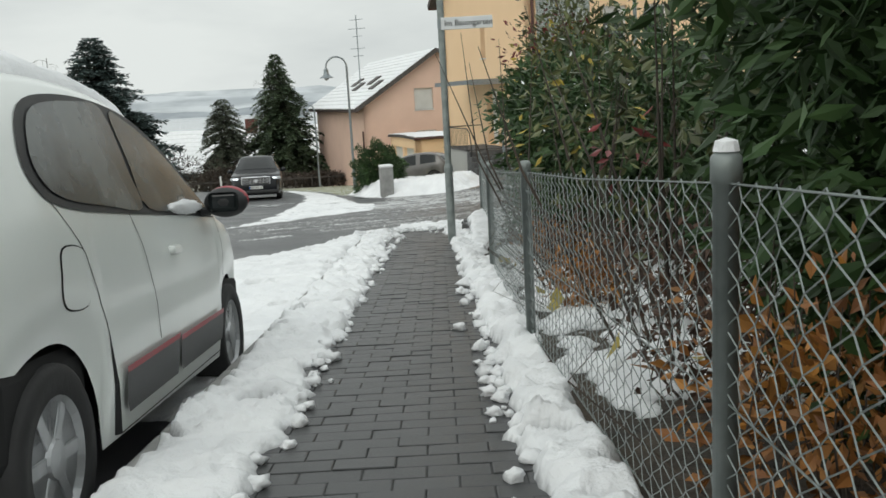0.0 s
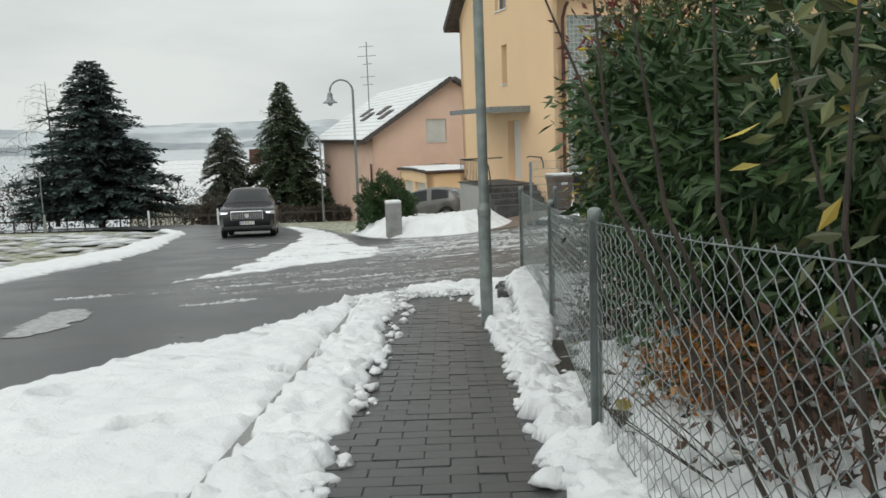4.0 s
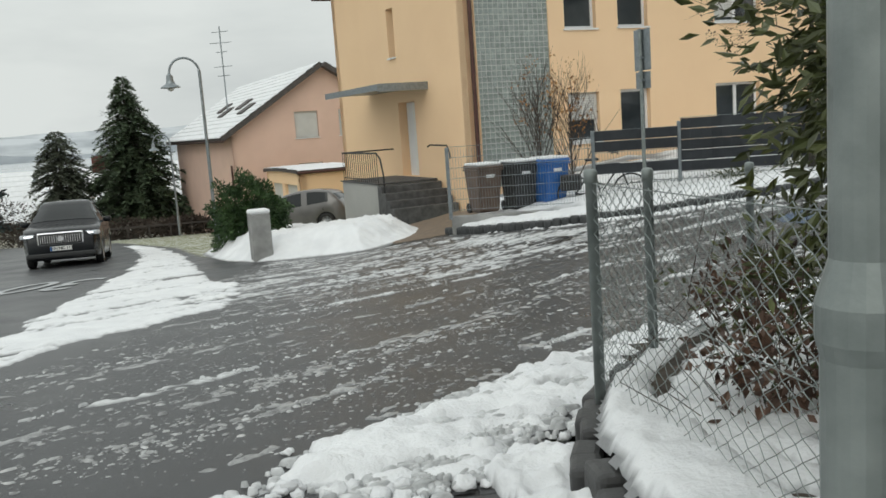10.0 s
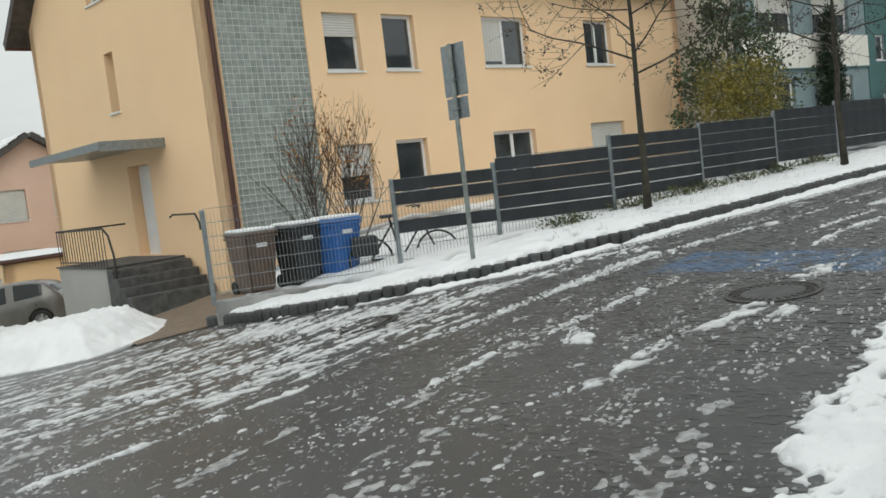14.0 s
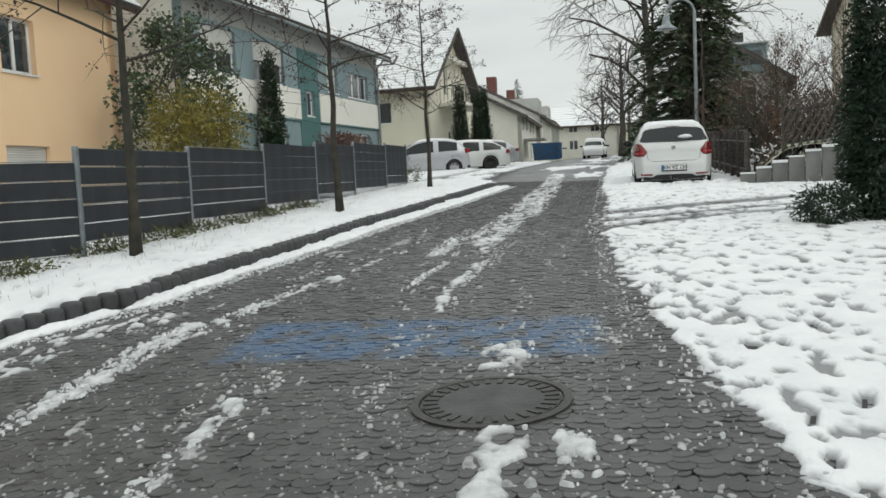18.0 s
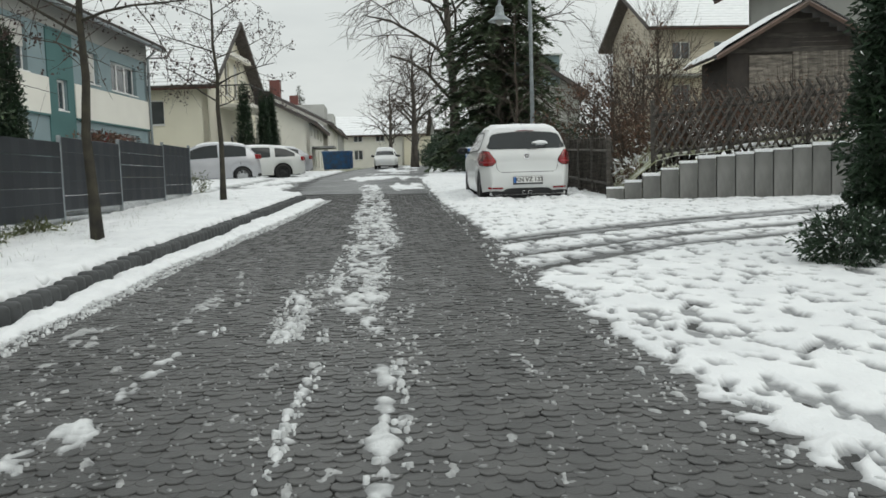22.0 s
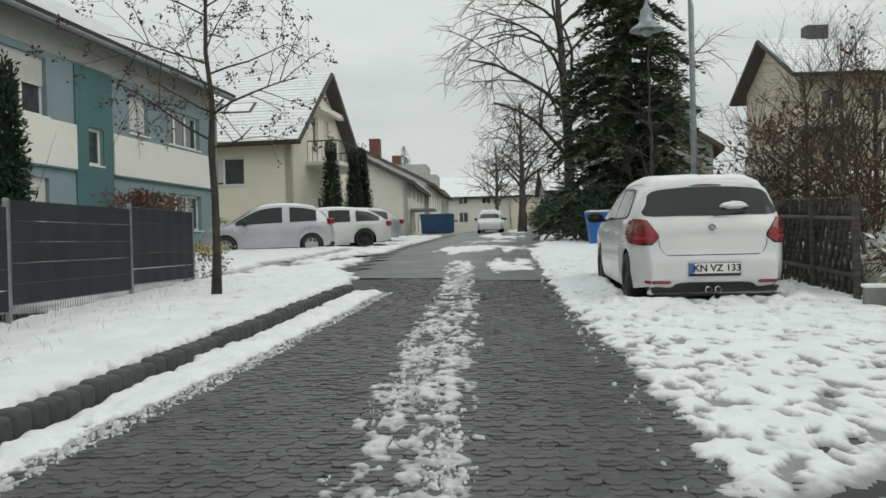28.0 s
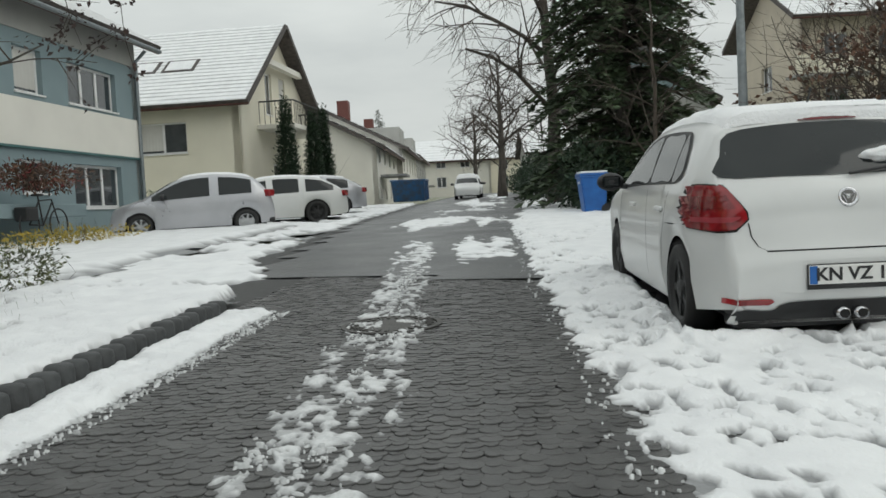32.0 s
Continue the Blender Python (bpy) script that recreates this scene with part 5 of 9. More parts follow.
# teal and cream terrace
mC = {"right": M_greyp, "left": M_offw}
hC = gable_house("terrace_house", "teal and cream terraced house with white windows", (20.9, 33.95), (0.982, 0.19), 16.9, 10, -1.2, 5.75, 8.6, M_teal, "x", 0.55, 16, mats=mC,
                 holes={"front": [(4.3, 3.4, 2.4, 1.4, dict(cols=3, shut=0.5)), (10.72, 3.52, 1.18, 1.08, dict(curtain=1)), (13.05, 3.48, 2.58, 1.08, dict(cols=3)), (4.3, 0.1, 2.4, 1.85, dict(shut=1.0)),
                                  (10.75, 1.15, 1.06, 0.8, {}), (13.05, 0.78, 2.58, 1.15, dict(cols=3)), (8.47, 2.43, 0.73, 0.96, dict(deep=0.08)), (0.9, 3.4, 2.2, 1.4, dict(cols=2, shut=0.5)), (0.9, 0.5, 2.0, 1.4, dict(cols=2))]})
for x0, x1 in ((-0.005, 7.85), (9.72, 16.905)):
    part("cream_band", bx(x0, x1, -0.07, -0.003, 2.25, 3.36), M_offw, hC, "cream plaster band")
    part("band_edge", bx(x0, x1, -0.085, -0.003, 2.19, 2.246), M_teald, hC)
part("grey_band", bx(0, 16.9, -0.03, -0.003, 4.95, 5.7), M_greyp, hC)
for x0, x1, z0, z1 in ((7.86, 8.46, -1.1, 4.9), (9.21, 9.71, -1.1, 4.9), (8.46, 9.21, -1.1, 2.4), (8.46, 9.21, 3.4, 4.9)):
    part("stair_strip", bx(x0, x1, -0.04, -0.003, z0, z1), M_teald, hC, "dark teal plaster strip at the stair")
part("plinth", bx(0, 16.9, -0.04, -0.003, -1.2, 0.0), M_offw, hC)
part("downpipe", tube([(16.75, -0.12, -0.9), (16.75, -0.12, 5.1), (16.75, -0.45, 5.4)], 0.055, 10), M_galv, hC, "grey downpipe at the house corner")
part("gutter", tube([(-0.5, -0.62, 5.47), (17.4, -0.62, 5.47)], 0.065, 8), M_galv, hC, "grey metal gutter along the eaves")
fb = part("flower_ledge", bx(7.6, 11.8, -0.95, -0.1, 0.55, 0.85, 0.02), M_teal, hC, "wide planter ledge")

# cream house with a balcony in its gable
hD = gable_house("dwelling_house", "cream house with a steep snowy roof and gable balcony", (47.0, 39.2), (0.985, 0.17), 10.4, 13, -0.8, 5.35, 9.0, M_cream, "y", 0.7, 22,
                 holes={"front": [(3.6, 4.9, 0.9, 1.9, dict(deep=0.1)), (5.6, 4.9, 0.9, 1.9, dict(deep=0.1, shut=0.6)), (4.2, 1.4, 1.1, 1.3, {})], "left": [(8.6, 3.1, 2.1, 1.3, dict(cols=2, curtain=2)), (8.2, 0.6, 2.6, 0.6, dict(cols=2))]})
part("barge_board", bx(2.4, 8.2, -0.5, -0.2, 7.05, 7.3), M_offw, hD)
bal = part("balcony", bx(2.2, 8.4, -1.7, 0, 4.1, 4.3, 0.02), M_offw, hD, "concrete balcony slab with a metal railing")
part("rail_bar", tube([(2.3, -0.1, 5.3), (2.3, -1.65, 5.3), (8.3, -1.65, 5.3), (8.3, -0.1, 5.3)], 0.035, 6), M_plastic, bal)
for k in range(38):
    s = k / 37 * 9.0
    p = (2.3, -0.1 - s) if s < 1.55 else ((2.3 + s - 1.55, -1.65) if s < 7.55 else (8.3, -1.65 + s - 7.55))
    part("baluster", tube([(*p, 4.3), (*p, 5.3)], 0.014, 4), M_plastic, bal)
for k in range(2):
    sk = part("skylight", bx(-0.55, 0.55, -0.75, 0.75, 0.0, 0.10, 0.02), M_tile, hD, "dark framed roof window with a lid of snow")
    sk.matrix_basis = Matrix.Translation((2.0, 3.2 + 1.75 * k, 6.99)) @ Matrix.Rotation(-math.atan2(3.65, 5.2), 4, "Y")
    part("pane", bx(-0.43, 0.43, -0.6, 0.6, 0.102, 0.11), M_snow, sk)

# white row further up the street
for k, (px, py, ln, ze, zr, nm) in enumerate([(63.5, 39.6, 14, 4.1, 7.2, "white"), (77.6, 43.0, 17, 4.9, 8.0, "white"), (95.5, 48, 18, 5.4, 8.4, "grey")]):
    hE = gable_house("row_house", "off-white row house with small windows and red chimneys" if k < 2 else "grey row house with dormers far up the street", (px, py), (0.966, 0.26), ln, 12, 0, ze, zr, M_offw if k < 2 else M_greyp, "x", 0.5, 12,
                     holes={"front": [(1.0 + 3.2 * i, z, 1.1, 1.3, dict(cols=2)) for i in range(int(ln / 3.4)) for z in (1.0, 3.2)], "left": [(2.0, 3.0, 0.5, 0.9, {}), (3.0, 3.0, 0.5, 0.9, {})]})
    part("chimney", bx(2.0, 3.1, 4.2, 5.1, ze + 1.2, zr + 1.0, 0.03), M_brickr, hE, "red brick chimney")
    if k > 0:
        part("dormer", bx(6, 11, 0.6, 4, ze + 0.1, ze + 2.2, 0.03), M_greyp, hE)
    part("porch_roof", bx(1.5, 4.5, -1.6, -0.01, 2.3, 2.45, 0.02), M_conc, hE)
# houses on the other side
hG = gable_house("dwelling_house", "beige house with timber balconies and a snowy roof", (66.7, 15.6), (0.3, -0.954), 14, 9.5, 1.5, 9.9, 12.6, M_beige, "x", 0.9, 12,
                 holes={"front": [(1.2 + 3 * k, z, 1.3, 1.4, dict(cols=2)) for k in range(4) for z in (4.4, 7.3)], "left": [(2.0, 3.4, 1.2, 1.4, dict(cols=2)), (5.0, 3.4, 1.2, 1.4, dict(cols=2)), (3.5, 6.2, 1.6, 1.5, dict(cols=2))]}, gap=0.04)
bG = part("balcony", bx(-1.0, 3.4, -1.4, -0.01, 6.2, 6.35, 0.02), M_conc, hG, "balcony with pale timber boarding")
for k in range(4):
    part("board", bx(-1.0, 3.4, -1.44, -1.40, 6.38 + 0.25 * k, 6.60 + 0.25 * k, 0.01), M_cream, bG)
part("chimney", bx(2.2, 3.6, 4.3, 5.3, 11.9, 13.6, 0.03), M_concd, hG)
hH = gable_house("dwelling_house", "grey house with a wide dormer behind the trees", (60.5, 20.6), (0.95, 0.1), 10, 7, 0.5, 5.1, 7.4, M_greyp, "x", 0.5, 10, holes={"left": [(1.5, 3.0, 1.2, 1.1, dict(cols=2)), (4, 3.0, 1.2, 1.1, dict(cols=2))], "front": [(2 + 3 * k, 3.2, 1.2, 1.1, dict(cols=2)) for k in range(2)]}, gap=0.04)
part("dormer", bx(-0.2, 4.5, 1.2, 5, 5.5, 7.3, 0.03), M_teal, hH)
part("dormer_roof", bx(-0.5, 4.8, 1.0, 5.2, 7.31, 7.42, 0.02), M_snow, hH)
for k in range(4):
    part("pane", bx(-0.25, -0.2, 1.5 + 0.85 * k, 2.2 + 0.85 * k, 6.0, 6.9), M_glass, hH)
part("chimney", bx(2.2, 3.0, 2.6, 3.4, 6.6, 8.4, 0.03), M_concd, hH)
hI = gable_house("dwelling_house", "tall beige house with a dark overhanging roof above the shed", (41.0, 0.5), (0.966, 0.26), 11, 9, -0.5, 9.0, 12.6, M_greyp, "x", 1.2, 10, roofm=M_woodd, holes={"left": [(2, 3.6, 1.4, 1.4, dict(cols=2)), (5.4, 3.6, 1.4, 1.4, dict(cols=2))], "front": [(2 + 3 * k, 3.6, 1.4, 1.4, dict(cols=2)) for k in range(3)]})

for k in range(15):
    w_ = 4.5 * (1 - k / 15.0)
    part("gable_board", bx(-0.06, -0.012, 4.5 - w_, 4.5 + w_, 8.4 + 0.27 * k, 8.66 + 0.27 * k, 0.01), M_woodd, hI)

# houses that close the far end of the street
for px, py, ln, ze, zr, m_ in ((117, 57, 11, 6.0, 8.6, M_offw), (130, 52, 14, 6.6, 9.4, M_cream), (112, 40, 10, 6.0, 8.8, M_greyp)):
    gable_house("row_house", "distant pale house at the end of the street", (px, py), (0.3, -0.954), ln, 10, 0.5, ze, zr, m_, "x", 0.6, 8, holes={"front": [(1.2 + 3.0 * i, z, 1.2, 1.3, dict(cols=2)) for i in range(int(ln / 3.2)) for z in (2.6, 5.0)]}, gap=0.04)


# ---- vehicles ----
def lay(x, y, hx, hy, zf=None, up=0.0):
    """A pose on the sloping ground, x axis along the heading."""
    zf = zf or gz
    n = math.hypot(hx, hy)
    hx, hy = hx / n, hy / n
    f = Vector((hx, hy, (zf(x + hx, y + hy) - zf(x - hx, y - hy)) / 2)).normalized()
    l = Vector((-hy, hx, (zf(x - hy * 0.7, y + hx * 0.7) - zf(x + hy * 0.7, y - hx * 0.7)) / 1.4)).normalized()
    u = f.cross(l).normalized()
    l = u.cross(f)
    m = Matrix((f, l, u)).transposed().to_4x4()
    m.translation = (x, y, zf(x, y) + up)
    return m


def spline(pts, per=6):
    out = []
    n = len(pts)
    for i in range(n - 1):
        p0, p1, p2, p3 = (np.array(pts[max(0, min(n - 1, j))], float) for j in (i - 1, i, i + 1, i + 2))
        for k in range(per):
            t = k / per
            out.append(0.5 * (2 * p1 + (p2 - p0) * t + (2 * p0 - 5 * p1 + 4 * p2 - p3) * t * t + (3 * p1 - p0 - 3 * p2 + p3) * t ** 3))
    out.append(np.array(pts[-1], float))
    return out


def car(name, label, m, prof, W, wx, R, belt, paint, sides, wscreen, rscreen, roof_snow=0.0, rim=M_alloy, spokes=7, arch=None, sill=0.22, cladding=None, dark_rim=False, tumble=0.15, group="", cap=None):
    """A parked car. prof: roof line from tail to nose (x, z); belt: window line (x, z); sides: spans of the side windows; wscreen, rscreen: spans of the screens (x from, x to)."""
    c = empty(name, m, label=label, category="car", group=group)
    arch = arch or R + 0.055
    st = spline(prof, 7)
    ends = prof[0][0], prof[-1][0]
    xs_b, zs_b = [b[0] for b in belt], [b[1] for b in belt]

    def half(x):
        t = max(0.0, (x - (ends[1] - 0.75)) / 0.75, ((ends[0] + 0.55) - x) / 0.55)
        return W / 2 * (1 - 0.17 * t ** 2.2 - 0.012)

    def low(x):
        z = sill + 0.1 * max(0, (x - ends[1] + 0.5)) + 0.12 * max(0, ends[0] + 0.4 - x)
        for w in wx:
            d = abs(x - w)
            if d < arch:
                z = max(z, R + math.sqrt(arch * arch - d * d))
        return z

    extra = []
    for w in wx:
        extra += [w + arch * math.cos(math.pi * k / 14) for k in range(15)]
    # stations: the roof line, with more of them round the wheel arches
    path = [(float(p[0]), float(p[1])) for p in st]
    stations = []
    for (xa, za), (xb, zb) in zip(path, path[1:]):
        stations.append((xa, za))
        for e in sorted(extra):
            if xa + 1e-4 < e < xb - 1e-4 and xb - xa > 1e-3:
                t = (e - xa) / (xb - xa)
                stations.append((e, za + (zb - za) * t))
    stations.append(path[-1])

    def section(x, zt):
        hw, zl = half(x), low(x)
        zl = min(zl, zt - 0.06)
        bz = min(float(np.interp(x, xs_b, zs_b)), zt - 0.05)
        bz = max(bz, zl + 0.03)
        cab = max(0.0, zt - bz - 0.05)
        ty = hw - tumble * min(1.0, cab / 0.5) - 0.035
        mid = zl + 0.55 * (bz - zl)
        return [(hw - 0.035, zl), (hw - 0.006, zl + 0.25 * (bz - zl)), (hw, mid), (hw - 0.01, mid + 0.6 * (bz - mid)), (hw - 0.03, bz),
                (hw - 0.03 - (hw - 0.03 - ty) * 0.5, bz + (zt - 0.05 - bz) * 0.52), (ty, max(bz + 0.002, zt - 0.075)), (ty - 0.055, zt - 0.030), (ty * 0.5, zt - 0.007), (0, zt)]

    secs = [section(*s) for s in stations]
    bm = bmesh.new()
    rows = []
    for (x, zt), sec in zip(stations, secs):
        pts = [(x, y, z) for y, z in sec] + [(x, -y, z) for y, z in sec[-2::-1]]
        rows.append([bm.verts.new(p) for p in pts])
    for a, b in zip(rows, rows[1:]):
        for k in range(len(a) - 1):
            bm.faces.new((a[k], a[k + 1], b[k + 1], b[k]))
    bm.faces.new(rows[0])
    bm.faces.new(rows[-1][::-1])
    bmesh.ops.remove_doubles(bm, verts=bm.verts, dist=0.0004)
    bmesh.ops.recalc_face_normals(bm, faces=bm.faces)
    body = part("body", bm, paint, c, smooth_faces=True)
    me = body.data
    # floor pan closes the underside
    part("floor_pan", bx(ends[0] + 0.15, ends[1] - 0.15, -W / 2 + 0.2, W / 2 - 0.2, sill - 0.02, R + 0.35), M_dark, c)
    for w in wx:
        part("wheel_housing", bx(w - arch + 0.02, w + arch - 0.02, -W / 2 + 0.06, W / 2 - 0.06, sill + 0.1, R + arch - 0.02, 0.05), M_dark, c)

    def strip(name_, cols, off, xa, xb, material, pos=1, label_="", trim=0.0):
        """A skin over part of the body between two stations, a little proud of it."""
        idx = [i for i, s in enumerate(stations) if xa <= s[0] <= xb]
        bm2 = bmesh.new()
        prev = None
        for i in idx:
            x, zt = stations[i]
            sec = secs[i]
            line = [cols(x, zt, sec)]
            vs = [bm2.verts.new((x, pos * (y + off), z)) for y, z in line[0]]
            if prev:
                for k in range(len(vs) - 1):
                    bm2.faces.new((prev[k], prev[k + 1], vs[k + 1], vs[k]))
            prev = vs
        bmesh.ops.recalc_face_normals(bm2, faces=bm2.faces)
        return part(name_, bm2, material, c, label_, True)

    for xa, xb in sides:
        for pos in (1, -1):
            strip("side_window", lambda x, zt, s: [(s[4][0] + (s[5][0] - s[4][0]) * 0.08, s[4][1] + (s[5][1] - s[4][1]) * 0.08), s[5], (s[6][0] + (s[5][0] - s[6][0]) * 0.12, s[6][1] + (s[5][1] - s[6][1]) * 0.12)], 0.006, xa, xb, M_cargl, pos)
    for nm, span in (("windscreen", wscreen), ("rear_window", rscreen)):
        if span:
            idx = [i for i, s in enumerate(stations) if span[0] <= s[0] <= span[1] and s[1] > span[2]]
            bm2 = bmesh.new()
            prev = None
            for i in idx:
                x, zt = stations[i]
                s = secs[i]
                half_pts = [(s[6][0] - 0.03, s[6][1]), (s[7][0] - 0.02, s[7][1]), s[8], s[9]]
                pts = half_pts + [(-y, z) for y, z in half_pts[-2::-1]]
                o = 0.007 * (1 if nm == "windscreen" else -1)
                vs = [bm2.verts.new((x + o, y, z + 0.007)) for y, z in pts]
                if prev:
                    for k in range(len(vs) - 1):
                        bm2.faces.new((prev[k], prev[k + 1], vs[k + 1], vs[k]))
                prev = vs
            bmesh.ops.recalc_face_normals(bm2, faces=bm2.faces)
            part(nm, bm2, M_cargl, c, "", True)
    if roof_snow:
        idx = [i for i, s in enumerate(stations) if s[1] > max(p[1] for p in prof) - 0.1]
        bm2 = bmesh.new()
        prev = None
        for n_, i in enumerate(idx):
            x, zt = stations[i]
            s = secs[i]
            e = min(1.0, n_ / 2, (len(idx) - 1 - n_) / 2)
            hp = [(s[7][0] + 0.01, s[7][1] - 0.01, 0.0), (s[7][0] - 0.02, s[7][1] + 0.0, 0.6), (s[7][0] * 0.8, zt - 0.01, 1), (s[8][0], s[8][1], 1), (s[9][0], s[9][1], 1)]
            pts = hp + [(-y, z, h) for y, z, h in hp[-2::-1]]
            vs = [bm2.verts.new((x, y, z + roof_snow * h * e * (0.85 + 0.3 * rnd(i, k, 5)))) for k, (y, z, h) in enumerate(pts)]
            if prev:
                for k in range(len(vs) - 1):
                    bm2.faces.new((prev[k], prev[k + 1], vs[k + 1], vs[k]))
            prev = vs
        bmesh.ops.recalc_face_normals(bm2, faces=bm2.faces)
        sn = part("roof_snow", bm2, M_snow, c, "layer of snow on the roof", True)
    # wheels
    tyre = lathe([(R * 0.66, -0.09), (R * 0.9, -0.1), (R * 0.985, -0.085), (R, -0.05), (R, 0.05), (R * 0.985, 0.085), (R * 0.9, 0.1), (R * 0.66, 0.09), (R * 0.64, 0.0), (R * 0.66, -0.09)], 32, "y")
    t_me = bpy.data.meshes.new("tyre")
    tyre.to_mesh(t_me)
    tyre.free()
    t_me.materials.append(M_black)
    t_me.polygons.foreach_set("use_smooth", [True] * len(t_me.polygons))
    bm2 = lathe([(R * 0.60, 0.07), (R * 0.66, 0.09), (R * 0.68, 0.085), (R * 0.66, 0.06), (R * 0.55, 0.055), (R * 0.60, 0.07)], 32, "y")
    for k in range(spokes):
        box(bm2, R * 0.1, R * 0.62, 0.05, 0.075, -R * 0.085, R * 0.085, 0.006, Matrix.Rotation(2 * math.pi * k / spokes, 4, "Y"))
    hub = lathe([(0.001, 0.09), (R * 0.2, 0.085), (R * 0.24, 0.06), (R * 0.2, 0.03)], 16, "y")
    tmp = bpy.data.meshes.new("hub")
    hub.to_mesh(tmp)
    hub.free()
    bm2.from_mesh(tmp)
    bpy.data.meshes.remove(tmp)
    r_me = bpy.data.meshes.new("rim")
    bm2.to_mesh(r_me)
    bm2.free()
    r_me.materials.append(M_plastic if dark_rim else rim)
    d_me = bpy.data.meshes.new("brake_disc")
    bm2 = lathe([(0.01, 0.02), (R * 0.64, 0.02), (R * 0.64, -0.02), (0.01, -0.02)], 20, "y")
    bm2.to_mesh(d_me)
    bm2.free()
    d_me.materials.append(M_dark)
    for w in wx:
        for s in (1, -1):
            t = part("wheel", t_me, M_black, c)
            t.matrix_basis = Matrix.Translation((w, s * (W / 2 - 0.13), R)) @ Matrix.Rotation(0 if s > 0 else math.pi, 4, "Z")
            part("rim", r_me, rim, t)
            part("brake_disc", d_me, M_dark, t)
    # mirrors
    mx = sides[-1][1] - 0.28 if sides else wscreen[1] - 0.33
    mz = float(np.interp(mx, xs_b, zs_b)) + 0.08
    for s in (1, -1):
        bm2 = bmesh.new()
        bmesh.ops.create_icosphere(bm2, subdivisions=3, radius=1, matrix=Matrix.LocRotScale((mx, s * (half(mx) + 0.10), mz), None, (0.07, 0.115, 0.08)))
        mr = part("mirror", bm2, cladding or M_plastic, c, "", True)
        part("mirror_glass", bx(mx - 0.067, mx - 0.055, s * (half(mx) + 0.10) - 0.075, s * (half(mx) + 0.10) + 0.075, mz - 0.05, mz + 0.05, 0.02), M_cargl, mr)
        if cap:
            bm2 = bmesh.new()
            bmesh.ops.create_icosphere(bm2, subdivisions=3, radius=1, matrix=Matrix.LocRotScale((mx + 0.012, s * (half(mx) + 0.105), mz + 0.008), None, (0.065, 0.113, 0.078)))
            part("mirror_cap", bm2, cap, mr, "red mirror cap", True)
        part("mirror_arm", tube([(mx, s * (half(mx) - 0.05), mz - 0.05), (mx, s * (half(mx) + 0.06), mz - 0.03)], 0.025, 6), M_plastic, mr)
    return c, half, low


def closed(pts, per=5):
    """A smooth closed outline through points of a plane."""
    out, n = [], len(pts)
    for i in range(n):
        p0, p1, p2, p3 = (np.array(pts[(i + k - 1) % n], float) for k in range(4))
        for t in np.linspace(0, 1, per, endpoint=False):
            q = 0.5 * (2 * p1 + (p2 - p0) * t + (2 * p0 - 5 * p1 + 4 * p2 - p3) * t * t + (3 * p1 - p0 - 3 * p2 + p3) * t ** 3)
            out.append((float(q[0]), float(q[1])))
    return out


def skin(c, name, outline, view, off, material, label="", fine=0.07):
    """A thin shell that follows the car's body inside an outline. view: 'rear' (y, z), or 1 / -1 for the two sides (x, z)."""
    body = next(o for o in c.children if o.name.split(".")[0] == "body")
    src = bmesh.new()
    src.from_mesh(body.data)
    tree = BVHTree.FromBMesh(src)
    src.free()
    bm = bmesh.new()
    bm.faces.new([bm.verts.new((u, v, 0)) for u, v in outline])
    bmesh.ops.triangulate(bm, faces=bm.faces[:])
    for _ in range(4):
        long = [e for e in bm.edges if e.calc_length() > fine]
        if not long:
            break
        bmesh.ops.subdivide_edges(bm, edges=long, cuts=1)
        bmesh.ops.triangulate(bm, faces=bm.faces[:])
    gone = []
    for v in bm.verts:
        u, w = v.co.x, v.co.y
        o, d = (Vector((-6, u, w)), Vector((1, 0, 0))) if view == "rear" else (Vector((u, view * 4, w)), Vector((0, -view, 0)))
        hit, nor, _, _ = tree.ray_cast(o, d)
        if hit is None:
            gone.append(v)
            continue
        if nor.dot(d) > 0:
            nor = -nor
        v.co = hit + nor * off
    bmesh.ops.delete(bm, geom=gone, context="VERTS")
    bmesh.ops.recalc_face_normals(bm, faces=bm.faces)
    return part(name, bm, material, c, label, True)


def plate(c, words, m):
    p = part("number_plate", bx(-0.26, 0.26, -0.006, 0.006, -0.055, 0.055, 0.004), M_plate, c, "white number plate with black characters")
    p.matrix_basis = m
    part("plate_holder", bx(-0.268, 0.268, 0.001, 0.012, -0.085, 0.062, 0.004), M_plastic, p)
    part("blue_band", bx(-0.258, -0.215, -0.0075, -0.0055, -0.052, 0.052), M_blue, p)
    if words:
        t = text_mesh(words, 0.104, M_signk, Matrix.Translation((0.022, -0.008, 0)) @ Matrix.Rotation(radians(90), 4, "X"), p, bold=0.0022)
    else:
        for k in range(7):
            part("character", bx(-0.18 + 0.057 * k, -0.145 + 0.057 * k, -0.0075, -0.0055, -0.035, 0.035), M_signk, p)
    return p


REAR = Matrix.Rotation(radians(-90), 4, "Z")

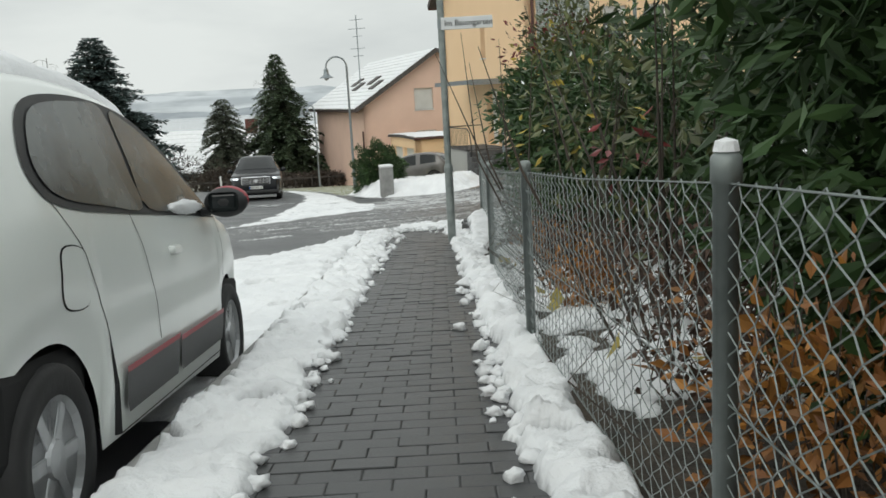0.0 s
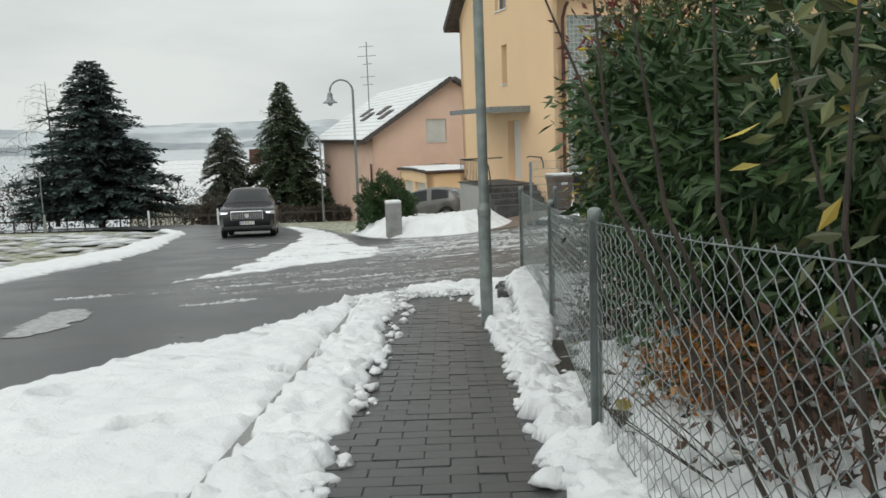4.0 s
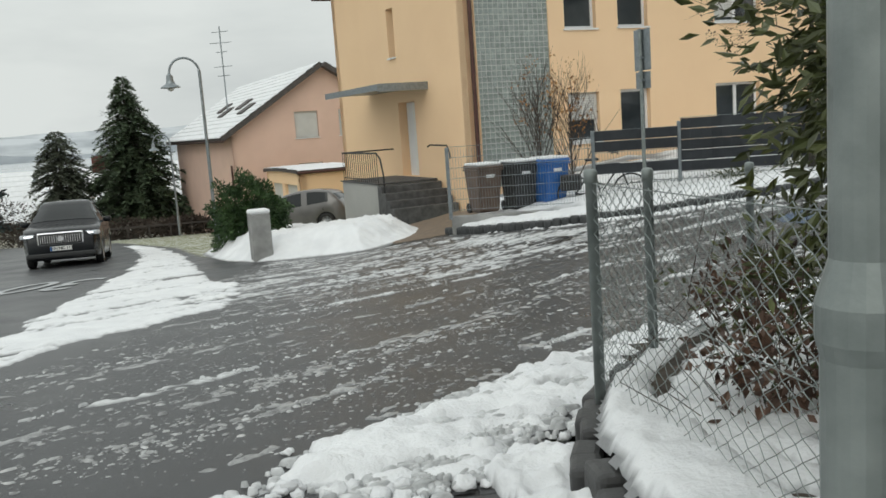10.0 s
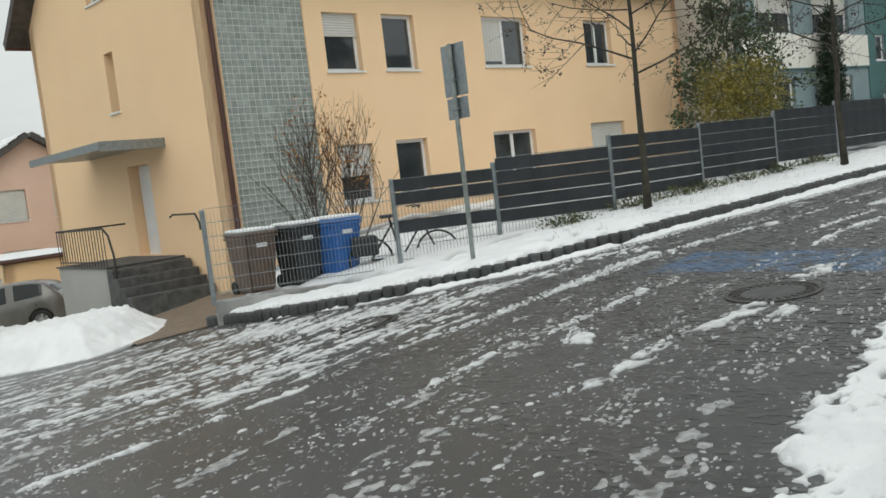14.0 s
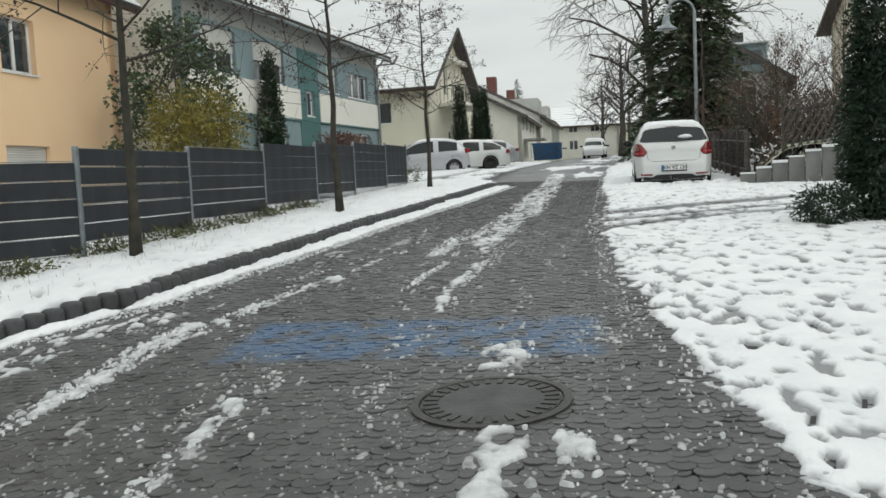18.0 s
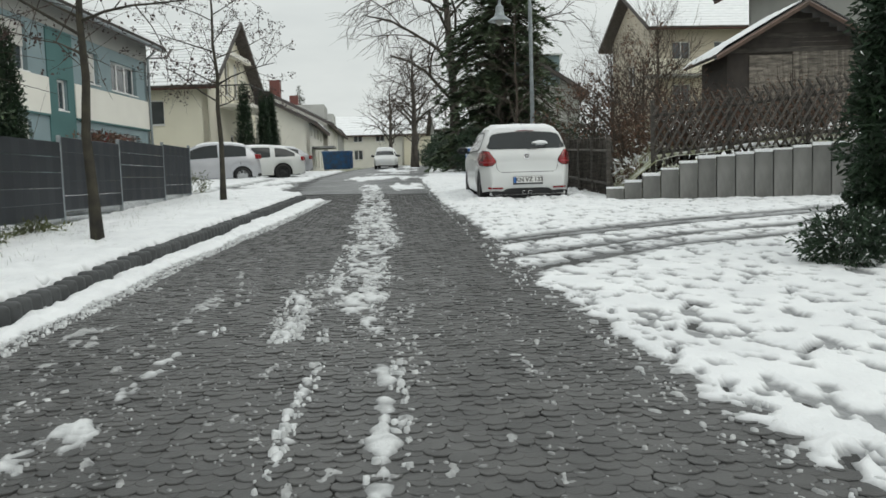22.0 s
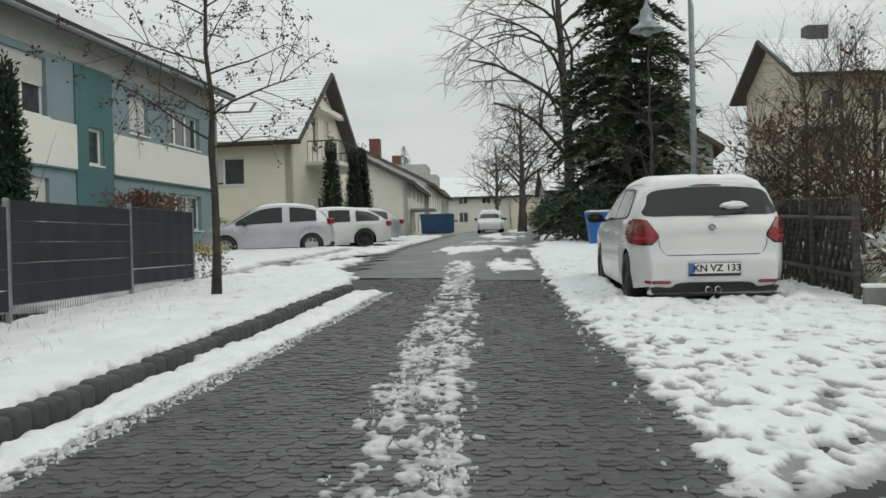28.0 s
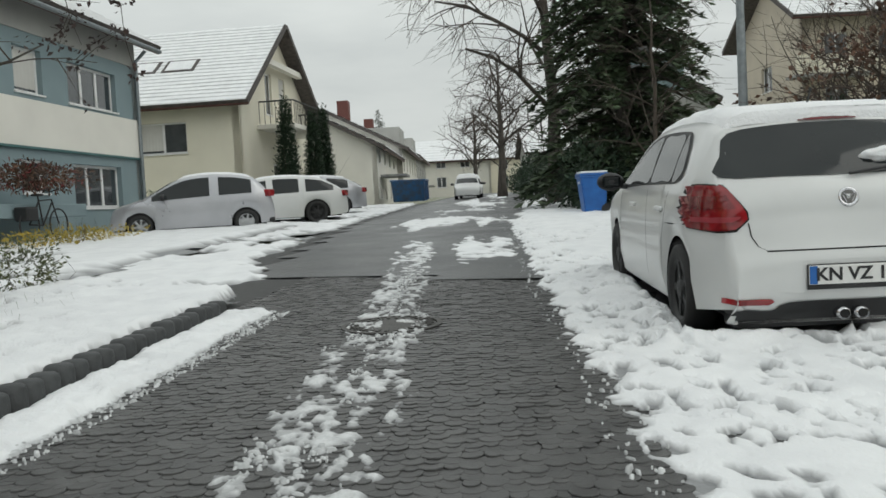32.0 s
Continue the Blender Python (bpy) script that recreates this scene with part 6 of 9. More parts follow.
# white hatchback parked by the lattice fence
POLO = [(-1.90, 0.24), (-1.965, 0.36), (-1.97, 0.54), (-1.935, 0.66), (-1.91, 0.80), (-1.87, 0.98), (-1.64, 1.31), (-1.52, 1.40), (-1.0, 1.452), (-0.2, 1.455), (0.35, 1.37), (1.02, 1.0), (1.2, 0.95), (1.8, 0.80), (1.95, 0.62), (1.98, 0.30)]
cP, halfP, _ = car("parked_hatchback", "white hatchback with snow on its roof parked beside the lattice fence", lay(22.3, 20.6, 0.968, 0.25, up=-0.07),
                   POLO, 1.70, (-1.22, 1.25), 0.305, [(-2, 0.99), (-1.2, 0.97), (1.0, 0.93), (2, 0.80)], M_carw, [], (0.40, 1.0, 0.98), None, 0.06, M_alloy, 5, dark_rim=True, tumble=0.185)
cP.matrix_basis = cP.matrix_basis @ Matrix.Diagonal((1, 1, 0.97, 1))
GLASS_P = closed([(-0.69, 1.045), (-0.35, 1.035), (0.0, 1.03), (0.35, 1.035), (0.69, 1.045), (0.655, 1.17), (0.59, 1.305), (0.30, 1.345), (0.0, 1.352), (-0.30, 1.345), (-0.59, 1.305), (-0.655, 1.17)], 3)
skin(cP, "rear_window", GLASS_P, "rear", 0.006, M_cargl, "dark wet rear window")
skin(cP, "brake_light", [(-0.17, 1.362), (0.17, 1.362), (0.16, 1.385), (-0.16, 1.385)], "rear", 0.010, mat("unlit_red_lens", (0.12, 0.006, 0.01), (0.07, 0.004, 0.006), 8, 0.2, 0, 30), "dark red brake light strip")
for s in (1, -1):
    frame_p = closed([(0.86, 0.955), (0.0, 0.985), (-0.75, 1.0), (-1.24, 1.02), (-1.33, 1.12), (-1.20, 1.30), (-1.0, 1.355), (-0.2, 1.365), (0.25, 1.29), (0.62, 1.09)], 4)
    skin(cP, "window_frame", frame_p, s, 0.004, M_plastic, "black window surround")
    skin(cP, "side_window", closed([(0.78, 0.985), (0.3, 0.995), (-0.26, 1.01), (-0.29, 1.20), (-0.27, 1.335), (-0.1, 1.335), (0.22, 1.265), (0.55, 1.105)], 3), s, 0.008, M_cargl)
    skin(cP, "side_window", closed([(-0.37, 1.015), (-0.75, 1.025), (-1.0, 1.03), (-1.02, 1.18), (-0.99, 1.325), (-0.7, 1.335), (-0.37, 1.335), (-0.36, 1.18)], 3), s, 0.008, M_cargl)
    skin(cP, "side_window", closed([(-1.06, 1.035), (-1.22, 1.045), (-1.28, 1.12), (-1.18, 1.27), (-1.06, 1.315)], 3), s, 0.008, M_cargl)
    lamp_p = [(0.835, 0.985), (0.76, 1.00), (0.685, 0.992), (0.655, 0.965), (0.575, 0.84), (0.568, 0.80), (0.60, 0.765), (0.635, 0.74), (0.72, 0.733), (0.80, 0.74), (0.84, 0.76), (0.845, 0.87)]
    tl = skin(cP, "tail_light", [(s * y, z) for y, z in lamp_p[::s]], "rear", 0.016, M_red, "angular red tail light", 0.03)
    skin(cP, "lamp_band", [(s * y, z) for y, z in [(0.80, 0.782), (0.66, 0.782), (0.615, 0.80), (0.605, 0.815), (0.80, 0.812)][::s]], "rear", 0.022, M_redt, "", 0.03)
    skin(cP, "lamp_band", [(s * y, z) for y, z in [(0.80, 0.935), (0.675, 0.935), (0.655, 0.90), (0.63, 0.86), (0.80, 0.86)][::s]], "rear", 0.022, mat("deep_red_lens", (0.20, 0.006, 0.01), (0.12, 0.004, 0.006), 8, 0.12, 0, 30, coat=0.8), "", 0.03)
    skin(cP, "lamp_socket", [(s * y, z) for y, z in [(0.85, 0.998), (0.76, 1.012), (0.675, 1.003), (0.56, 0.84), (0.555, 0.795), (0.63, 0.726), (0.72, 0.72), (0.855, 0.745)][::s]], "rear", 0.003, M_dark, "", 0.03)
    skin(cP, "reflector", [(s * y, z) for y, z in [(0.70, 0.305), (0.47, 0.298), (0.44, 0.318), (0.46, 0.335), (0.70, 0.338)][::s]], "rear", 0.006, M_red, "slim red bumper reflector")
    for pts_s in ([(0.565, 0.775), (0.555, 0.70), (0.52, 0.64), (0.47, 0.612)],):
        q_s = [(s * y, z) for y, z in pts_s] + [(s * (y - 0.008), z - 0.002) for y, z in pts_s[::-1]]
        skin(cP, "tailgate_seam", q_s if s > 0 else q_s[::-1], "rear", 0.002, M_dark)
    for x0 in (-0.82, 0.18):
        part("door_handle", bx(x0 - 0.10, x0 + 0.10, s * halfP(0) - 0.018, s * halfP(0) + 0.018, 0.815, 0.85, 0.012), M_carw, cP)
    for seam_x in ([(-0.32, 0.96), (-0.33, 0.6), (-0.31, 0.30)], [(-1.04, 0.96), (-0.98, 0.78), (-0.87, 0.62), (-0.84, 0.30)], [(0.80, 0.92), (0.84, 0.6), (0.80, 0.30)]):
        skin(cP, "door_gap", [(x, z) for x, z in seam_x] + [(x + 0.007, z) for x, z in seam_x[::-1]], s, 0.0015, M_dark)
    part("side_skirt", bx(-0.85, 0.88, s * 0.77 - 0.03, s * 0.77 + 0.03, 0.19, 0.27, 0.025), M_carw, cP)
skin(cP, "tailgate_seam", [(-0.47, 0.604), (0.47, 0.604), (0.47, 0.613), (-0.47, 0.613)], "rear", 0.002, M_dark)
skin(cP, "plate_recess", closed([(-0.44, 0.375), (0.0, 0.37), (0.44, 0.375), (0.37, 0.50), (0.30, 0.545), (0.0, 0.55), (-0.30, 0.545), (-0.37, 0.50)], 3), "rear", 0.0025, M_carw)
skin(cP, "rear_diffuser", closed([(-0.72, 0.255), (-0.60, 0.275), (-0.45, 0.262), (-0.36, 0.31), (0.0, 0.315), (0.36, 0.31), (0.45, 0.262), (0.60, 0.275), (0.72, 0.255), (0.70, 0.21), (0.0, 0.20), (-0.70, 0.21)], 3), "rear", 0.007, M_plastic, "black lower bumper")
part("lower_apron", bx(-1.90, -1.70, -0.66, 0.66, 0.15, 0.25, 0.03), M_plastic, cP)
plate(cP, "KN VZ 133", Matrix.Translation((-1.992, 0.0, 0.465)) @ REAR)
for y_e in (0.065, -0.035):
    part("exhaust", tube([(-1.985, y_e, 0.235), (-1.88, y_e, 0.235)], 0.036, 14), M_chrome, cP, "round chrome exhaust tip", True)
    part("exhaust_bore", tube([(-1.988, y_e, 0.235), (-1.95, y_e, 0.235)], 0.027, 14), M_dark, cP)
bd = part("badge", lathe([(0.040, 0.004), (0.043, 0.012), (0.052, 0.013), (0.057, 0.008), (0.058, 0.0)], 28, "y"), M_chrome, cP, "round chrome badge", True)
bd.matrix_basis = Matrix.Translation((-1.893, 0, 0.90)) @ Matrix.Rotation(radians(90), 4, "Z") @ Matrix.Rotation(radians(12), 4, "X")
part("badge_disc", lathe([(0.001, 0.006), (0.041, 0.006), (0.042, 0.0)], 24, "y"), M_carg, bd)
for p_b in ([(-0.030, 0, 0.026), (0, 0, -0.004), (0.030, 0, 0.026)], [(-0.033, 0, 0.010), (-0.014, 0, -0.032), (0, 0, -0.008), (0.014, 0, -0.032), (0.033, 0, 0.010)]):
    o_b = part("badge_bar", tube([(x, 0.009, z) for x, y, z in p_b], 0.0038, 5), M_chrome, bd)
part("wiper", tube([(-1.868, -0.02, 1.035), (-1.85, -0.30, 1.07), (-1.84, -0.36, 1.075)], 0.010, 6), M_plastic, cP)
bm = bmesh.new()
bmesh.ops.create_icosphere(bm, subdivisions=4, radius=1)
for v in bm.verts:
    v.co *= 1 + 0.22 * noise.noise(v.co * 1.7) + 0.08 * noise.noise(v.co * 5)
    v.co = Matrix.LocRotScale((-1.785, -0.26, 1.135), Euler((0, radians(-36), 0)), (0.04, 0.135, 0.05)) @ v.co
part("snow_lump", bm, M_snow, cP, "lump of snow on the rear window", True)
part("aerial", tube([(-1.28, 0, 1.46), (-1.37, 0, 1.58)], 0.006, 5), M_plastic, cP)

# greenish white city car beside the pavement
M_mist = mat("misted_car_glass", (0.13, 0.145, 0.145), (0.035, 0.042, 0.042), 2.6, 0.25, 0.05, 40, spec=0.4, rvar=0.15, lo=0.42, hi=0.62)
M_mould = mat("grey_moulding", (0.075, 0.077, 0.078), (0.055, 0.056, 0.057), 12, 0.5, 0.1, 120)
cT, halfT, _ = car("parked_city_car", "greenish-white city car with snow on its roof parked at the kerb", lay(-1.87, 2.98, 0.0, 1.0, lambda x, y: float(road_z(x, y))),
                   [(-1.74, 0.25), (-1.80, 0.45), (-1.80, 0.62), (-1.76, 0.90), (-1.66, 1.15), (-1.48, 1.40), (-1.25, 1.50), (-0.75, 1.555), (-0.2, 1.555), (0.22, 1.49), (0.60, 1.32), (1.06, 1.04), (1.25, 0.98), (1.6, 0.86), (1.75, 0.68), (1.79, 0.30)],
                   1.65, (-1.245, 1.245), 0.295, [(-1.8, 1.05), (-1.0, 1.04), (1.0, 0.97), (1.8, 0.86)], M_cargw, [], (0.34, 1.05, 1.0), (-1.70, -1.45, 1.12), 0.075, M_alloy, 6, tumble=0.15, cap=M_redt)
cT.matrix_basis = pose(-1.93, 3.50, -0.325) @ Matrix.Rotation(math.pi / 2 + 0.031, 4, "Z") @ Matrix.Rotation(0.118, 4, "Y") @ Matrix.Scale(0.96, 4)
for s in (1, -1):
    skin(cT, "window_frame", closed([(1.00, 0.985), (0.5, 1.0), (-0.3, 1.02), (-1.02, 1.05), (-1.22, 1.12), (-1.22, 1.26), (-1.03, 1.41), (-0.55, 1.475), (-0.05, 1.465), (0.30, 1.385), (0.62, 1.235), (0.90, 1.06)], 5), s, 0.004, M_plastic, "black window surround")
    skin(cT, "side_window", closed([(0.86, 1.02), (0.4, 1.025), (-0.18, 1.045), (-0.22, 1.22), (-0.20, 1.44), (-0.02, 1.43), (0.27, 1.35), (0.58, 1.205)], 4), s, 0.009, M_mist, "misted wet side window reflecting the sky")
    skin(cT, "side_window", closed([(-0.26, 1.045), (-0.65, 1.055), (-1.02, 1.08), (-1.16, 1.14), (-1.16, 1.25), (-1.0, 1.385), (-0.58, 1.45), (-0.28, 1.45), (-0.27, 1.22)], 4), s, 0.009, M_mist)
    for x0, x1 in ((-0.72, -0.01), (0.01, 0.86)):
        lo_, hi_ = (0.30, 0.47) if x0 < -0.1 else (0.315, 0.47)
        mo = skin(cT, "side_moulding", [(x0 + 0.05, lo_), (x1 - 0.01, lo_ + 0.012), (x1, 0.47), (x0, 0.455), (x0 + 0.01, lo_ + 0.05)], s, 0.016, M_mould, "grey side moulding with a red edge")
        skin(cT, "red_edge", [(x0, 0.452), (x1, 0.467), (x1, 0.49), (x0, 0.475)], s, 0.019, M_redt, "red edge of the side moulding")
    skin(cT, "handle_recess", closed([(-0.02, 0.79), (0.13, 0.79), (0.14, 0.86), (-0.03, 0.86)], 4), s, 0.002, M_cargw)
    part("door_handle", bx(-0.01, 0.13, s * (halfT(0)) - 0.02, s * (halfT(0)) + 0.026, 0.835, 0.875, 0.016), M_cargw, cT)
    for pts_g in ([(-0.44, 1.03), (-0.36, 0.90), (-0.28, 0.70), (-0.24, 0.50)], [(0.97, 0.98), (1.0, 0.85), (0.97, 0.60), (0.90, 0.36)], [(-1.15, 1.08), (-0.98, 0.90), (-0.84, 0.62), (-0.78, 0.24), (-0.70, 0.225)], [(-0.70, 0.225), (0.88, 0.25)]):
        flat_ = abs(pts_g[0][1] - pts_g[-1][1]) < 0.05
        skin(cT, "door_gap", [(x, z) for x, z in pts_g] + [(x + (0 if flat_ else 0.006), z + (0.006 if flat_ else 0)) for x, z in pts_g[::-1]], s, 0.0015, M_dark)
    ring_f = closed([(-1.17, 0.74), (-1.0, 0.73), (-0.97, 0.82), (-1.0, 0.92), (-1.17, 0.93), (-1.20, 0.83)], 4)
    skin(cT, "filler_flap", ring_f, s, 0.001, M_dark)
    skin(cT, "filler_flap", [(-1.085 + (x + 1.085) * 0.95, 0.83 + (z - 0.83) * 0.95) for x, z in ring_f], s, 0.004, M_cargw)
    bm = bmesh.new()
    bmesh.ops.create_icosphere(bm, subdivisions=3, radius=1)
    for v in bm.verts:
        v.co *= 1 + 0.3 * noise.noise(v.co * 2.1)
        v.co = Matrix.LocRotScale((0.42, s * (halfT(0.42) - 0.03), 1.045), None, (0.30, 0.02, 0.035)) @ v.co
    part("sill_snow", bm, M_snow, cT, "snow lying along the window sill", True)
    skin(cT, "pillar_snow", [(0.46, 1.39), (0.60, 1.345), (0.82, 1.19), (1.02, 1.05), (1.06, 1.02), (1.0, 1.03), (0.80, 1.165), (0.58, 1.30)], s, 0.022, M_snow, "snow on the windscreen pillar")

# black estate car on the main street
cV, halfV, _ = car("passing_car", "black large estate car with lit white headlights on the wet street", lay(-7.0, 33.4, 0.17, -1.0, lambda x, y: float(road_z(x, y))) @ Matrix.Scale(0.93, 4),
                   [(-2.42, 0.35), (-2.46, 0.6), (-2.44, 0.95), (-2.30, 1.25), (-2.1, 1.6), (-1.9, 1.71), (-1.0, 1.78), (0.0, 1.77), (0.5, 1.66), (1.15, 1.20), (1.35, 1.12), (2.1, 1.02), (2.38, 0.88), (2.46, 0.6), (2.44, 0.3)],
                   1.95, (-1.48, 1.50), 0.375, [(-2.5, 1.16), (-1, 1.14), (1.2, 1.06), (2.5, 0.98)], M_carb, [(-1.95, -1.1), (-1.0, 0.0), (0.08, 0.9)], (0.58, 1.12, 1.18), (-2.36, -2.05, 1.2), 0.0, M_alloy, 5, cladding=M_carb, tumble=0.27)
part("grille_frame", bx(2.40, 2.468, -0.56, 0.56, 0.58, 0.92, 0.04), M_chrome, cV)
gr = part("grille", bx(2.40, 2.475, -0.53, 0.53, 0.605, 0.895, 0.03), M_plastic, cV, "black slatted grille with a chrome frame")
for k in range(18):
    part("slat", bx(2.47, 2.485, -0.48 + 0.055 * k, -0.465 + 0.055 * k, 0.64, 0.84), M_chrome, gr)
for s in (1, -1):
    hl = part("headlight", bx(-0.08, 0.08, -0.22, 0.22, -0.055, 0.055, 0.025), M_lens, cV, "lit white headlight")
    hl.matrix_basis = Matrix.Translation((2.33, s * 0.74, 0.84)) @ Matrix.Rotation(-s * radians(24), 4, "Z")
    part("daytime_lamp", bx(0.07, 0.086, -0.16, 0.10, -0.012, 0.02, 0.004), mat("lit_lamp", (0.95, 0.96, 1.0), (0.9, 0.92, 1.0), 3, 0.3, 0, 10, emit=2.5), hl)
    part("roof_rail", tube([(-1.8, s * 0.66, 1.74), (-0.8, s * 0.68, 1.82), (0.2, s * 0.66, 1.79)], 0.018, 6), M_chrome, cV)
plate(cV, "KN NG 111", Matrix.Translation((2.485, 0, 0.5)) @ Matrix.Rotation(radians(90), 4, "Z"))
eb = part("badge", lathe([(0.04, 0.0), (0.07, 0.0), (0.07, 0.015), (0.04, 0.015)], 24, "y"), M_chrome, cV)
eb.matrix_basis = Matrix.Translation((2.49, 0, 0.75)) @ Matrix.Rotation(radians(-90), 4, "Z")
part("lower_bumper", bx(2.2, 2.47, -0.85, 0.85, 0.26, 0.40, 0.04), M_plastic, cV)

# cars in the forecourt
HATCH = [(-1.84, 0.28), (-1.90, 0.5), (-1.88, 0.75), (-1.78, 1.0), (-1.50, 1.30), (-1.30, 1.40), (-0.8, 1.48), (-0.1, 1.48), (0.4, 1.36), (1.1, 0.98), (1.3, 0.92), (1.75, 0.78), (1.88, 0.6), (1.9, 0.3)]
ESTATE = [(-2.30, 0.3), (-2.36, 0.55), (-2.33, 0.85), (-2.2, 1.0), (-1.72, 1.28), (-1.45, 1.37), (-0.7, 1.44), (0.0, 1.42), (0.55, 1.28), (1.15, 0.95), (1.4, 0.90), (2.15, 0.75), (2.33, 0.55), (2.36, 0.3)]
c1, h1, _ = car("parked_hatchback", "silver-grey small hatchback parked on the snowy forecourt", lay(33.75, 32.95, -0.5, 0.87, up=-0.08), HATCH, 1.67, (-1.22, 1.23), 0.29, [(-1.9, 0.98), (1.9, 0.84)], M_cars, [(-1.40, -0.55), (-0.48, 0.95)], (0.45, 1.05, 0.97), (-1.80, -1.55, 1.0), 0.03)
c2, h2, _ = car("parked_estate_car", "white estate car with dark wheels parked on the snowy forecourt", lay(38.1, 33.4, -0.55, 0.84, up=-0.08), ESTATE, 1.84, (-1.42, 1.40), 0.33, [(-2.3, 0.96), (2.3, 0.82)], M_carw, [(-1.95, -1.1), (-1.02, -0.1), (-0.02, 0.95)], (0.58, 1.1, 0.95), (-2.18, -1.8, 1.02), 0.03, dark_rim=True)
c3, h3, _ = car("parked_estate_car", "silver saloon with light snow on the snowy forecourt", lay(43.8, 35.1, -0.55, 0.84), ESTATE, 1.84, (-1.42, 1.40), 0.32, [(-2.3, 0.96), (2.3, 0.82)], M_cars, [(-1.7, -0.85), (-0.78, 0.1), (0.18, 0.95)], (0.58, 1.1, 0.95), (-2.18, -1.8, 1.02), 0.03)
for c_, x_, z_, w_ in ((c1, -1.80, 0.95, 0.72), (c2, -2.27, 0.86, 0.78), (c3, -2.27, 0.86, 0.78)):
    for s in (1, -1):
        lm = part("tail_light", bx(-0.08, 0.16, -0.12, 0.12, -0.09, 0.09, 0.03), M_red, c_)
        lm.matrix_basis = Matrix.Translation((x_, s * w_ * 0.92, z_)) @ Matrix.Rotation(-s * radians(35), 4, "Z")
    plate(c_, "", Matrix.Translation((x_ - 0.085, 0, 0.62)) @ REAR)
    part("bumper", bx(x_ - 0.10, x_ + 0.05, -0.7, 0.7, 0.25, 0.36, 0.03), M_plastic, c_)
for k, (x, y, hx, hy) in enumerate(((68.5, 35.5, -0.96, -0.26), (73.5, 36.6, -0.96, -0.26))):
    car("parked_hatchback", "car under thick snow far up the street", lay(x, y, hx, hy), HATCH, 1.67, (-1.22, 1.23), 0.29, [(-1.9, 0.98), (1.9, 0.84)], M_carw, [(-1.40, -0.55), (-0.48, 0.95)], (0.45, 1.05, 0.97), (-1.80, -1.55, 1.0), 0.12)
car("parked_hatchback", "dark grey car parked behind the hedge ball", lay(-1.1, 40.8, -0.9, 0.3), HATCH, 1.67, (-1.22, 1.23), 0.29, [(-1.9, 0.98), (1.9, 0.84)], M_carg, [(-1.40, -0.55), (-0.48, 0.95)], (0.45, 1.05, 0.97), (-1.80, -1.55, 1.0), 0.0)


# ---- plants ----
def leaves(name, blobs, n, size, material, seed=1, wide=0.34, droop=0.3, hollow=0.55, up=0.2, squash=1.0):
    """Loose folded leaves filling ellipsoids, thicker towards their outsides. blobs: (centre, radii, share)."""
    r = np.random.RandomState(seed)
    tot = sum(b[2] for b in blobs)
    quads = []
    for c, rad, share in blobs:
        k = max(1, int(n * share / tot))
        d = r.normal(size=(k, 3))
        d /= np.linalg.norm(d, axis=1)[:, None]
        rr = hollow + (1 - hollow) * r.rand(k) ** 0.6
        wob = 1 + 0.25 * np.sin(d[:, 0] * 5 + seed) * np.sin(d[:, 1] * 6 + 1) + 0.18 * np.sin(d[:, 2] * 9 + d[:, 0] * 7)
        p = np.array(c) + d * (rr * wob)[:, None] * np.array(rad)
        ax = d + r.normal(size=(k, 3)) * 0.7 + np.array([0, 0, up - droop])
        ax /= np.linalg.norm(ax, axis=1)[:, None]
        sd = np.cross(ax, r.normal(size=(k, 3)))
        sd /= np.linalg.norm(sd, axis=1)[:, None]
        nn = np.cross(ax, sd)
        L = size * (0.6 + 0.8 * r.rand(k))[:, None]
        w = L * wide
        a, tip = p, p + ax * L
        l_, r_ = p + ax * L * 0.5 + sd * w * 0.5 + nn * w * 0.18, p + ax * L * 0.5 - sd * w * 0.5 + nn * w * 0.18
        quads.append(np.stack([a, r_, tip, l_], 1))
    return soup(name, np.concatenate(quads), material)


def grow(rs, pts_out, p, d, length, radius, level, spread, sag=0.0, kids=(3, 5), seg=4, thin=0.62, lift=0.0):
    """Branches as a list of (points, radii), split level by level."""
    pts, rad = [p.copy()], [radius]
    q, dd = p.copy(), d.copy()
    for i in range(seg):
        dd = (dd + Vector((rs.gauss(0, 0.12), rs.gauss(0, 0.12), rs.gauss(0, 0.08) - sag * (i + 1) / seg + lift))).normalized()
        q = q + dd * (length / seg)
        pts.append(q.copy())
        rad.append(radius * (1 - 0.6 * (i + 1) / seg))
    pts_out.append((level, pts, rad))
    if level > 0:
        for k in range(rs.randint(*kids)):
            t = rs.uniform(0.3, 1.0)
            i = min(seg - 1, int(t * seg))
            base = pts[i].lerp(pts[i + 1], t * seg - i)
            side = Vector((rs.gauss(0, 1), rs.gauss(0, 1), rs.gauss(0, 0.5)))
            side = (side - dd * side.dot(dd)).normalized()
            nd = (dd * (1 - spread) + side * spread).normalized()
            grow(rs, pts_out, base, nd, length * rs.uniform(thin - 0.12, thin + 0.08), max(0.0022, radius * 0.5), level - 1, spread, sag, kids, max(2, seg - 1), thin, lift)


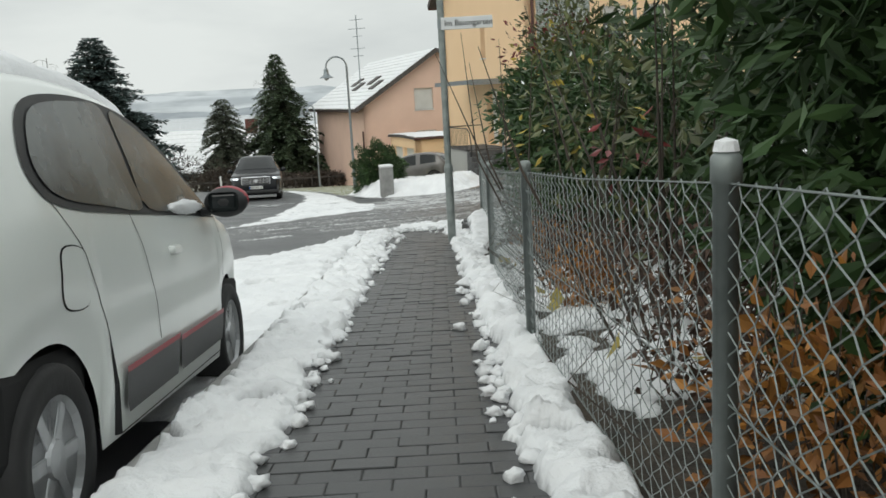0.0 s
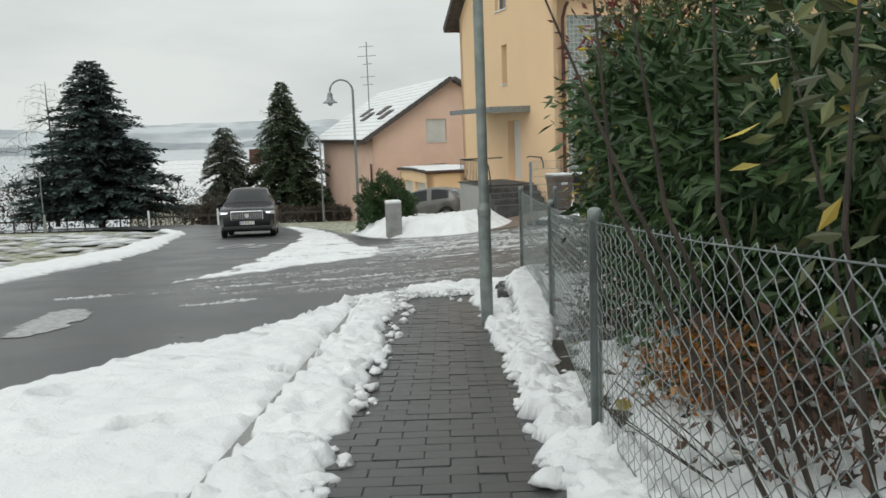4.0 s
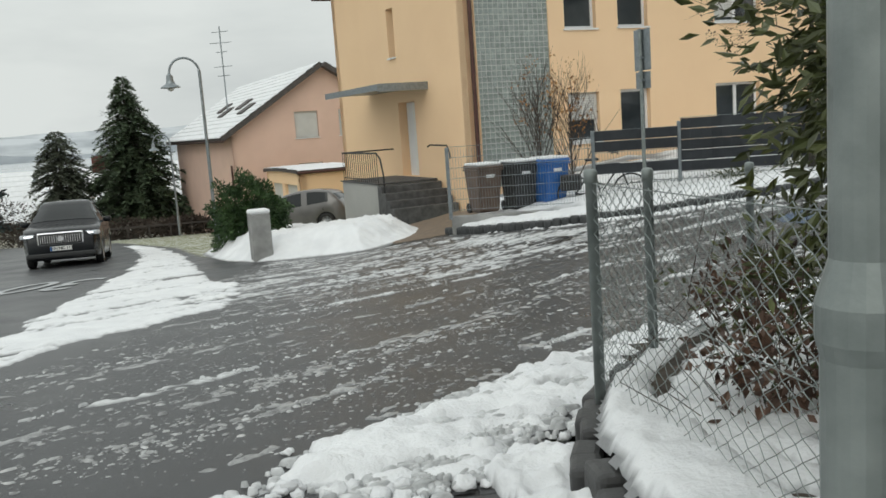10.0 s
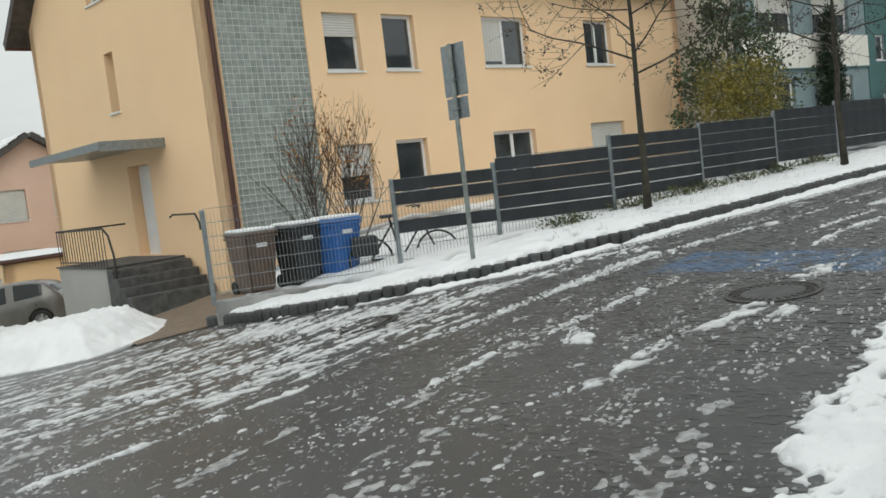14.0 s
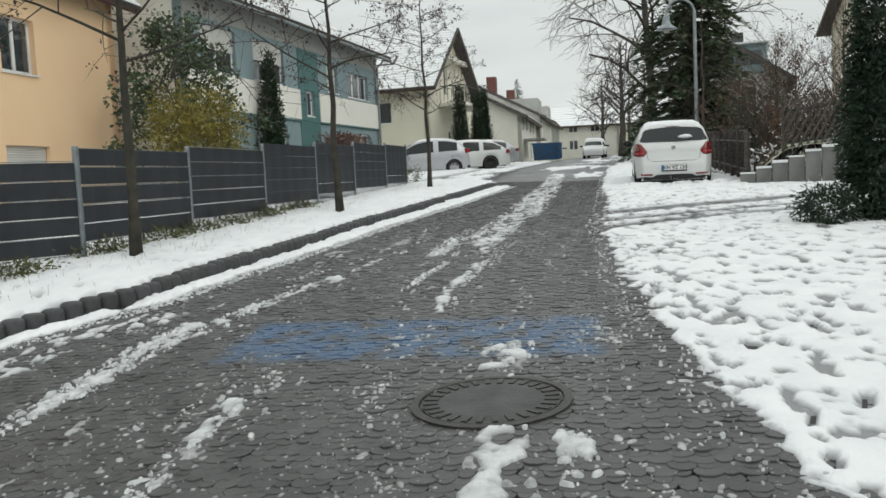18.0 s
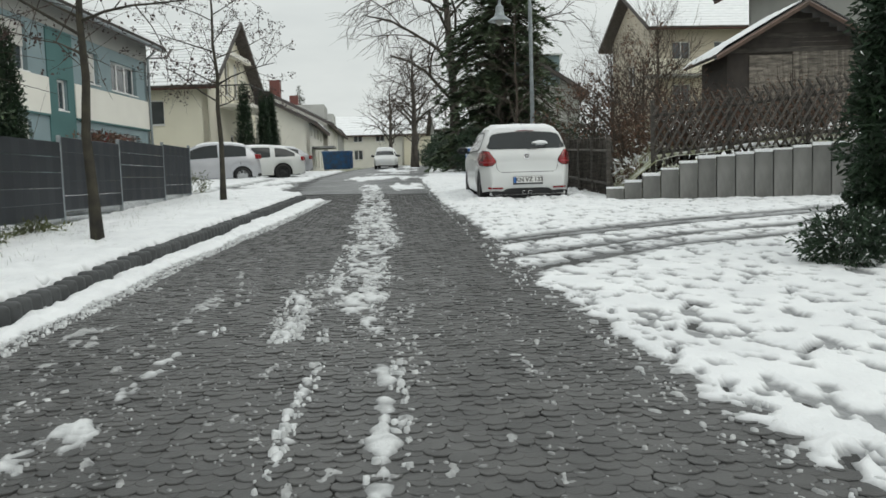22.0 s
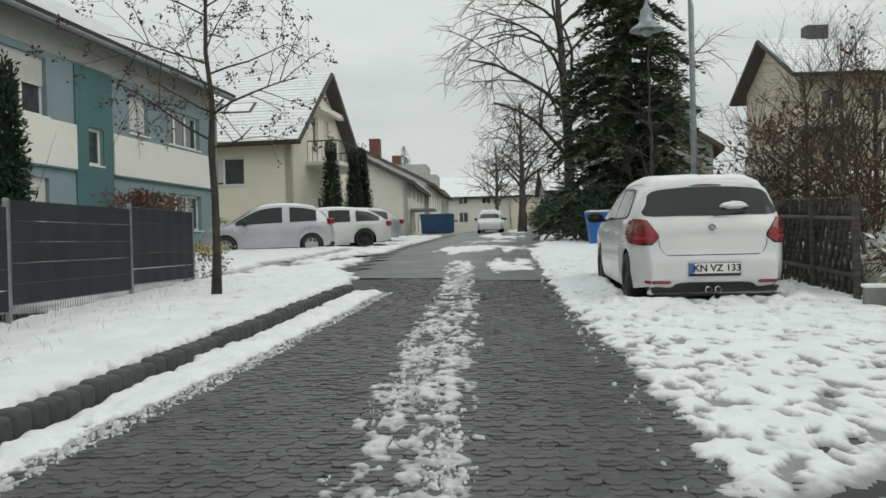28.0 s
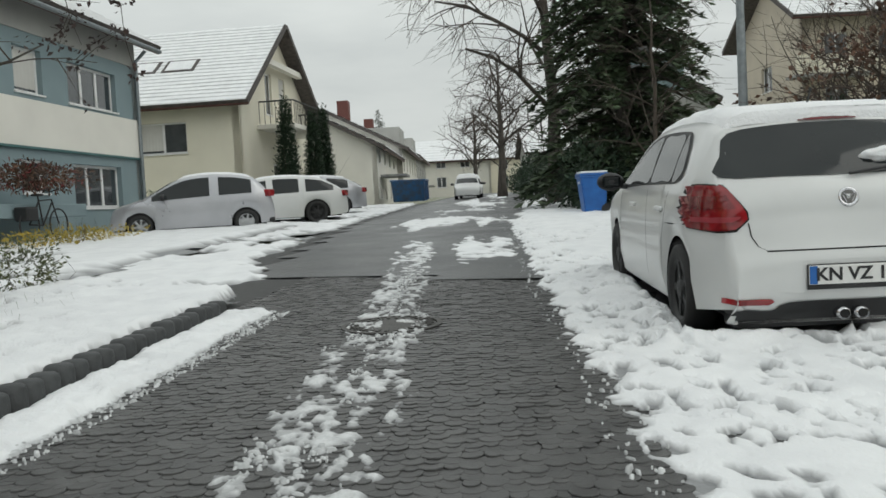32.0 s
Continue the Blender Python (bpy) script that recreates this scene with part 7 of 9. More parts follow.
def bare_tree(name, label, x, y, h, r, seed, crown_from=0.35, arms=14, arm_len=1.2, levels=2, sag=0.0, spread=0.6, bits=None, n_bits=0, bit=0.05, z=None, trunk_mat=None, lean=(0, 0), rise=0.5, kids=(3, 5), lift=0.0):
    z = gz(x, y) if z is None else z
    rs = random.Random(seed)
    t = empty(name, pose(x, y, z - 0.03), label=label, category="tree")
    seg = 8
    pts = [Vector((lean[0] * (i / seg) ** 1.5 + rs.gauss(0, 0.012 * h / 4), lean[1] * (i / seg) ** 1.5 + rs.gauss(0, 0.012 * h / 4), h * i / seg)) for i in range(seg + 1)]
    rad = [r * 1.25] + [r * (1 - 0.85 * i / seg) for i in range(1, seg + 1)]
    part("trunk", tube(pts, rad, 9), trunk_mat or M_bark, t, smooth_faces=True)
    out = []
    for k in range(arms):
        f = crown_from + (1 - crown_from) * (k + rs.random()) / arms * 0.97
        i = min(seg - 1, int(f * seg))
        base = pts[i].lerp(pts[i + 1], f * seg - i)
        a = k * 2.4 + rs.uniform(-0.4, 0.4)
        d = Vector((math.cos(a), math.sin(a), rise)).normalized()
        grow(rs, out, base, d, arm_len * (1.1 - 0.65 * (f - crown_from) / (1 - crown_from)) * rs.uniform(0.75, 1.15), max(0.008, rad[i] * 0.42), levels, spread, sag, kids, lift=lift)
    fine = bmesh.new()
    tips = []
    for lv, p, rr in out:
        if lv == levels:
            part("limb", tube(p, rr, 6), trunk_mat or M_bark, t, smooth_faces=True)
        else:
            ring_tube(fine, p, rr, 3, False)
            tips += p[1:]
    tagged(part("twig_crown", fine, M_twig, t), kind="stuff")
    if bits and tips:
        blobs = [(tuple(rs.choice(tips)), (bit * 1.6,) * 3, 1) for _ in range(n_bits)]
        tagged(part("dry_fruit", leaves("dry_fruit", blobs, n_bits * 7, bit, bits, seed, 0.6, 0.3, 0.1), bits, t, "withered leaf and berry clusters"), kind="stuff")
    return t


def conifer(name, label, x, y, h, r, material, seed, z=None, dense=1.0, droop=0.35, open_=0.0, spray=0.42, power=0.85, base=0.06):
    """A trunk with whorls of branches, each feathered with needle sprays."""
    z = gz(x, y) if z is None else z
    rs = np.random.RandomState(seed)
    t = empty(name, pose(x, y, z - 0.05), label=label, category="tree")
    part("trunk", tube([(0, 0, 0), (0, 0, h * 0.5), (0, 0, h * 0.98)], [0.022 * h, 0.013 * h, 0.01], 8), M_bark, t)
    quads = []
    bmb = bmesh.new()
    zz = h * base
    while zz < h * 0.985:
        f = 1 - zz / h
        L = r * f ** power * rs.uniform(0.75, 1.12) + 0.08
        for k in range(int((5 + 5 * f) * dense)):
            a = rs.uniform(0, 2 * math.pi)
            ln = L * rs.uniform(0.7, 1.12)
            d = np.array([math.cos(a), math.sin(a), 0])
            n = max(3, int(ln / (spray * 0.24)))
            for i in range(1, n + 1):
                s = i / n
                zc = zz + 0.12 * ln * math.sin(s * 2.2) - droop * ln * s * s
                p = d * ln * s + np.array([0, 0, zc])
                for q in range(4):
                    az = a + rs.uniform(-1.25, 1.25)
                    v = np.array([math.cos(az), math.sin(az), rs.uniform(-0.7, 0.35)])
                    v /= np.linalg.norm(v)
                    w = np.cross(v, np.array([rs.normal() * 0.5, rs.normal() * 0.5, 1]))
                    w /= np.linalg.norm(w)
                    sl = spray * rs.uniform(0.6, 1.2) * (0.55 + 0.45 * f)
                    quads.append([p - v * sl * 0.1, p + v * sl * 0.5 + w * sl * 0.16, p + v * sl, p + v * sl * 0.5 - w * sl * 0.16])
            if f > 0.15:
                ring_tube(bmb, [(0, 0, zz), tuple(d * ln * 0.5 + np.array([0, 0, zz + 0.10 * ln - droop * ln * 0.25])), tuple(d * ln * 0.95 + np.array([0, 0, zz + 0.1 * ln - droop * ln * 0.9]))], [0.02 * L + 0.01, 0.012 * L + 0.006, 0.004], 4, False)
        zz += (0.16 + 0.20 * f) * (h / 9) ** 0.5 / dense ** 0.5
    tagged(part("bough_frame", bmb, M_bark, t), kind="stuff")
    tagged(part("crown", soup("crown", np.array(quads), material), material, t), kind="stuff")
    return t


def bush(name, label, x, y, blobs, n, size, material, seed, z=None, stems=0, stem_h=1.0, category="bush", extra=None, **kw):
    z = gz(x, y) if z is None else z
    t = empty(name, pose(x, y, z - 0.02), label=label, category=category)
    rs = random.Random(seed)
    bm = bmesh.new()
    thin = min(1.0, stem_h / 1.5)
    for k in range(max(3, stems)):
        a, rr = rs.uniform(0, 6.28), rs.uniform(0.02, 0.12) if stems < 8 else rs.uniform(0.02, 0.3)
        b = (rr * math.cos(a), rr * math.sin(a), 0)
        o = rs.uniform(0.2, 0.75) * stem_h * 0.6
        ring_tube(bm, [b, (b[0] * 2 + o * 0.4 * math.cos(a), b[1] * 2 + o * 0.4 * math.sin(a), stem_h * 0.5), (b[0] + o * math.cos(a), b[1] + o * math.sin(a), stem_h * rs.uniform(0.75, 1.05))], [0.009 * thin, 0.006 * thin, 0.0015], 5, False)
    tagged(part("stem_frame", bm, M_twig, t), kind="stuff")
    tagged(part("foliage", leaves("foliage", blobs, n, size, material, seed, **kw), material, t), kind="stuff")
    for nm, bl, k, sz, mt in extra or ():
        tagged(part(nm, leaves(nm, bl, k, sz, mt, seed + 3), mt, t), kind="stuff")
    return t


# laurel hedge behind the wire fence
bush("laurel_bush", "low dark laurel filling the bed behind the fence", 1.65, 9.6, [((0, 0, 0.75), (0.7, 0.9, 0.6), 1), ((0.2, 1.6, 0.7), (0.7, 0.8, 0.55), 1)], 5000, 0.10, M_leaf, 6, stems=7, stem_h=1.0, hollow=0.3)
bush("laurel_bush", "dense dark green cherry laurel behind the wire fence", 1.75, 2.6, [((0, 0, 1.35), (0.95, 1.15, 1.15), 3), ((0.5, -1.3, 1.5), (1.0, 1.0, 1.2), 2), ((-0.45, -0.2, 1.55), (0.6, 0.8, 0.75), 1.3), ((0.3, 0.3, 0.5), (0.85, 1.1, 0.5), 1), ((-0.35, -0.3, 0.75), (0.45, 0.9, 0.6), 1.2)], 16000, 0.11, M_leaf, 3, stems=9, stem_h=1.4, hollow=0.25)
bush("laurel_bush", "tall dark green laurel beside the path", 1.55, 0.2, [((0, 0, 1.5), (0.75, 1.2, 1.2), 3), ((0.5, -1.0, 1.4), (0.8, 1.0, 1.2), 2)], 7500, 0.12, M_leaf, 5, stems=7, stem_h=1.4, hollow=0.25, extra=[("light_leaves", [((-0.3, 0.3, 1.9), (0.6, 1.0, 0.7), 1)], 900, 0.11, mat("young_leaf", (0.15, 0.20, 0.055), (0.08, 0.115, 0.035), 3, 0.5, 0, 30, island=0.35))])
bush("laurel_bush", "bright green laurel with upright shoots behind the wire fence", 1.35, 8.1, [((0, 0, 1.25), (0.75, 1.1, 0.62), 3), ((0.3, -1.1, 1.35), (0.8, 0.8, 0.75), 2), ((-0.3, 0.6, 1.45), (0.45, 0.6, 0.45), 1), ((0.1, 0.2, 0.6), (0.75, 1.2, 0.5), 1.5)], 13000, 0.095, M_leaf, 7, stems=12, stem_h=1.3, hollow=0.25)
bush("photinia_bush", "tall shrub with yellowing and reddish leaves", 1.62, 10.9, [((0, 0, 1.7), (0.68, 0.8, 1.2), 3), ((-0.1, 0.5, 1.3), (0.5, 0.6, 0.9), 2), ((0.3, -0.5, 1.9), (0.6, 0.7, 0.9), 2), ((0.1, 0, 0.6), (0.6, 0.8, 0.55), 1), ((0.22, 1.6, 1.6), (0.62, 0.75, 1.15), 4.2), ((0.25, 1.5, 0.5), (0.5, 0.6, 0.45), 0.8)], 25000, 0.085, M_leafy, 9, stems=11, stem_h=2.2, hollow=0.2,
     extra=[("red_leaves", [((-0.1, 0.2, 2.3), (0.6, 0.7, 0.6), 1)], 420, 0.085, M_redl), ("yellow_leaves", [((0, 0, 1.6), (0.65, 0.8, 1.0), 1)], 1500, 0.085, M_yellowl)])
bush("laurel_hedge", "deep dark laurel hedge filling the garden behind the fence", 3.0, 5.5, [((0, y_, 1.0), (0.9, 1.5, 1.25), 1) for y_ in (-6.5, -4.5, -2.5, -0.5, 1.5, 3.5, 5.5)] + [((-0.9, y_, 0.45), (0.5, 1.2, 0.45), 0.35) for y_ in (-4, -2, 0, 2, 4)], 18000, 0.15, M_leaf, 17, stems=16, stem_h=1.6, hollow=0.4, category="hedge")
bush("tangled_shrub", "bare tangled shrub stems with a few yellow leaves", 0.95, 5.6, [((0, 0, 1.3), (0.45, 0.6, 0.7), 1)], 420, 0.085, M_leafy, 11, stems=20, stem_h=1.9, hollow=0.2, extra=[("yellow_leaves", [((-0.05, 0, 1.2), (0.4, 0.5, 0.5), 1)], 18, 0.085, M_yellowl), ("snow_dusting", [((0, 0, 1.4), (0.4, 0.5, 0.5), 1)], 24, 0.03, M_snow)])
bush("tangled_shrub", "leafless brown stems behind the fence post", 1.0, 3.6, [((0, 0, 1.2), (0.4, 0.5, 0.6), 1)], 200, 0.085, M_leafy, 12, stems=14, stem_h=1.8, hollow=0.2, extra=[("red_leaves", [((-0.2, 0.1, 1.0), (0.15, 0.2, 0.15), 1)], 14, 0.09, M_redl)])
for k, (x, y, s, mm) in enumerate(((0.95, 1.9, 0.42, M_orangel), (1.0, 2.9, 0.36, M_brownl), (1.15, 4.4, 0.42, M_brownl), (0.85, 5.0, 0.25, M_orangel), (1.0, 6.4, 0.4, M_brownl), (0.95, 7.3, 0.3, M_orangel), (1.2, 1.2, 0.3, M_orangel), (0.95, 9.6, 0.3, M_brownl), (1.1, 12.3, 0.3, M_brownl), (1.7, 13.6, 0.32, M_brownl))):
    bush("hydrangea", "withered garden plant with brown and orange leaves in the snow", x, y, [((0, 0, s * 0.75), (s, s, s * 0.7), 1)], int((2400 if mm is M_orangel else 1500) * s), 0.055, mm, 20 + k, z=float(garden_z(x, y)), stems=18, stem_h=s * 1.5, hollow=0.15, wide=0.5)
rsf = random.Random(77)
for k in range(26):
    x, y = rsf.uniform(0.5, 1.2), rsf.uniform(0.6, 9)
    lf = leaves("fallen_leaf", [((0, 0, 0.03), (0.02, 0.02, 0.01), 1)], 1, 0.10, M_yellowl, 100 + k, 0.7)
    ob = new("fallen_leaf", lf)
    ob.location = (x, y, float(garden_z(x, y)) + 0.03)
    tagged(ob, "fallen yellowish leaf on the snow", "leaf", group="fallen leaves")
# ivy and weeds at the corner bed
bush("weeds", "dry weeds and brown stalks in the corner bed", 1.5, 12.6, [((0, 0, 0.4), (0.5, 0.7, 0.4), 1)], 1100, 0.055, M_leafy, 41, z=float(garden_z(1.5, 12.6)), stems=16, stem_h=0.8, hollow=0.1)

# hedge ball, conifers and trees towards the lake
bush("hedge_ball", "round clipped dark green evergreen bush", -2.05, 30.3, [((0, 0, 0.9), (0.82, 0.82, 0.86), 1), ((0, 0, 0.6), (0.8, 0.8, 0.6), 0.5)], 17000, 0.10, M_leaf, 43, stems=6, stem_h=1.0, hollow=0.72)
conifer("fir_tree", "broad green fir beside the pink house", -11.9, 67, 9.9, 4.2, M_fir, 51, dense=1.9, z=-4.9, power=0.8)
conifer("pine_tree", "dark pine in front of the fir", -16.0, 66, 6.6, 2.3, M_spruce, 52, dense=1.4, z=-4.9, power=0.45)
conifer("cedar_tree", "large dark cedar beside the lawn", -23.5, 61.5, 11.2, 5.6, M_cedar, 53, dense=1.8, z=-4.8, droop=0.05, spray=0.6, power=0.75)
bare_tree("birch_tree", "bare pale birch behind the cedar", -33, 76, 12, 0.16, 61, 0.3, 26, 3.2, 2, 0.35, 0.6, z=-6, trunk_mat=M_twig)
bare_tree("birch_tree", "thin bare birch behind the fir", -14.6, 76, 9.8, 0.12, 62, 0.3, 20, 1.6, 2, 0.25, 0.6, z=-6, trunk_mat=M_twig)
for k, (x, y, w, d, h) in enumerate(((-21, 63, 6.0, 1.6, 3.0), (-12.0, 62, 4, 1.2, 1.0), (-28, 61, 5, 2, 3.4), (-35, 58, 5, 3, 3.2), (-15.5, 61, 3, 1.2, 1.3), (-8, 60, 3, 1, 0.8))):
    bush("shrub_row", "dark brown leafless shrubbery at the end of the lawn", x, y, [((0, 0, h * 0.5), (w, d, h * 0.6), 1)], 3500, 0.22, M_twig, 63 + k, stems=24, stem_h=h * 1.2, hollow=0.2, category="hedge")
# forsythia by the glass blocks, and the gardens along the fence
bare_tree("forsythia_shrub", "bare upright brown shrub before the glass blocks", 4.4, 27.9, 2.3, 0.03, 71, 0.05, 44, 1.6, 1, -0.1, 0.3, z=-1.35, trunk_mat=M_twig, rise=2.4, bits=M_orangel, n_bits=30, bit=0.06)
bare_tree("forsythia_shrub", "bare upright brown shrub with a few orange leaves", 5.2, 28.2, 2.0, 0.03, 72, 0.05, 36, 1.5, 1, -0.1, 0.3, z=-1.3, trunk_mat=M_twig, rise=2.2, bits=M_orangel, n_bits=40, bit=0.07)
bare_tree("street_tree", "young street tree with withered clusters on the snowy verge", 7.81, 23.05, 4.5, 0.058, 73, 0.42, 16, 1.5, 2, 0.04, 0.62, M_fruit, 420, 0.042, z=gz(7.8, 23.1) + 0.12, trunk_mat=M_barkm, rise=0.35, kids=(4, 6))
bare_tree("street_tree", "young street tree with moss on its trunk", 12.84, 23.85, 4.6, 0.06, 74, 0.40, 17, 1.5, 2, 0.02, 0.62, M_fruit, 420, 0.042, z=gz(12.8, 23.8) + 0.12, trunk_mat=M_barkm, rise=0.4, lean=(0.1, 0.1))
bare_tree("street_tree", "young street tree with dark dried fruit on its twigs", 19.62, 25.62, 4.6, 0.054, 75, 0.36, 17, 1.45, 2, 0.02, 0.62, M_fruit, 420, 0.04, z=gz(19.6, 25.6) + 0.12, trunk_mat=M_barkm, rise=0.4, lean=(-0.12, 0))
bush("forsythia_bush", "bush with yellow-green leaves behind the privacy fence", 16.9, 30.2, [((0, 0, 1.4), (1.25, 0.9, 1.0), 1), ((0.5, 0, 2.0), (0.9, 0.7, 0.8), 0.7), ((-0.6, 0.1, 1.9), (0.6, 0.6, 0.8), 0.5)], 6000, 0.11, M_forsy, 81, stems=14, stem_h=2.0, hollow=0.3)
bare_tree("garden_tree", "dark dense shrub tree between the two houses", 18.9, 32.5, 4.5, 0.07, 82, 0.15, 26, 1.6, 2, 0.0, 0.6, M_fir, 800, 0.12, rise=0.5)
for k, (x, y, h, r) in enumerate(((25.3, 34.3, 4.2, 0.55), (48.6, 37.9, 4.6, 0.62), (51.4, 38.0, 4.3, 0.55), (52.8, 38.1, 4.5, 0.6))):
    bush("columnar_cypress", "narrow dark green columnar cypress", x, y, [((0, 0, h * (0.12 + 0.12 * i)), (r * (1 - 0.09 * i), r * (1 - 0.09 * i), h * 0.13), 1.2 - 0.12 * i) for i in range(8)], 9000, 0.13, M_yew, 83 + k, stems=4, stem_h=h * 0.7, hollow=0.25, up=0.9, category="tree")
bush("flowering_shrub", "withered reddish hydrangeas on the planter ledge", 30.4, 34.7, [((0, 0, 0.2), (1.7, 0.4, 0.32), 1)], 1500, 0.11, M_brownl, 88, z=1.25, stems=20, stem_h=0.5, hollow=0.2, extra=[("red_flowers", [((0, 0, 0.2), (1.6, 0.4, 0.3), 1)], 260, 0.10, M_redl)])
bush("clipped_hedge", "low evergreen hedge by the cream house", 39.4, 38.2, [((0, 0, 0.5), (2.2, 0.6, 0.55), 1)], 2600, 0.09, M_leaf, 89, stems=8, stem_h=0.6, hollow=0.6, category="hedge")
bush("border_plants", "frosted weeds and low plants beside the forecourt", 29.5, 33.0, [((0, 0, 0.2), (2.0, 0.7, 0.25), 1)], 1500, 0.09, M_yellowl, 90, stems=30, stem_h=0.6, hollow=0.1)
bush("border_plants", "small clipped bush at the end of the fence", 22.3, 27.6, [((0, 0, 0.3), (0.4, 0.4, 0.35), 1)], 900, 0.06, M_leafy, 91, stems=8, stem_h=0.5, hollow=0.4)
# right-hand side of the side street
bush("yew_bush", "tall dark clipped yew at the drive", 12.5, 16.2, [((0, 0, 1.0), (0.46, 0.5, 1.0), 1), ((0, 0, 2.0), (0.36, 0.4, 0.9), 0.7), ((0, 0, 0.4), (0.42, 0.5, 0.45), 0.4)], 24000, 0.075, M_yew, 93, stems=6, stem_h=1.8, hollow=0.6, extra=[("snow_dusting", [((0, 0, 1.0), (0.47, 0.5, 1.0), 1)], 60, 0.045, M_snow)])
bush("low_conifer", "low spreading grey-green conifer dusted with snow", 12.0, 16.82, [((0, 0, 0.2), (0.33, 0.36, 0.24), 1)], 3200, 0.05, M_yew, 94, stems=6, stem_h=0.4, hollow=0.4, extra=[("snow_dusting", [((0, 0, 0.25), (0.33, 0.36, 0.24), 1)], 170, 0.045, M_snow)])
conifer("spruce_tree", "tall dark spruce beside the side street", 40, 23.0, 13.5, 3.3, M_fir, 95, dense=1.45, droop=0.4, spray=0.36, power=0.7)
bare_tree("garden_tree", "bare brown tree before the spruce", 36.5, 22.0, 6.0, 0.07, 140, 0.15, 22, 1.9, 2, 0.1, 0.5, None, 0, rise=0.7, trunk_mat=M_twig)
bare_tree("larch_tree", "tall bare tree with drooping twigs", 46, 26.0, 14, 0.27, 96, 0.18, 26, 4.8, 3, 0.22, 0.5, rise=0.8, kids=(3, 4), lean=(-1.2, 0.3))
bare_tree("larch_tree", "bare tree further along the street", 70, 33.5, 9, 0.3, 97, 0.3, 22, 3.2, 3, 0.05, 0.55, rise=0.8)
conifer("spruce_tree", "distant conifer behind the row houses", 128, 64, 13, 3.5, M_spruce, 98, dense=0.9)
bush("evergreen_hedge", "dark evergreen shrubs under the spruce", 38.5, 23.6, [((0, 0, 0.8), (2.2, 1.0, 1.0), 1), ((3.5, 0.8, 0.9), (2.0, 1.0, 1.1), 1)], 6000, 0.16, M_yew, 99, stems=8, stem_h=1.2, hollow=0.5, category="hedge")
bush("evergreen_hedge", "dark shrubs along the far street", 56, 28.0, [((0, 0, 0.9), (4.0, 1.3, 1.2), 1)], 3500, 0.25, M_yew, 100, stems=8, stem_h=1.2, hollow=0.5, category="hedge")
bare_tree("garden_tree", "bare brown shrub tree behind the lattice fence", 24.6, 17.9, 2.9, 0.06, 101, 0.1, 30, 1.5, 2, -0.05, 0.5, M_brownl, 160, 0.06, rise=0.9, trunk_mat=M_twig)
bare_tree("garden_tree", "bare thicket behind the lattice fence", 27.5, 18.6, 3.4, 0.06, 102, 0.1, 30, 1.8, 2, -0.05, 0.5, None, 0, rise=0.9, trunk_mat=M_twig)
bare_tree("garden_tree", "tall bare shrub before the beige house", 36, 17.0, 5.4, 0.08, 103, 0.15, 30, 2.2, 2, -0.1, 0.45, None, 0, rise=1.4, trunk_mat=M_twig)
bare_tree("garden_tree", "reddish bare shrub between car and shed", 25.8, 19.0, 2.3, 0.05, 104, 0.1, 26, 1.3, 2, 0.05, 0.6, M_brownl, 200, 0.07, rise=0.7, trunk_mat=M_twig)
bush("beech_hedge", "withered orange-brown hedge leaning over the wall", 21.4, 17.0, [((0, 0, 0.55), (0.5, 1.2, 0.5), 1), ((0.3, -1.8, 0.7), (0.5, 1.2, 0.45), 1)], 3600, 0.07, M_brownl, 105, z=0.1, stems=30, stem_h=1.2, hollow=0.2, category="hedge", extra=[("snow_dusting", [((0, 0, 0.3), (0.5, 1.4, 0.4), 1)], 120, 0.08, M_snow)])
bush("cotoneaster", "low shrub with snow at the wall foot", 21.2, 18.2, [((0, 0, 0.2), (0.5, 0.4, 0.25), 1)], 800, 0.06, M_brownl, 106, z=-0.3, stems=16, stem_h=0.5, hollow=0.2, extra=[("snow_dusting", [((0, 0, 0.3), (0.5, 0.4, 0.2), 1)], 90, 0.12, M_snow)])
for k, (x, y) in enumerate(((84, 33.5), (96, 37), (108, 33))):
    bush("evergreen_hedge", "dark garden hedge far along the street", x, y, [((0, 0, 1.0), (4.5, 1.6, 1.3), 1)], 2600, 0.3, M_yew, 120 + k, stems=8, stem_h=1.4, hollow=0.5, category="hedge")
bare_tree("larch_tree", "bare tree at the end of the street", 90, 40.5, 8, 0.25, 131, 0.25, 22, 3.0, 2, 0.05, 0.55, rise=0.8)
bare_tree("larch_tree", "bare tree among the far houses", 112, 43, 9, 0.25, 132, 0.25, 22, 3.2, 2, 0.05, 0.55, rise=0.8)
# low green plants at the foot of the privacy fence and dry stalks in the verge snow
for k, s_ in enumerate((-1.2, 0.3, 1.4, 2.2, 3.3, 4.6, 6.0)):
    x, y = fence_pt(s_)
    y -= 0.16
    bush("border_plants", "low green weeds at the foot of the privacy fence", x, y, [((0, 0, 0.08), (0.5, 0.16, 0.1), 1)], 420, 0.06, M_leafy, 150 + k, z=gz(x, y) + 0.14, stems=6, stem_h=0.25, hollow=0.1)
rv = np.random.RandomState(8)
stalks = []
for _ in range(700):
    s_ = rv.uniform(-2, 14)
    fx_, fy_ = fence_pt(s_)
    k_ = rv.rand() ** 0.7
    x, y = fx_ + 0.1 * rv.normal(), fy_ - 0.1 - 1.3 * (1 - k_)
    z = gz(x, y) + 0.13
    d = rv.normal(0, 0.03, 2)
    hh = rv.uniform(0.03, 0.10)
    stalks.append([(x - 0.002, y, z), (x + 0.002, y, z), (x + d[0] + 0.001, y + d[1], z + hh), (x + d[0] - 0.001, y + d[1], z + hh)])
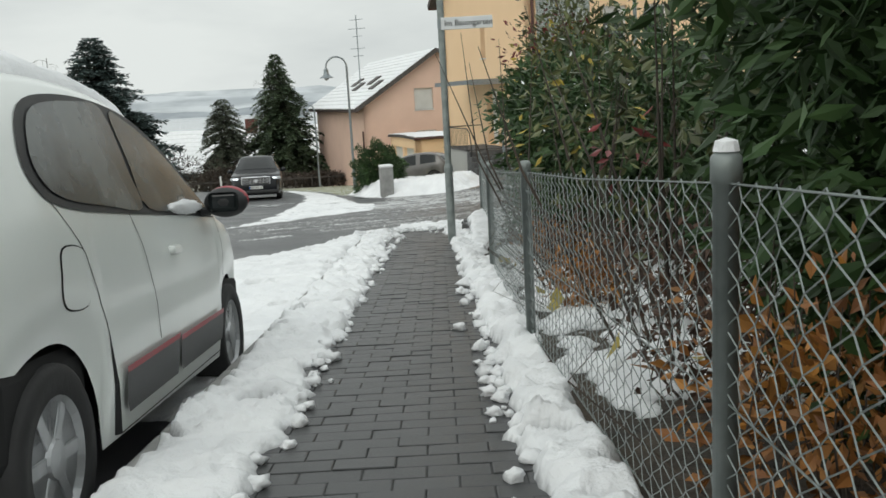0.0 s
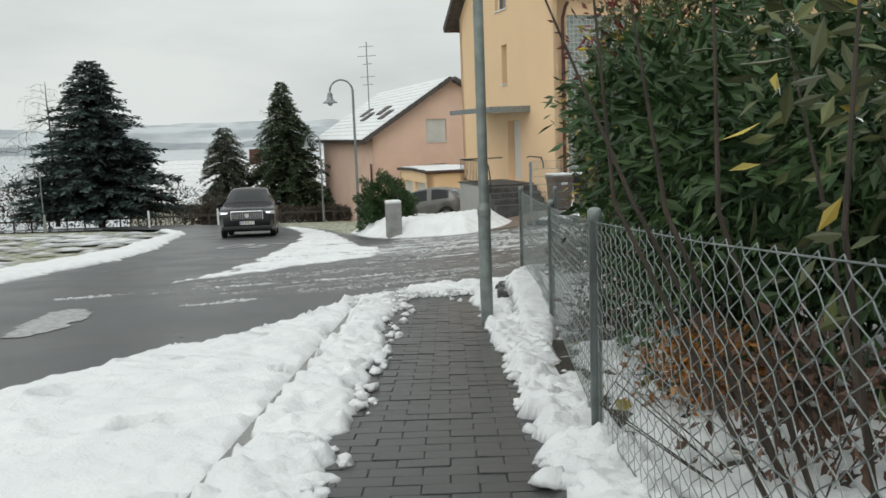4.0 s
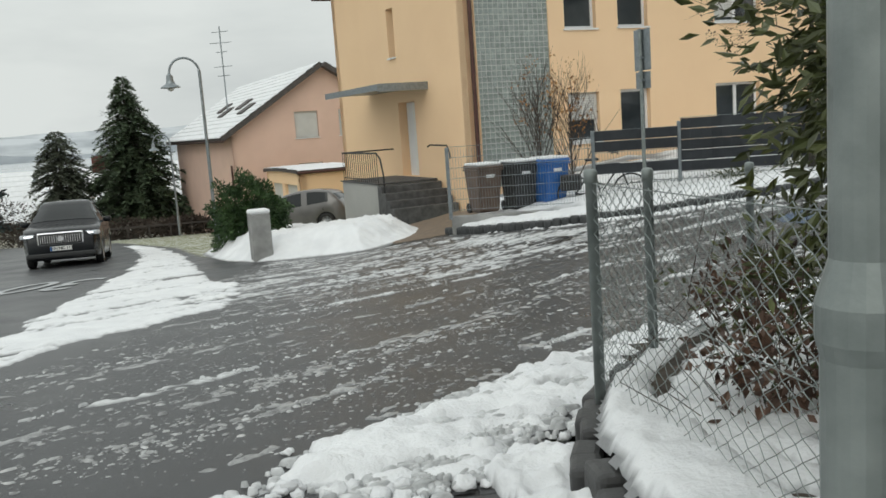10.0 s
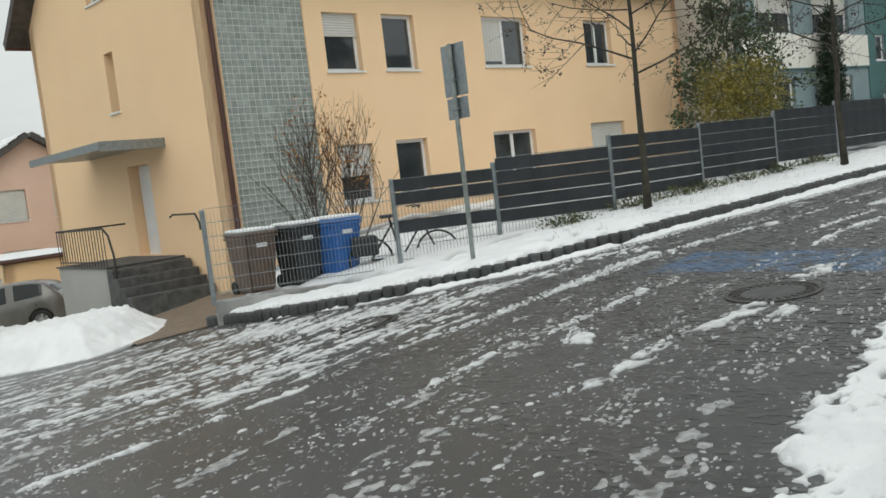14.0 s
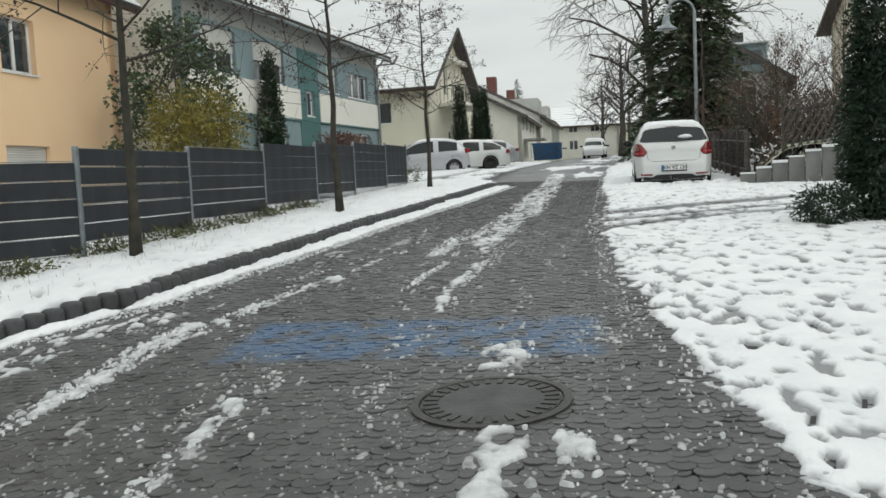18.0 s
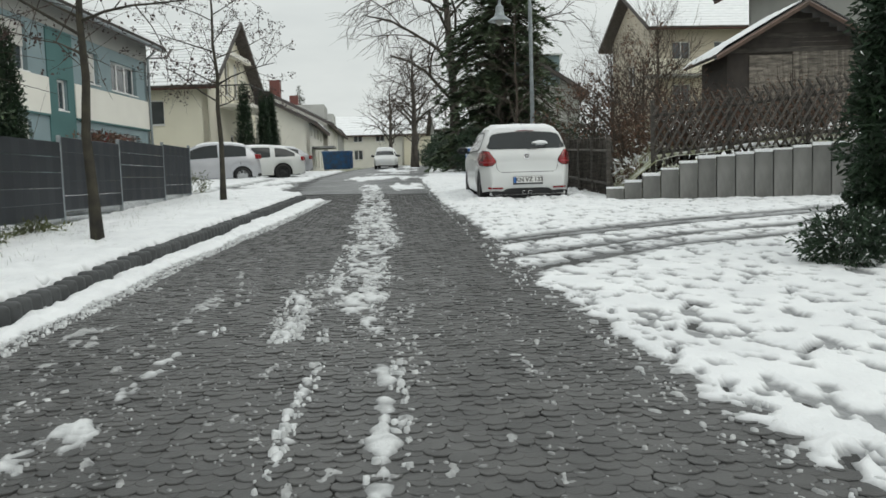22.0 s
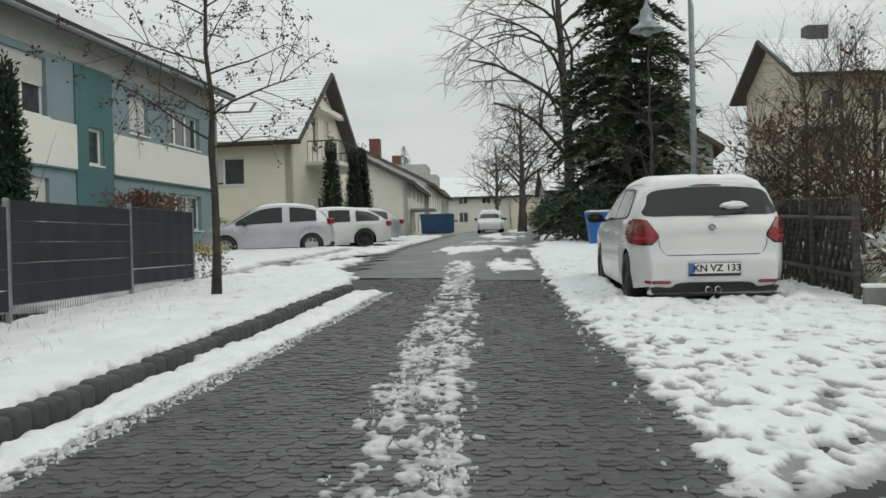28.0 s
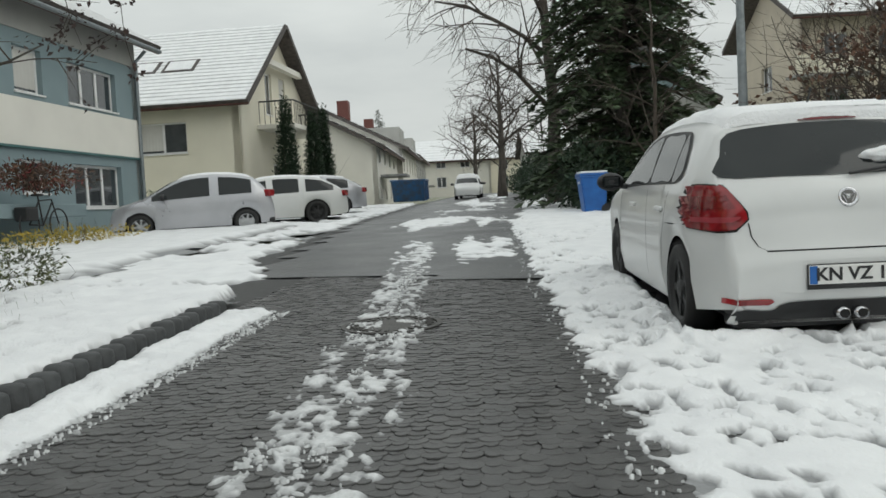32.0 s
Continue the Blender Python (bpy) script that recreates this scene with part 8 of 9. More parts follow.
tagged(new("dry_grass", soup("dry_grass", np.array(stalks), M_grass)), "thin dry grass blades poking through the verge snow", "grass", kind="stuff")
# thicket behind the lattice fences
bush("withered_thicket", "dense brown withered shrub behind the lattice fence", 23.4, 18.2, [((0, 0, 0.75), (1.1, 0.5, 0.75), 1), ((1.6, 0.2, 1.0), (1.0, 0.5, 0.8), 1), ((-1.2, -0.6, 0.6), (0.7, 0.5, 0.55), 0.6)], 5200, 0.06, M_brownl, 160, z=-0.2, stems=46, stem_h=2.0, hollow=0.1)
bush("garden_shrub", "dark evergreen shrub dusted with snow behind the lattice fence", 27.8, 19.2, [((0, 0, 0.9), (1.5, 0.6, 0.9), 1), ((2.2, 0.5, 0.8), (1.3, 0.6, 0.8), 1)], 6500, 0.08, M_yew, 161, z=-0.3, stems=12, stem_h=1.5, hollow=0.3, extra=[("snow_dusting", [((0.6, 0.2, 1.0), (2.0, 0.6, 0.9), 1)], 160, 0.06, M_snow)])
bush("garden_shrub", "reddish brown shrub on the garden bank", 22.0, 15.2, [((0, 0, 0.7), (0.5, 1.4, 0.6), 1), ((0.3, 1.6, 0.6), (0.5, 1.0, 0.55), 0.7)], 3600, 0.06, M_brownl, 162, z=0.35, stems=40, stem_h=1.6, hollow=0.1)


# ---- fences, lamps, signs and small things ----
def chain_bay(a, b, h, dm=0.044, wire=0.0016):
    """The woven wire of one fence bay between two ground points: zigzag wires that hook into each other."""
    a, b = Vector(a), Vector(b)
    L = (b - a).length
    u = (b - a) / L
    side = Vector((-u.y, u.x, 0)).normalized()
    nw, dz = int(L / dm), dm * 0.66
    nz = int(h / dz)
    segs = []
    for k in range(nw):
        for i in range(nz):
            x0, x1 = (k + (i + k) % 2) * dm, (k + (i + k + 1) % 2) * dm
            z0, z1 = 0.03 + i * dz, 0.03 + (i + 1) * dz
            o0, o1 = (0.004 if i % 2 else -0.004), (0.004 if (i + 1) % 2 else -0.004)
            segs.append((a + u * min(x0, L) + side * o0 + Vector((0, 0, z0)), a + u * min(x1, L) + side * o1 + Vector((0, 0, z1))))
    P = np.array([[tuple(s[0]), tuple(s[1])] for s in segs])
    d = P[:, 1] - P[:, 0]
    d /= np.linalg.norm(d, axis=1)[:, None]
    n1 = np.cross(d, np.array([side.x, side.y, 0.3]))
    n1 /= np.linalg.norm(n1, axis=1)[:, None]
    n2 = np.cross(d, n1)
    offs = [n1 * wire, (-0.5 * n1 + 0.866 * n2) * wire, (-0.5 * n1 - 0.866 * n2) * wire]
    quads = []
    for k in range(3):
        o, q = offs[k], offs[(k + 1) % 3]
        quads.append(np.stack([P[:, 0] + o, P[:, 0] + q, P[:, 1] + q, P[:, 1] + o], 1))
    return soup("wire_mesh", np.concatenate(quads), M_wire)


FPOSTS = [(0.42, -1.45), (0.50, 1.50), (0.42, 4.2), (0.40, 6.95), (0.60, 10.05), (0.62, 12.85), (1.05, 13.34), (2.12, 14.42), (3.4, 14.75)]
wf = empty("wire_fence", label="grey-green chain-link fence with round steel posts along the pavement", category="fence")
post_h = 0.85


def fence_ground(x, y):
    return gz(x, y) + 0.02 + 0.2 * float(smooth(9.0, 12.3, y))


pm = lathe([(0.023, -0.1), (0.023, post_h), (0.0275, post_h), (0.0275, post_h + 0.045), (0.02, post_h + 0.055), (0.001, post_h + 0.058)], 14)
pme = bpy.data.meshes.new("post")
pm.to_mesh(pme)
pm.free()
pme.materials.append(M_galvg)
pme.polygons.foreach_set("use_smooth", [True] * len(pme.polygons))
for x, y in FPOSTS:
    o = part("post", pme, M_galvg, wf)
    o.location = (x, y, fence_ground(x, y))
for (x0, y0), (x1, y1) in zip(FPOSTS, FPOSTS[1:]):
    a, b = (x0, y0, fence_ground(x0, y0) + 0.01), (x1, y1, fence_ground(x1, y1) + 0.01)
    o = part("wire_mesh", chain_bay(a, b, 0.82), M_wire, wf)
    tagged(o, kind="stuff")
    for zz in (0.84, 0.44, 0.05):
        mid = [(a[i] + b[i]) / 2 for i in range(3)]
        part("tension_wire", tube([(a[0], a[1], a[2] + zz), (mid[0], mid[1], mid[2] + zz - 0.012), (b[0], b[1], b[2] + zz)], 0.0021, 5), M_wire, wf)
part("snow_cap", lathe([(0.001, 0.0), (0.024, 0.0), (0.02, 0.018), (0.001, 0.024)], 10), M_snow, wf).location = (0.50, 1.50, fence_ground(0.50, 1.50) + post_h + 0.056)

# edging stones round the corner bed
EDGE = [(0.34, 11.7), (0.36, 12.2), (0.62, 12.95), (1.05, 13.6), (1.6, 14.2), (1.9, 14.5)]
edging = empty("bed_edging", label="dark worn palisade stones edging the corner bed", category="edging")
rse = random.Random(4)


def along(pts, step):
    out, acc = [], 0.0
    for (x0, y0), (x1, y1) in zip(pts, pts[1:]):
        L = math.hypot(x1 - x0, y1 - y0)
        while acc < L:
            t = acc / L
            out.append((x0 + (x1 - x0) * t, y0 + (y1 - y0) * t, math.atan2(y1 - y0, x1 - x0)))
            acc += step
        acc -= L
    return out


def stone_mesh(name, w, d, h, material):
    bm = bmesh.new()
    box(bm, -w / 2, w / 2, -d / 2, d / 2, 0, h, min(w, d) * 0.22)
    me = bpy.data.meshes.new(name)
    bm.to_mesh(me)
    bm.free()
    me.materials.append(material)
    return me


sme = stone_mesh("edging_stone", 0.165, 0.11, 0.5, M_concd)
for x, y, an in along(EDGE, 0.17):
    o = part("edging_stone", sme, M_concd, edging)
    o.matrix_basis = Matrix.Translation((x, y, gz(x, y) - 0.37 + rse.uniform(0, 0.05))) @ Matrix.Rotation(an + rse.uniform(-0.08, 0.08), 4, "Z") @ Matrix.Rotation(rse.uniform(-0.05, 0.05), 4, "X")
# kerb of palisade stones along the side street
kerb2 = empty("kerb", label="dark rounded palisade kerb along the side street", category="kerb")
kbm = lathe([(0.082, 0.0), (0.082, 0.385), (0.076, 0.408), (0.06, 0.42), (0.001, 0.424)], 14)
kme = bpy.data.meshes.new("kerb_stone")
kbm.to_mesh(kme)
kbm.free()
kme.materials.append(M_kerb)
kme.polygons.foreach_set("use_smooth", [True] * len(kme.polygons))
for x, y, an in along(KERB_L, 0.15):
    o = part("kerb_stone", kme, M_concd, kerb2)
    o.matrix_basis = Matrix.Translation((x, y, gz(x, y) - 0.295 + rse.uniform(-0.008, 0.012))) @ Matrix.Rotation(an + rse.uniform(-0.04, 0.04), 4, "Z")
# kerb of the brick pavement
kerb1 = empty("kerb", label="grey concrete kerb stones beside the brick pavement", category="kerb")
k1 = stone_mesh("kerb_stone", 0.99, 0.09, 0.3, M_conc)
for k in range(18):
    y = -5.5 + k
    o = part("kerb_stone", k1, M_conc, kerb1)
    o.matrix_basis = Matrix.Translation((-1.045, y, gz(-1.0, y) - 0.30)) @ Matrix.Rotation(radians(90), 4, "Z") @ Matrix.Rotation(math.atan(0.08), 4, "Y")

# street name sign
sp = empty("street_sign", pose(0.12, 10.38, gz(0.12, 10.38) - 0.05), label="grey steel pole with a white street name sign", category="sign")
part("pole", lathe([(0.049, 0.0), (0.049, 0.90), (0.054, 0.92), (0.054, 0.96), (0.039, 1.01), (0.039, 3.0), (0.001, 3.01)], 20), M_galvg, sp, smooth_faces=False)
sg = part("sign_plate", bx(0.0, 0.60, -0.055, -0.045, 2.56, 2.70, 0.006), M_signw, sp, "white street name plate")
text_mesh("Im Baumgarten", 0.092, M_signk, Matrix.Translation((0.32, -0.058, 2.63)) @ Matrix.Rotation(radians(90), 4, "X"), sg)
part("clamp", lathe([(0.042, 2.58), (0.042, 2.68)], 14), M_galv, sp)
# traffic signs seen from behind
ts = empty("traffic_sign", pose(4.70, 22.66, gz(4.7, 22.66) + 0.05) @ Matrix.Rotation(radians(12), 4, "Z"), label="traffic sign post with grey-backed plates on the verge", category="sign")
part("pole", lathe([(0.03, 0.0), (0.03, 2.75), (0.001, 2.76)], 14), M_galvg, ts)
part("sign_plate", bx(0.032, 0.045, -0.22, 0.22, 2.12, 2.75, 0.006), M_galv, ts, "grey back of a rectangular sign")
part("sign_plate", bx(0.032, 0.045, -0.20, 0.20, 1.84, 2.10, 0.006), M_galv, ts)
part("clamp", bx(-0.035, 0.04, -0.05, 0.05, 2.3, 2.33), M_galv, ts)
part("clamp", bx(-0.035, 0.04, -0.05, 0.05, 1.95, 1.98), M_galv, ts)
pr = empty("sign_pole", pose(3.52, 15.32, gz(3.52, 15.32) - 0.03), label="plain grey steel post standing in the snow", category="pole")
part("pole", lathe([(0.033, 0.0), (0.033, 3.6), (0.001, 3.61)], 16), M_galvg, pr)


def street_lamp(x, y, h, head=(1, 0), z=None, s=1.0):
    z = gz(x, y) if z is None else z
    t = empty("street_lamp", pose(x, y, z - 0.05, 0, 0, math.degrees(math.atan2(head[1], head[0]))), label="grey gooseneck street lamp with a bell-shaped shade", category="street lamp", group="gooseneck street lamps")
    R = 0.42 * s
    pts = [(0, 0, 0.9), (0, 0, h - R)] + [(R - R * math.cos(a), 0, h - R + R * math.sin(a)) for a in np.linspace(0.25, math.pi, 12)]
    part("pole", lathe([(0.075, 0), (0.075, 0.9), (0.055, 0.98), (0.048, h * 0.55), (0.048, h * 0.56)], 14), M_galv, t)
    part("arm", tube([(0, 0, h * 0.5)] + pts[1:], [0.045] * 2 + [0.033] * 12, 10), M_galv, t)
    x0, z0 = 2 * R, h - R
    sh = part("shade", lathe([(0.03, 0.0), (0.05, -0.05), (0.09, -0.08), (0.10, -0.22), (0.13, -0.30), (0.27, -0.40), (0.275, -0.42), (0.12, -0.41), (0.09, -0.3)], 22), M_galv, t, "bell-shaped metal shade", False)
    sh.location = (x0, 0, z0 + 0.02)
    part("globe", lathe([(0.09, -0.38), (0.10, -0.44), (0.06, -0.5), (0.001, -0.52)], 14), M_lamp, sh)
    return t


street_lamp(-3.46, 35.4, 5.5, (-0.9, -0.3))
street_lamp(-7.8, 56.5, 5.3, (-1, 0))
street_lamp(-17.3, 68, 5.2, (-1, 0), z=-5.8)
street_lamp(-25.5, 57.5, 4.6, (-0.9, -0.3), z=-5.2)
street_lamp(25.5, 20.45, 4.7, (-0.45, 0.9), s=0.9)

# concrete pillar with a snow cap
pi_ = empty("stone_pillar", pose(-1.62, 26.6, gz(-1.62, 26.6) - 0.1, 0, 0, 17), label="square concrete pillar capped with snow", category="pillar")
part("shaft", bx(-0.19, 0.19, -0.16, 0.16, 0, 1.03, 0.02), M_conc, pi_)
part("cap_snow", bx(-0.2, 0.2, -0.17, 0.17, 1.02, 1.12, 0.045), M_snow, pi_)


def bin_(x, y, z, body, lid, label, deg=17):
    t = empty("wheelie_bin", pose(x, y, z, 0, 0, deg), label=label, category="bin", group="bins behind the mesh fence")
    bm = bmesh.new()
    lo = [bm.verts.new(p) for p in ((-0.21, -0.24, 0.03), (0.21, -0.24, 0.03), (0.21, 0.22, 0.03), (-0.21, 0.22, 0.03))]
    hi = [bm.verts.new(p) for p in ((-0.265, -0.33, 0.86), (0.265, -0.33, 0.86), (0.265, 0.27, 0.86), (-0.265, 0.27, 0.86))]
    bm.faces.new(lo[::-1])
    bm.faces.new(hi)
    for i in range(4):
        bm.faces.new((lo[i], lo[(i + 1) % 4], hi[(i + 1) % 4], hi[i]))
    bmesh.ops.bevel(bm, geom=list(bm.edges), offset=0.025, segments=2, affect="EDGES")
    part("body", bm, body, t)
    part("rim", bx(-0.285, 0.285, -0.35, 0.29, 0.83, 0.87, 0.012), body, t)
    part("lid", bx(-0.28, 0.28, -0.36, 0.30, 0.872, 0.94, 0.03), lid, t)
    part("label_strip", bx(-0.09, 0.09, -0.327, -0.315, 0.70, 0.76, 0.003), M_signw, t)
    for s in (1, -1):
        w = part("wheel", lathe([(0.02, -0.025), (0.10, -0.025), (0.10, 0.025), (0.02, 0.025)], 18), M_black, t)
        w.matrix_basis = Matrix.Translation((s * 0.2, 0.24, 0.10)) @ Matrix.Rotation(radians(90), 4, "Y")
    part("lid_snow", bx(-0.26, 0.26, -0.33, 0.27, 0.935, 0.985, 0.022), M_snow, t, "snow on the lid")
    return t


bin_(2.75, 26.1, -1.36, M_brownp, M_brownp, "brown wheelie bin with snow on the lid")
bin_(3.42, 25.95, -1.34, M_plastic, M_plastic, "black wheelie bin with snow on the lid")
bin_(3.99, 25.78, -1.32, M_blue, M_blue, "blue wheelie bin with snow on the lid")
for k, (x, y) in enumerate(((35.7, 23.45), (36.5, 23.5))):
    bin_(x, y, gz(x, y), M_blue, M_blue, "blue wheelie bin beside the street", 200)
low_wall = new("garden_wall", bpy.data.meshes.new("garden_wall"))
bm = bx(1.95, 4.4, -0.08, 0.08, -1.62, -1.25, 0.02)
bm.to_mesh(low_wall.data)
low_wall.data.materials.append(M_conc)
low_wall.matrix_basis = Matrix.Translation((0, 25.35, 0)) @ Matrix.Rotation(radians(-10), 4, "Z")
tagged(low_wall, "low concrete bed wall under the mesh fence", "wall")

# mesh fence with privacy strips
pf = empty("privacy_fence", label="steel mesh fence woven with anthracite privacy strips", category="fence")
PP = [(1.9, 24.95), (4.45, 24.42), (5.91, 24.07), (7.67, 23.65), (9.96, 24.25), (12.33, 24.87), (14.67, 25.48), (17.02, 26.1), (19.53, 26.75), (21.57, 27.28)]
PZ = [-1.25, -1.13, -1.06, -0.85, -0.80, -0.70, -0.60, -0.54, -0.48, -0.46]
ppost = stone_mesh("post", 0.06, 0.05, 1.30, M_galv)
for (x, y), z in zip(PP, PZ):
    o = part("post", ppost, M_galv, pf)
    o.location = (x, y, z - 0.06)
    o.rotation_euler = (0, 0, 0.25)
for i, ((x0, y0), (x1, y1)) in enumerate(zip(PP, PP[1:])):
    z0, z1 = PZ[i], PZ[i + 1]
    L = math.hypot(x1 - x0, y1 - y0)
    m = Matrix.Translation((x0, y0, (z0 + z1) / 2)) @ Matrix.Rotation(math.atan2(y1 - y0, x1 - x0), 4, "Z")
    bm = bmesh.new()
    n = int(L / 0.05)
    for k in range(1, n):
        box(bm, k * L / n - 0.0025, k * L / n + 0.0025, -0.003, 0.003, 0.02, 1.16)
    for k in range(7):
        box(bm, 0.02, L - 0.02, -0.009, -0.003, 0.05 + 0.19 * k - 0.004, 0.05 + 0.19 * k + 0.004)
        box(bm, 0.02, L - 0.02, 0.003, 0.009, 0.05 + 0.19 * k - 0.004, 0.05 + 0.19 * k + 0.004)
    o = part("mesh_panel", bm, M_galv, pf)
    o.matrix_basis = m
    rows = [] if i == 0 else ([2, 3, 4, 5] if i == 1 else range(1, 6))
    if i == 2:
        rows = range(1, 6)
    for r in rows:
        x_end = L - 0.03
        if i == 1 and r == 3:
            continue
        wob = 0.006 * math.sin(i * 3.1 + r)
        bm = bmesh.new()
        q = 10
        vs = []
        for k in range(q + 1):
            xx = 0.03 + (x_end - 0.03) * k / q
            d = 0.012 * (1 if k % 2 else -1) * 0.4
            vs.append((bm.verts.new((xx, d - 0.014, 0.06 + 0.19 * r + wob)), bm.verts.new((xx, d - 0.014, 0.06 + 0.19 * (r + 1) - (0.018 if i < 5 else 0.006) + wob))))
        for a, b in zip(vs, vs[1:]):
            bm.faces.new((a[0], b[0], b[1], a[1]))
        ex = bmesh.ops.solidify(bm, geom=list(bm.faces), thickness=0.003)
        s_ = part("privacy_strip", bm, M_anth, pf)
        s_.matrix_basis = m

# retaining wall of concrete L-stones, stepping up
rw = empty("retaining_wall", label="retaining wall of grey concrete slabs stepping up along the drive", category="wall")
y, k = 18.72, 0
while y > 8.5:
    w = 0.31
    t_ = (18.72 - y)
    top = -0.34 + 0.10 * k if k < 5 else 0.13 + 0.085 * (t_ - 1.55)
    o = part("wall_slab", bx(-0.06, 0.06, -w + 0.012, -0.002, -0.9, top, 0.012), M_wallc, rw)
    o.location = (20.19 + 0.05 * t_ + 0.006 * (k % 3 - 1), y, 0)
    if k < 16:
        part("slab_snow", bx(-0.07, 0.16, -w + 0.01, 0.0, top - 0.005, top + 0.03 + 0.012 * (k % 3), 0.012), M_snow, rw).location = (20.19 + 0.05 * t_, y, 0)
    y -= w
    k += 1


def bank_z(X, Y):
    return np.minimum(0.15 + 0.05 * (18.7 - Y) + 0.10 * (X - 20.3), 1.6) - 0.75 * smooth(17.6, 18.9, Y) + 0.06 * fbm(X, Y, 6)


bank = new("garden_bank", grid_mesh("garden_bank", np.arange(20.3, 36, 0.35), np.arange(7, 18.9, 0.35), bank_z, M_earth))
snow_patch("snow_cover", "patchy snow over the garden bank", [(20.6, 17.2), (35.5, 17.2), (35.5, 8), (20.8, 8)], 0.12, 0.06, 0.2, 0.2, 0.4, 75, zf=bank_z, base=0.02, thr=(-0.3, 0.0, 0.8))
snow_patch("snow_cover", "snow behind the lattice fence", [(21.6, 18.95), (30.2, 21.1), (31.5, 20.4), (31.5, 18.95)], 0.1, 0.34, 0.7, 0.15, 0.3, 77)
tagged(bank, "sloping garden bank behind the retaining wall", "ground", kind="structure")


def lattice(name, label, p0, p1, z0, z1, h, gap=0.13, lean=0.0, seed=1):
    """A crossed-pale hunter's fence between two points."""
    t = empty(name, hmat(p0, p1[0] - p0[0], p1[1] - p0[1], 0), label=label, category="fence")
    L = math.hypot(p1[0] - p0[0], p1[1] - p0[1])
    rs = random.Random(seed)
    sl = (z1 - z0) / L
    n = int((L + h * 0.6) / gap)
    for s, yy in ((1, -0.02), (-1, 0.02)):
        for k in range(n):
            xb = k * gap - (h * 0.6 if s > 0 else 0)
            xt = xb + s * h * 0.55
            lo, hi = 0.0, 1.0
            if s > 0 and xb < 0:
                lo = -xb / (h * 0.55)
            if s < 0 and xt < 0:
                hi = xb / (h * 0.55)
            if s > 0 and xt > L:
                hi = min(hi, (L - xb) / (h * 0.55))
            if s < 0 and xb > L:
                lo = (xb - L) / (h * 0.55)
            if hi - lo < 0.12:
                continue
            q = [(xb + (xt - xb) * f, yy + lean * h * f + rs.uniform(-0.01, 0.01), z0 + sl * xb + h * f) for f in (lo, (lo + hi) / 2, hi)]
            part("pale", tube(q, 0.022, 5), M_wood, t)
    for k in range(int(L / 1.3) + 1):
        part("post", tube([(k * 1.3, 0.06, z0 + sl * k * 1.3 - 0.2), (k * 1.3, 0.06 + lean * h, z0 + sl * k * 1.3 + h * 1.05)], 0.04, 7), M_wood, t)
    for f in (0.22, 0.8):
        part("rail", tube([(0, 0.045 + lean * h * f, z0 + h * f), (L, 0.045 + lean * h * f, z1 + h * f)], 0.028, 6), M_wood, t)
    return t


lattice("lattice_fence", "weathered brown crossed-pale wooden fence beside the white car", (20.9, 18.62), (30.2, 20.9), -0.50, -0.16, 1.05, 0.18)
lattice("lattice_fence", "weathered crossed-pale fence on top of the retaining wall", (20.45, 17.9), (20.95, 9.5), 0.0, 0.80, 1.12, 0.145, -0.03, 3)

# brown withered dome of a shrub leaning over the fence
bush("withered_thicket", "broad dome of brown withered stems behind the wall fence", 21.9, 17.3, [((0, 0, 0.85), (0.55, 1.0, 0.65), 1), ((0.1, -0.9, 0.7), (0.5, 0.8, 0.55), 0.7)], 5200, 0.055, M_brownl, 171, z=0.1, stems=60, stem_h=1.5, hollow=0.15)
# wooden shed
shed = empty("garden_shed", hmat((24.2, 16.2), 0.2, -0.98, 0.16) @ Matrix.Translation((-0.09, 0, 0)) @ Matrix.Diagonal((0.76, 1, 0.95, 1)), label="dark weathered wooden shed with a snow-edged gable roof", category="shed")
bz = 0.4
for k in range(22):
    z = bz + k * 0.085
    part("board", bx(0.75, 1.95, -0.012, 0.012, z, z + 0.08, 0.004), M_shed, shed)
for k in range(22):
    x = 1.97 + k * 0.085
    if x < 3.8:
        z1 = min(2.25 + (x if x < 2.15 else 4.3 - x) * 0.48, 3.2) - 0.25
        part("board", bx(x, x + 0.08, -0.014, 0.012, bz, min(z1, 2.7), 0.004), M_shed, shed)
part("gable_front", bx(0.2, 4.1, 0.014, 0.05, bz, 2.3), M_woodd, shed)
bm = bmesh.new()
for yy in (0.0, 0.05):
    bm.faces.new([bm.verts.new((0.1, yy, 2.3)), bm.verts.new((4.2, yy, 2.3)), bm.verts.new((2.15, yy, 3.22))])
part("gable_front", bm, M_woodd, shed)
part("side_wall", bx(0.15, 0.2, 0.02, 1.8, bz, 2.3), M_woodd, shed)
part("side_wall", bx(4.1, 4.15, 0.02, 1.8, bz, 2.3), M_woodd, shed)
for s in (0, 1):
    a = ((-0.35, -0.45, 2.18), (-0.35, 1.9, 2.18), (2.15, 1.9, 3.32), (2.15, -0.45, 3.32)) if s == 0 else ((4.65, -0.45, 2.18), (4.65, 1.9, 2.18), (2.15, 1.9, 3.32), (2.15, -0.45, 3.32))
    roof_slab(shed, "roof", *a, 0.06, M_tile)
    snow_rows(shed, *a, 0.063, 1, 0.07, 0.0)
    part("barge_board", tube([(a[0][0], -0.46, a[0][2] + 0.0), (2.15, -0.46, 3.30)], 0.055, 4), mat("faded_red_board", (0.17, 0.11, 0.09), (0.11, 0.08, 0.065), 3, 0.7, 0.3, 40), shed, "faded reddish barge board")

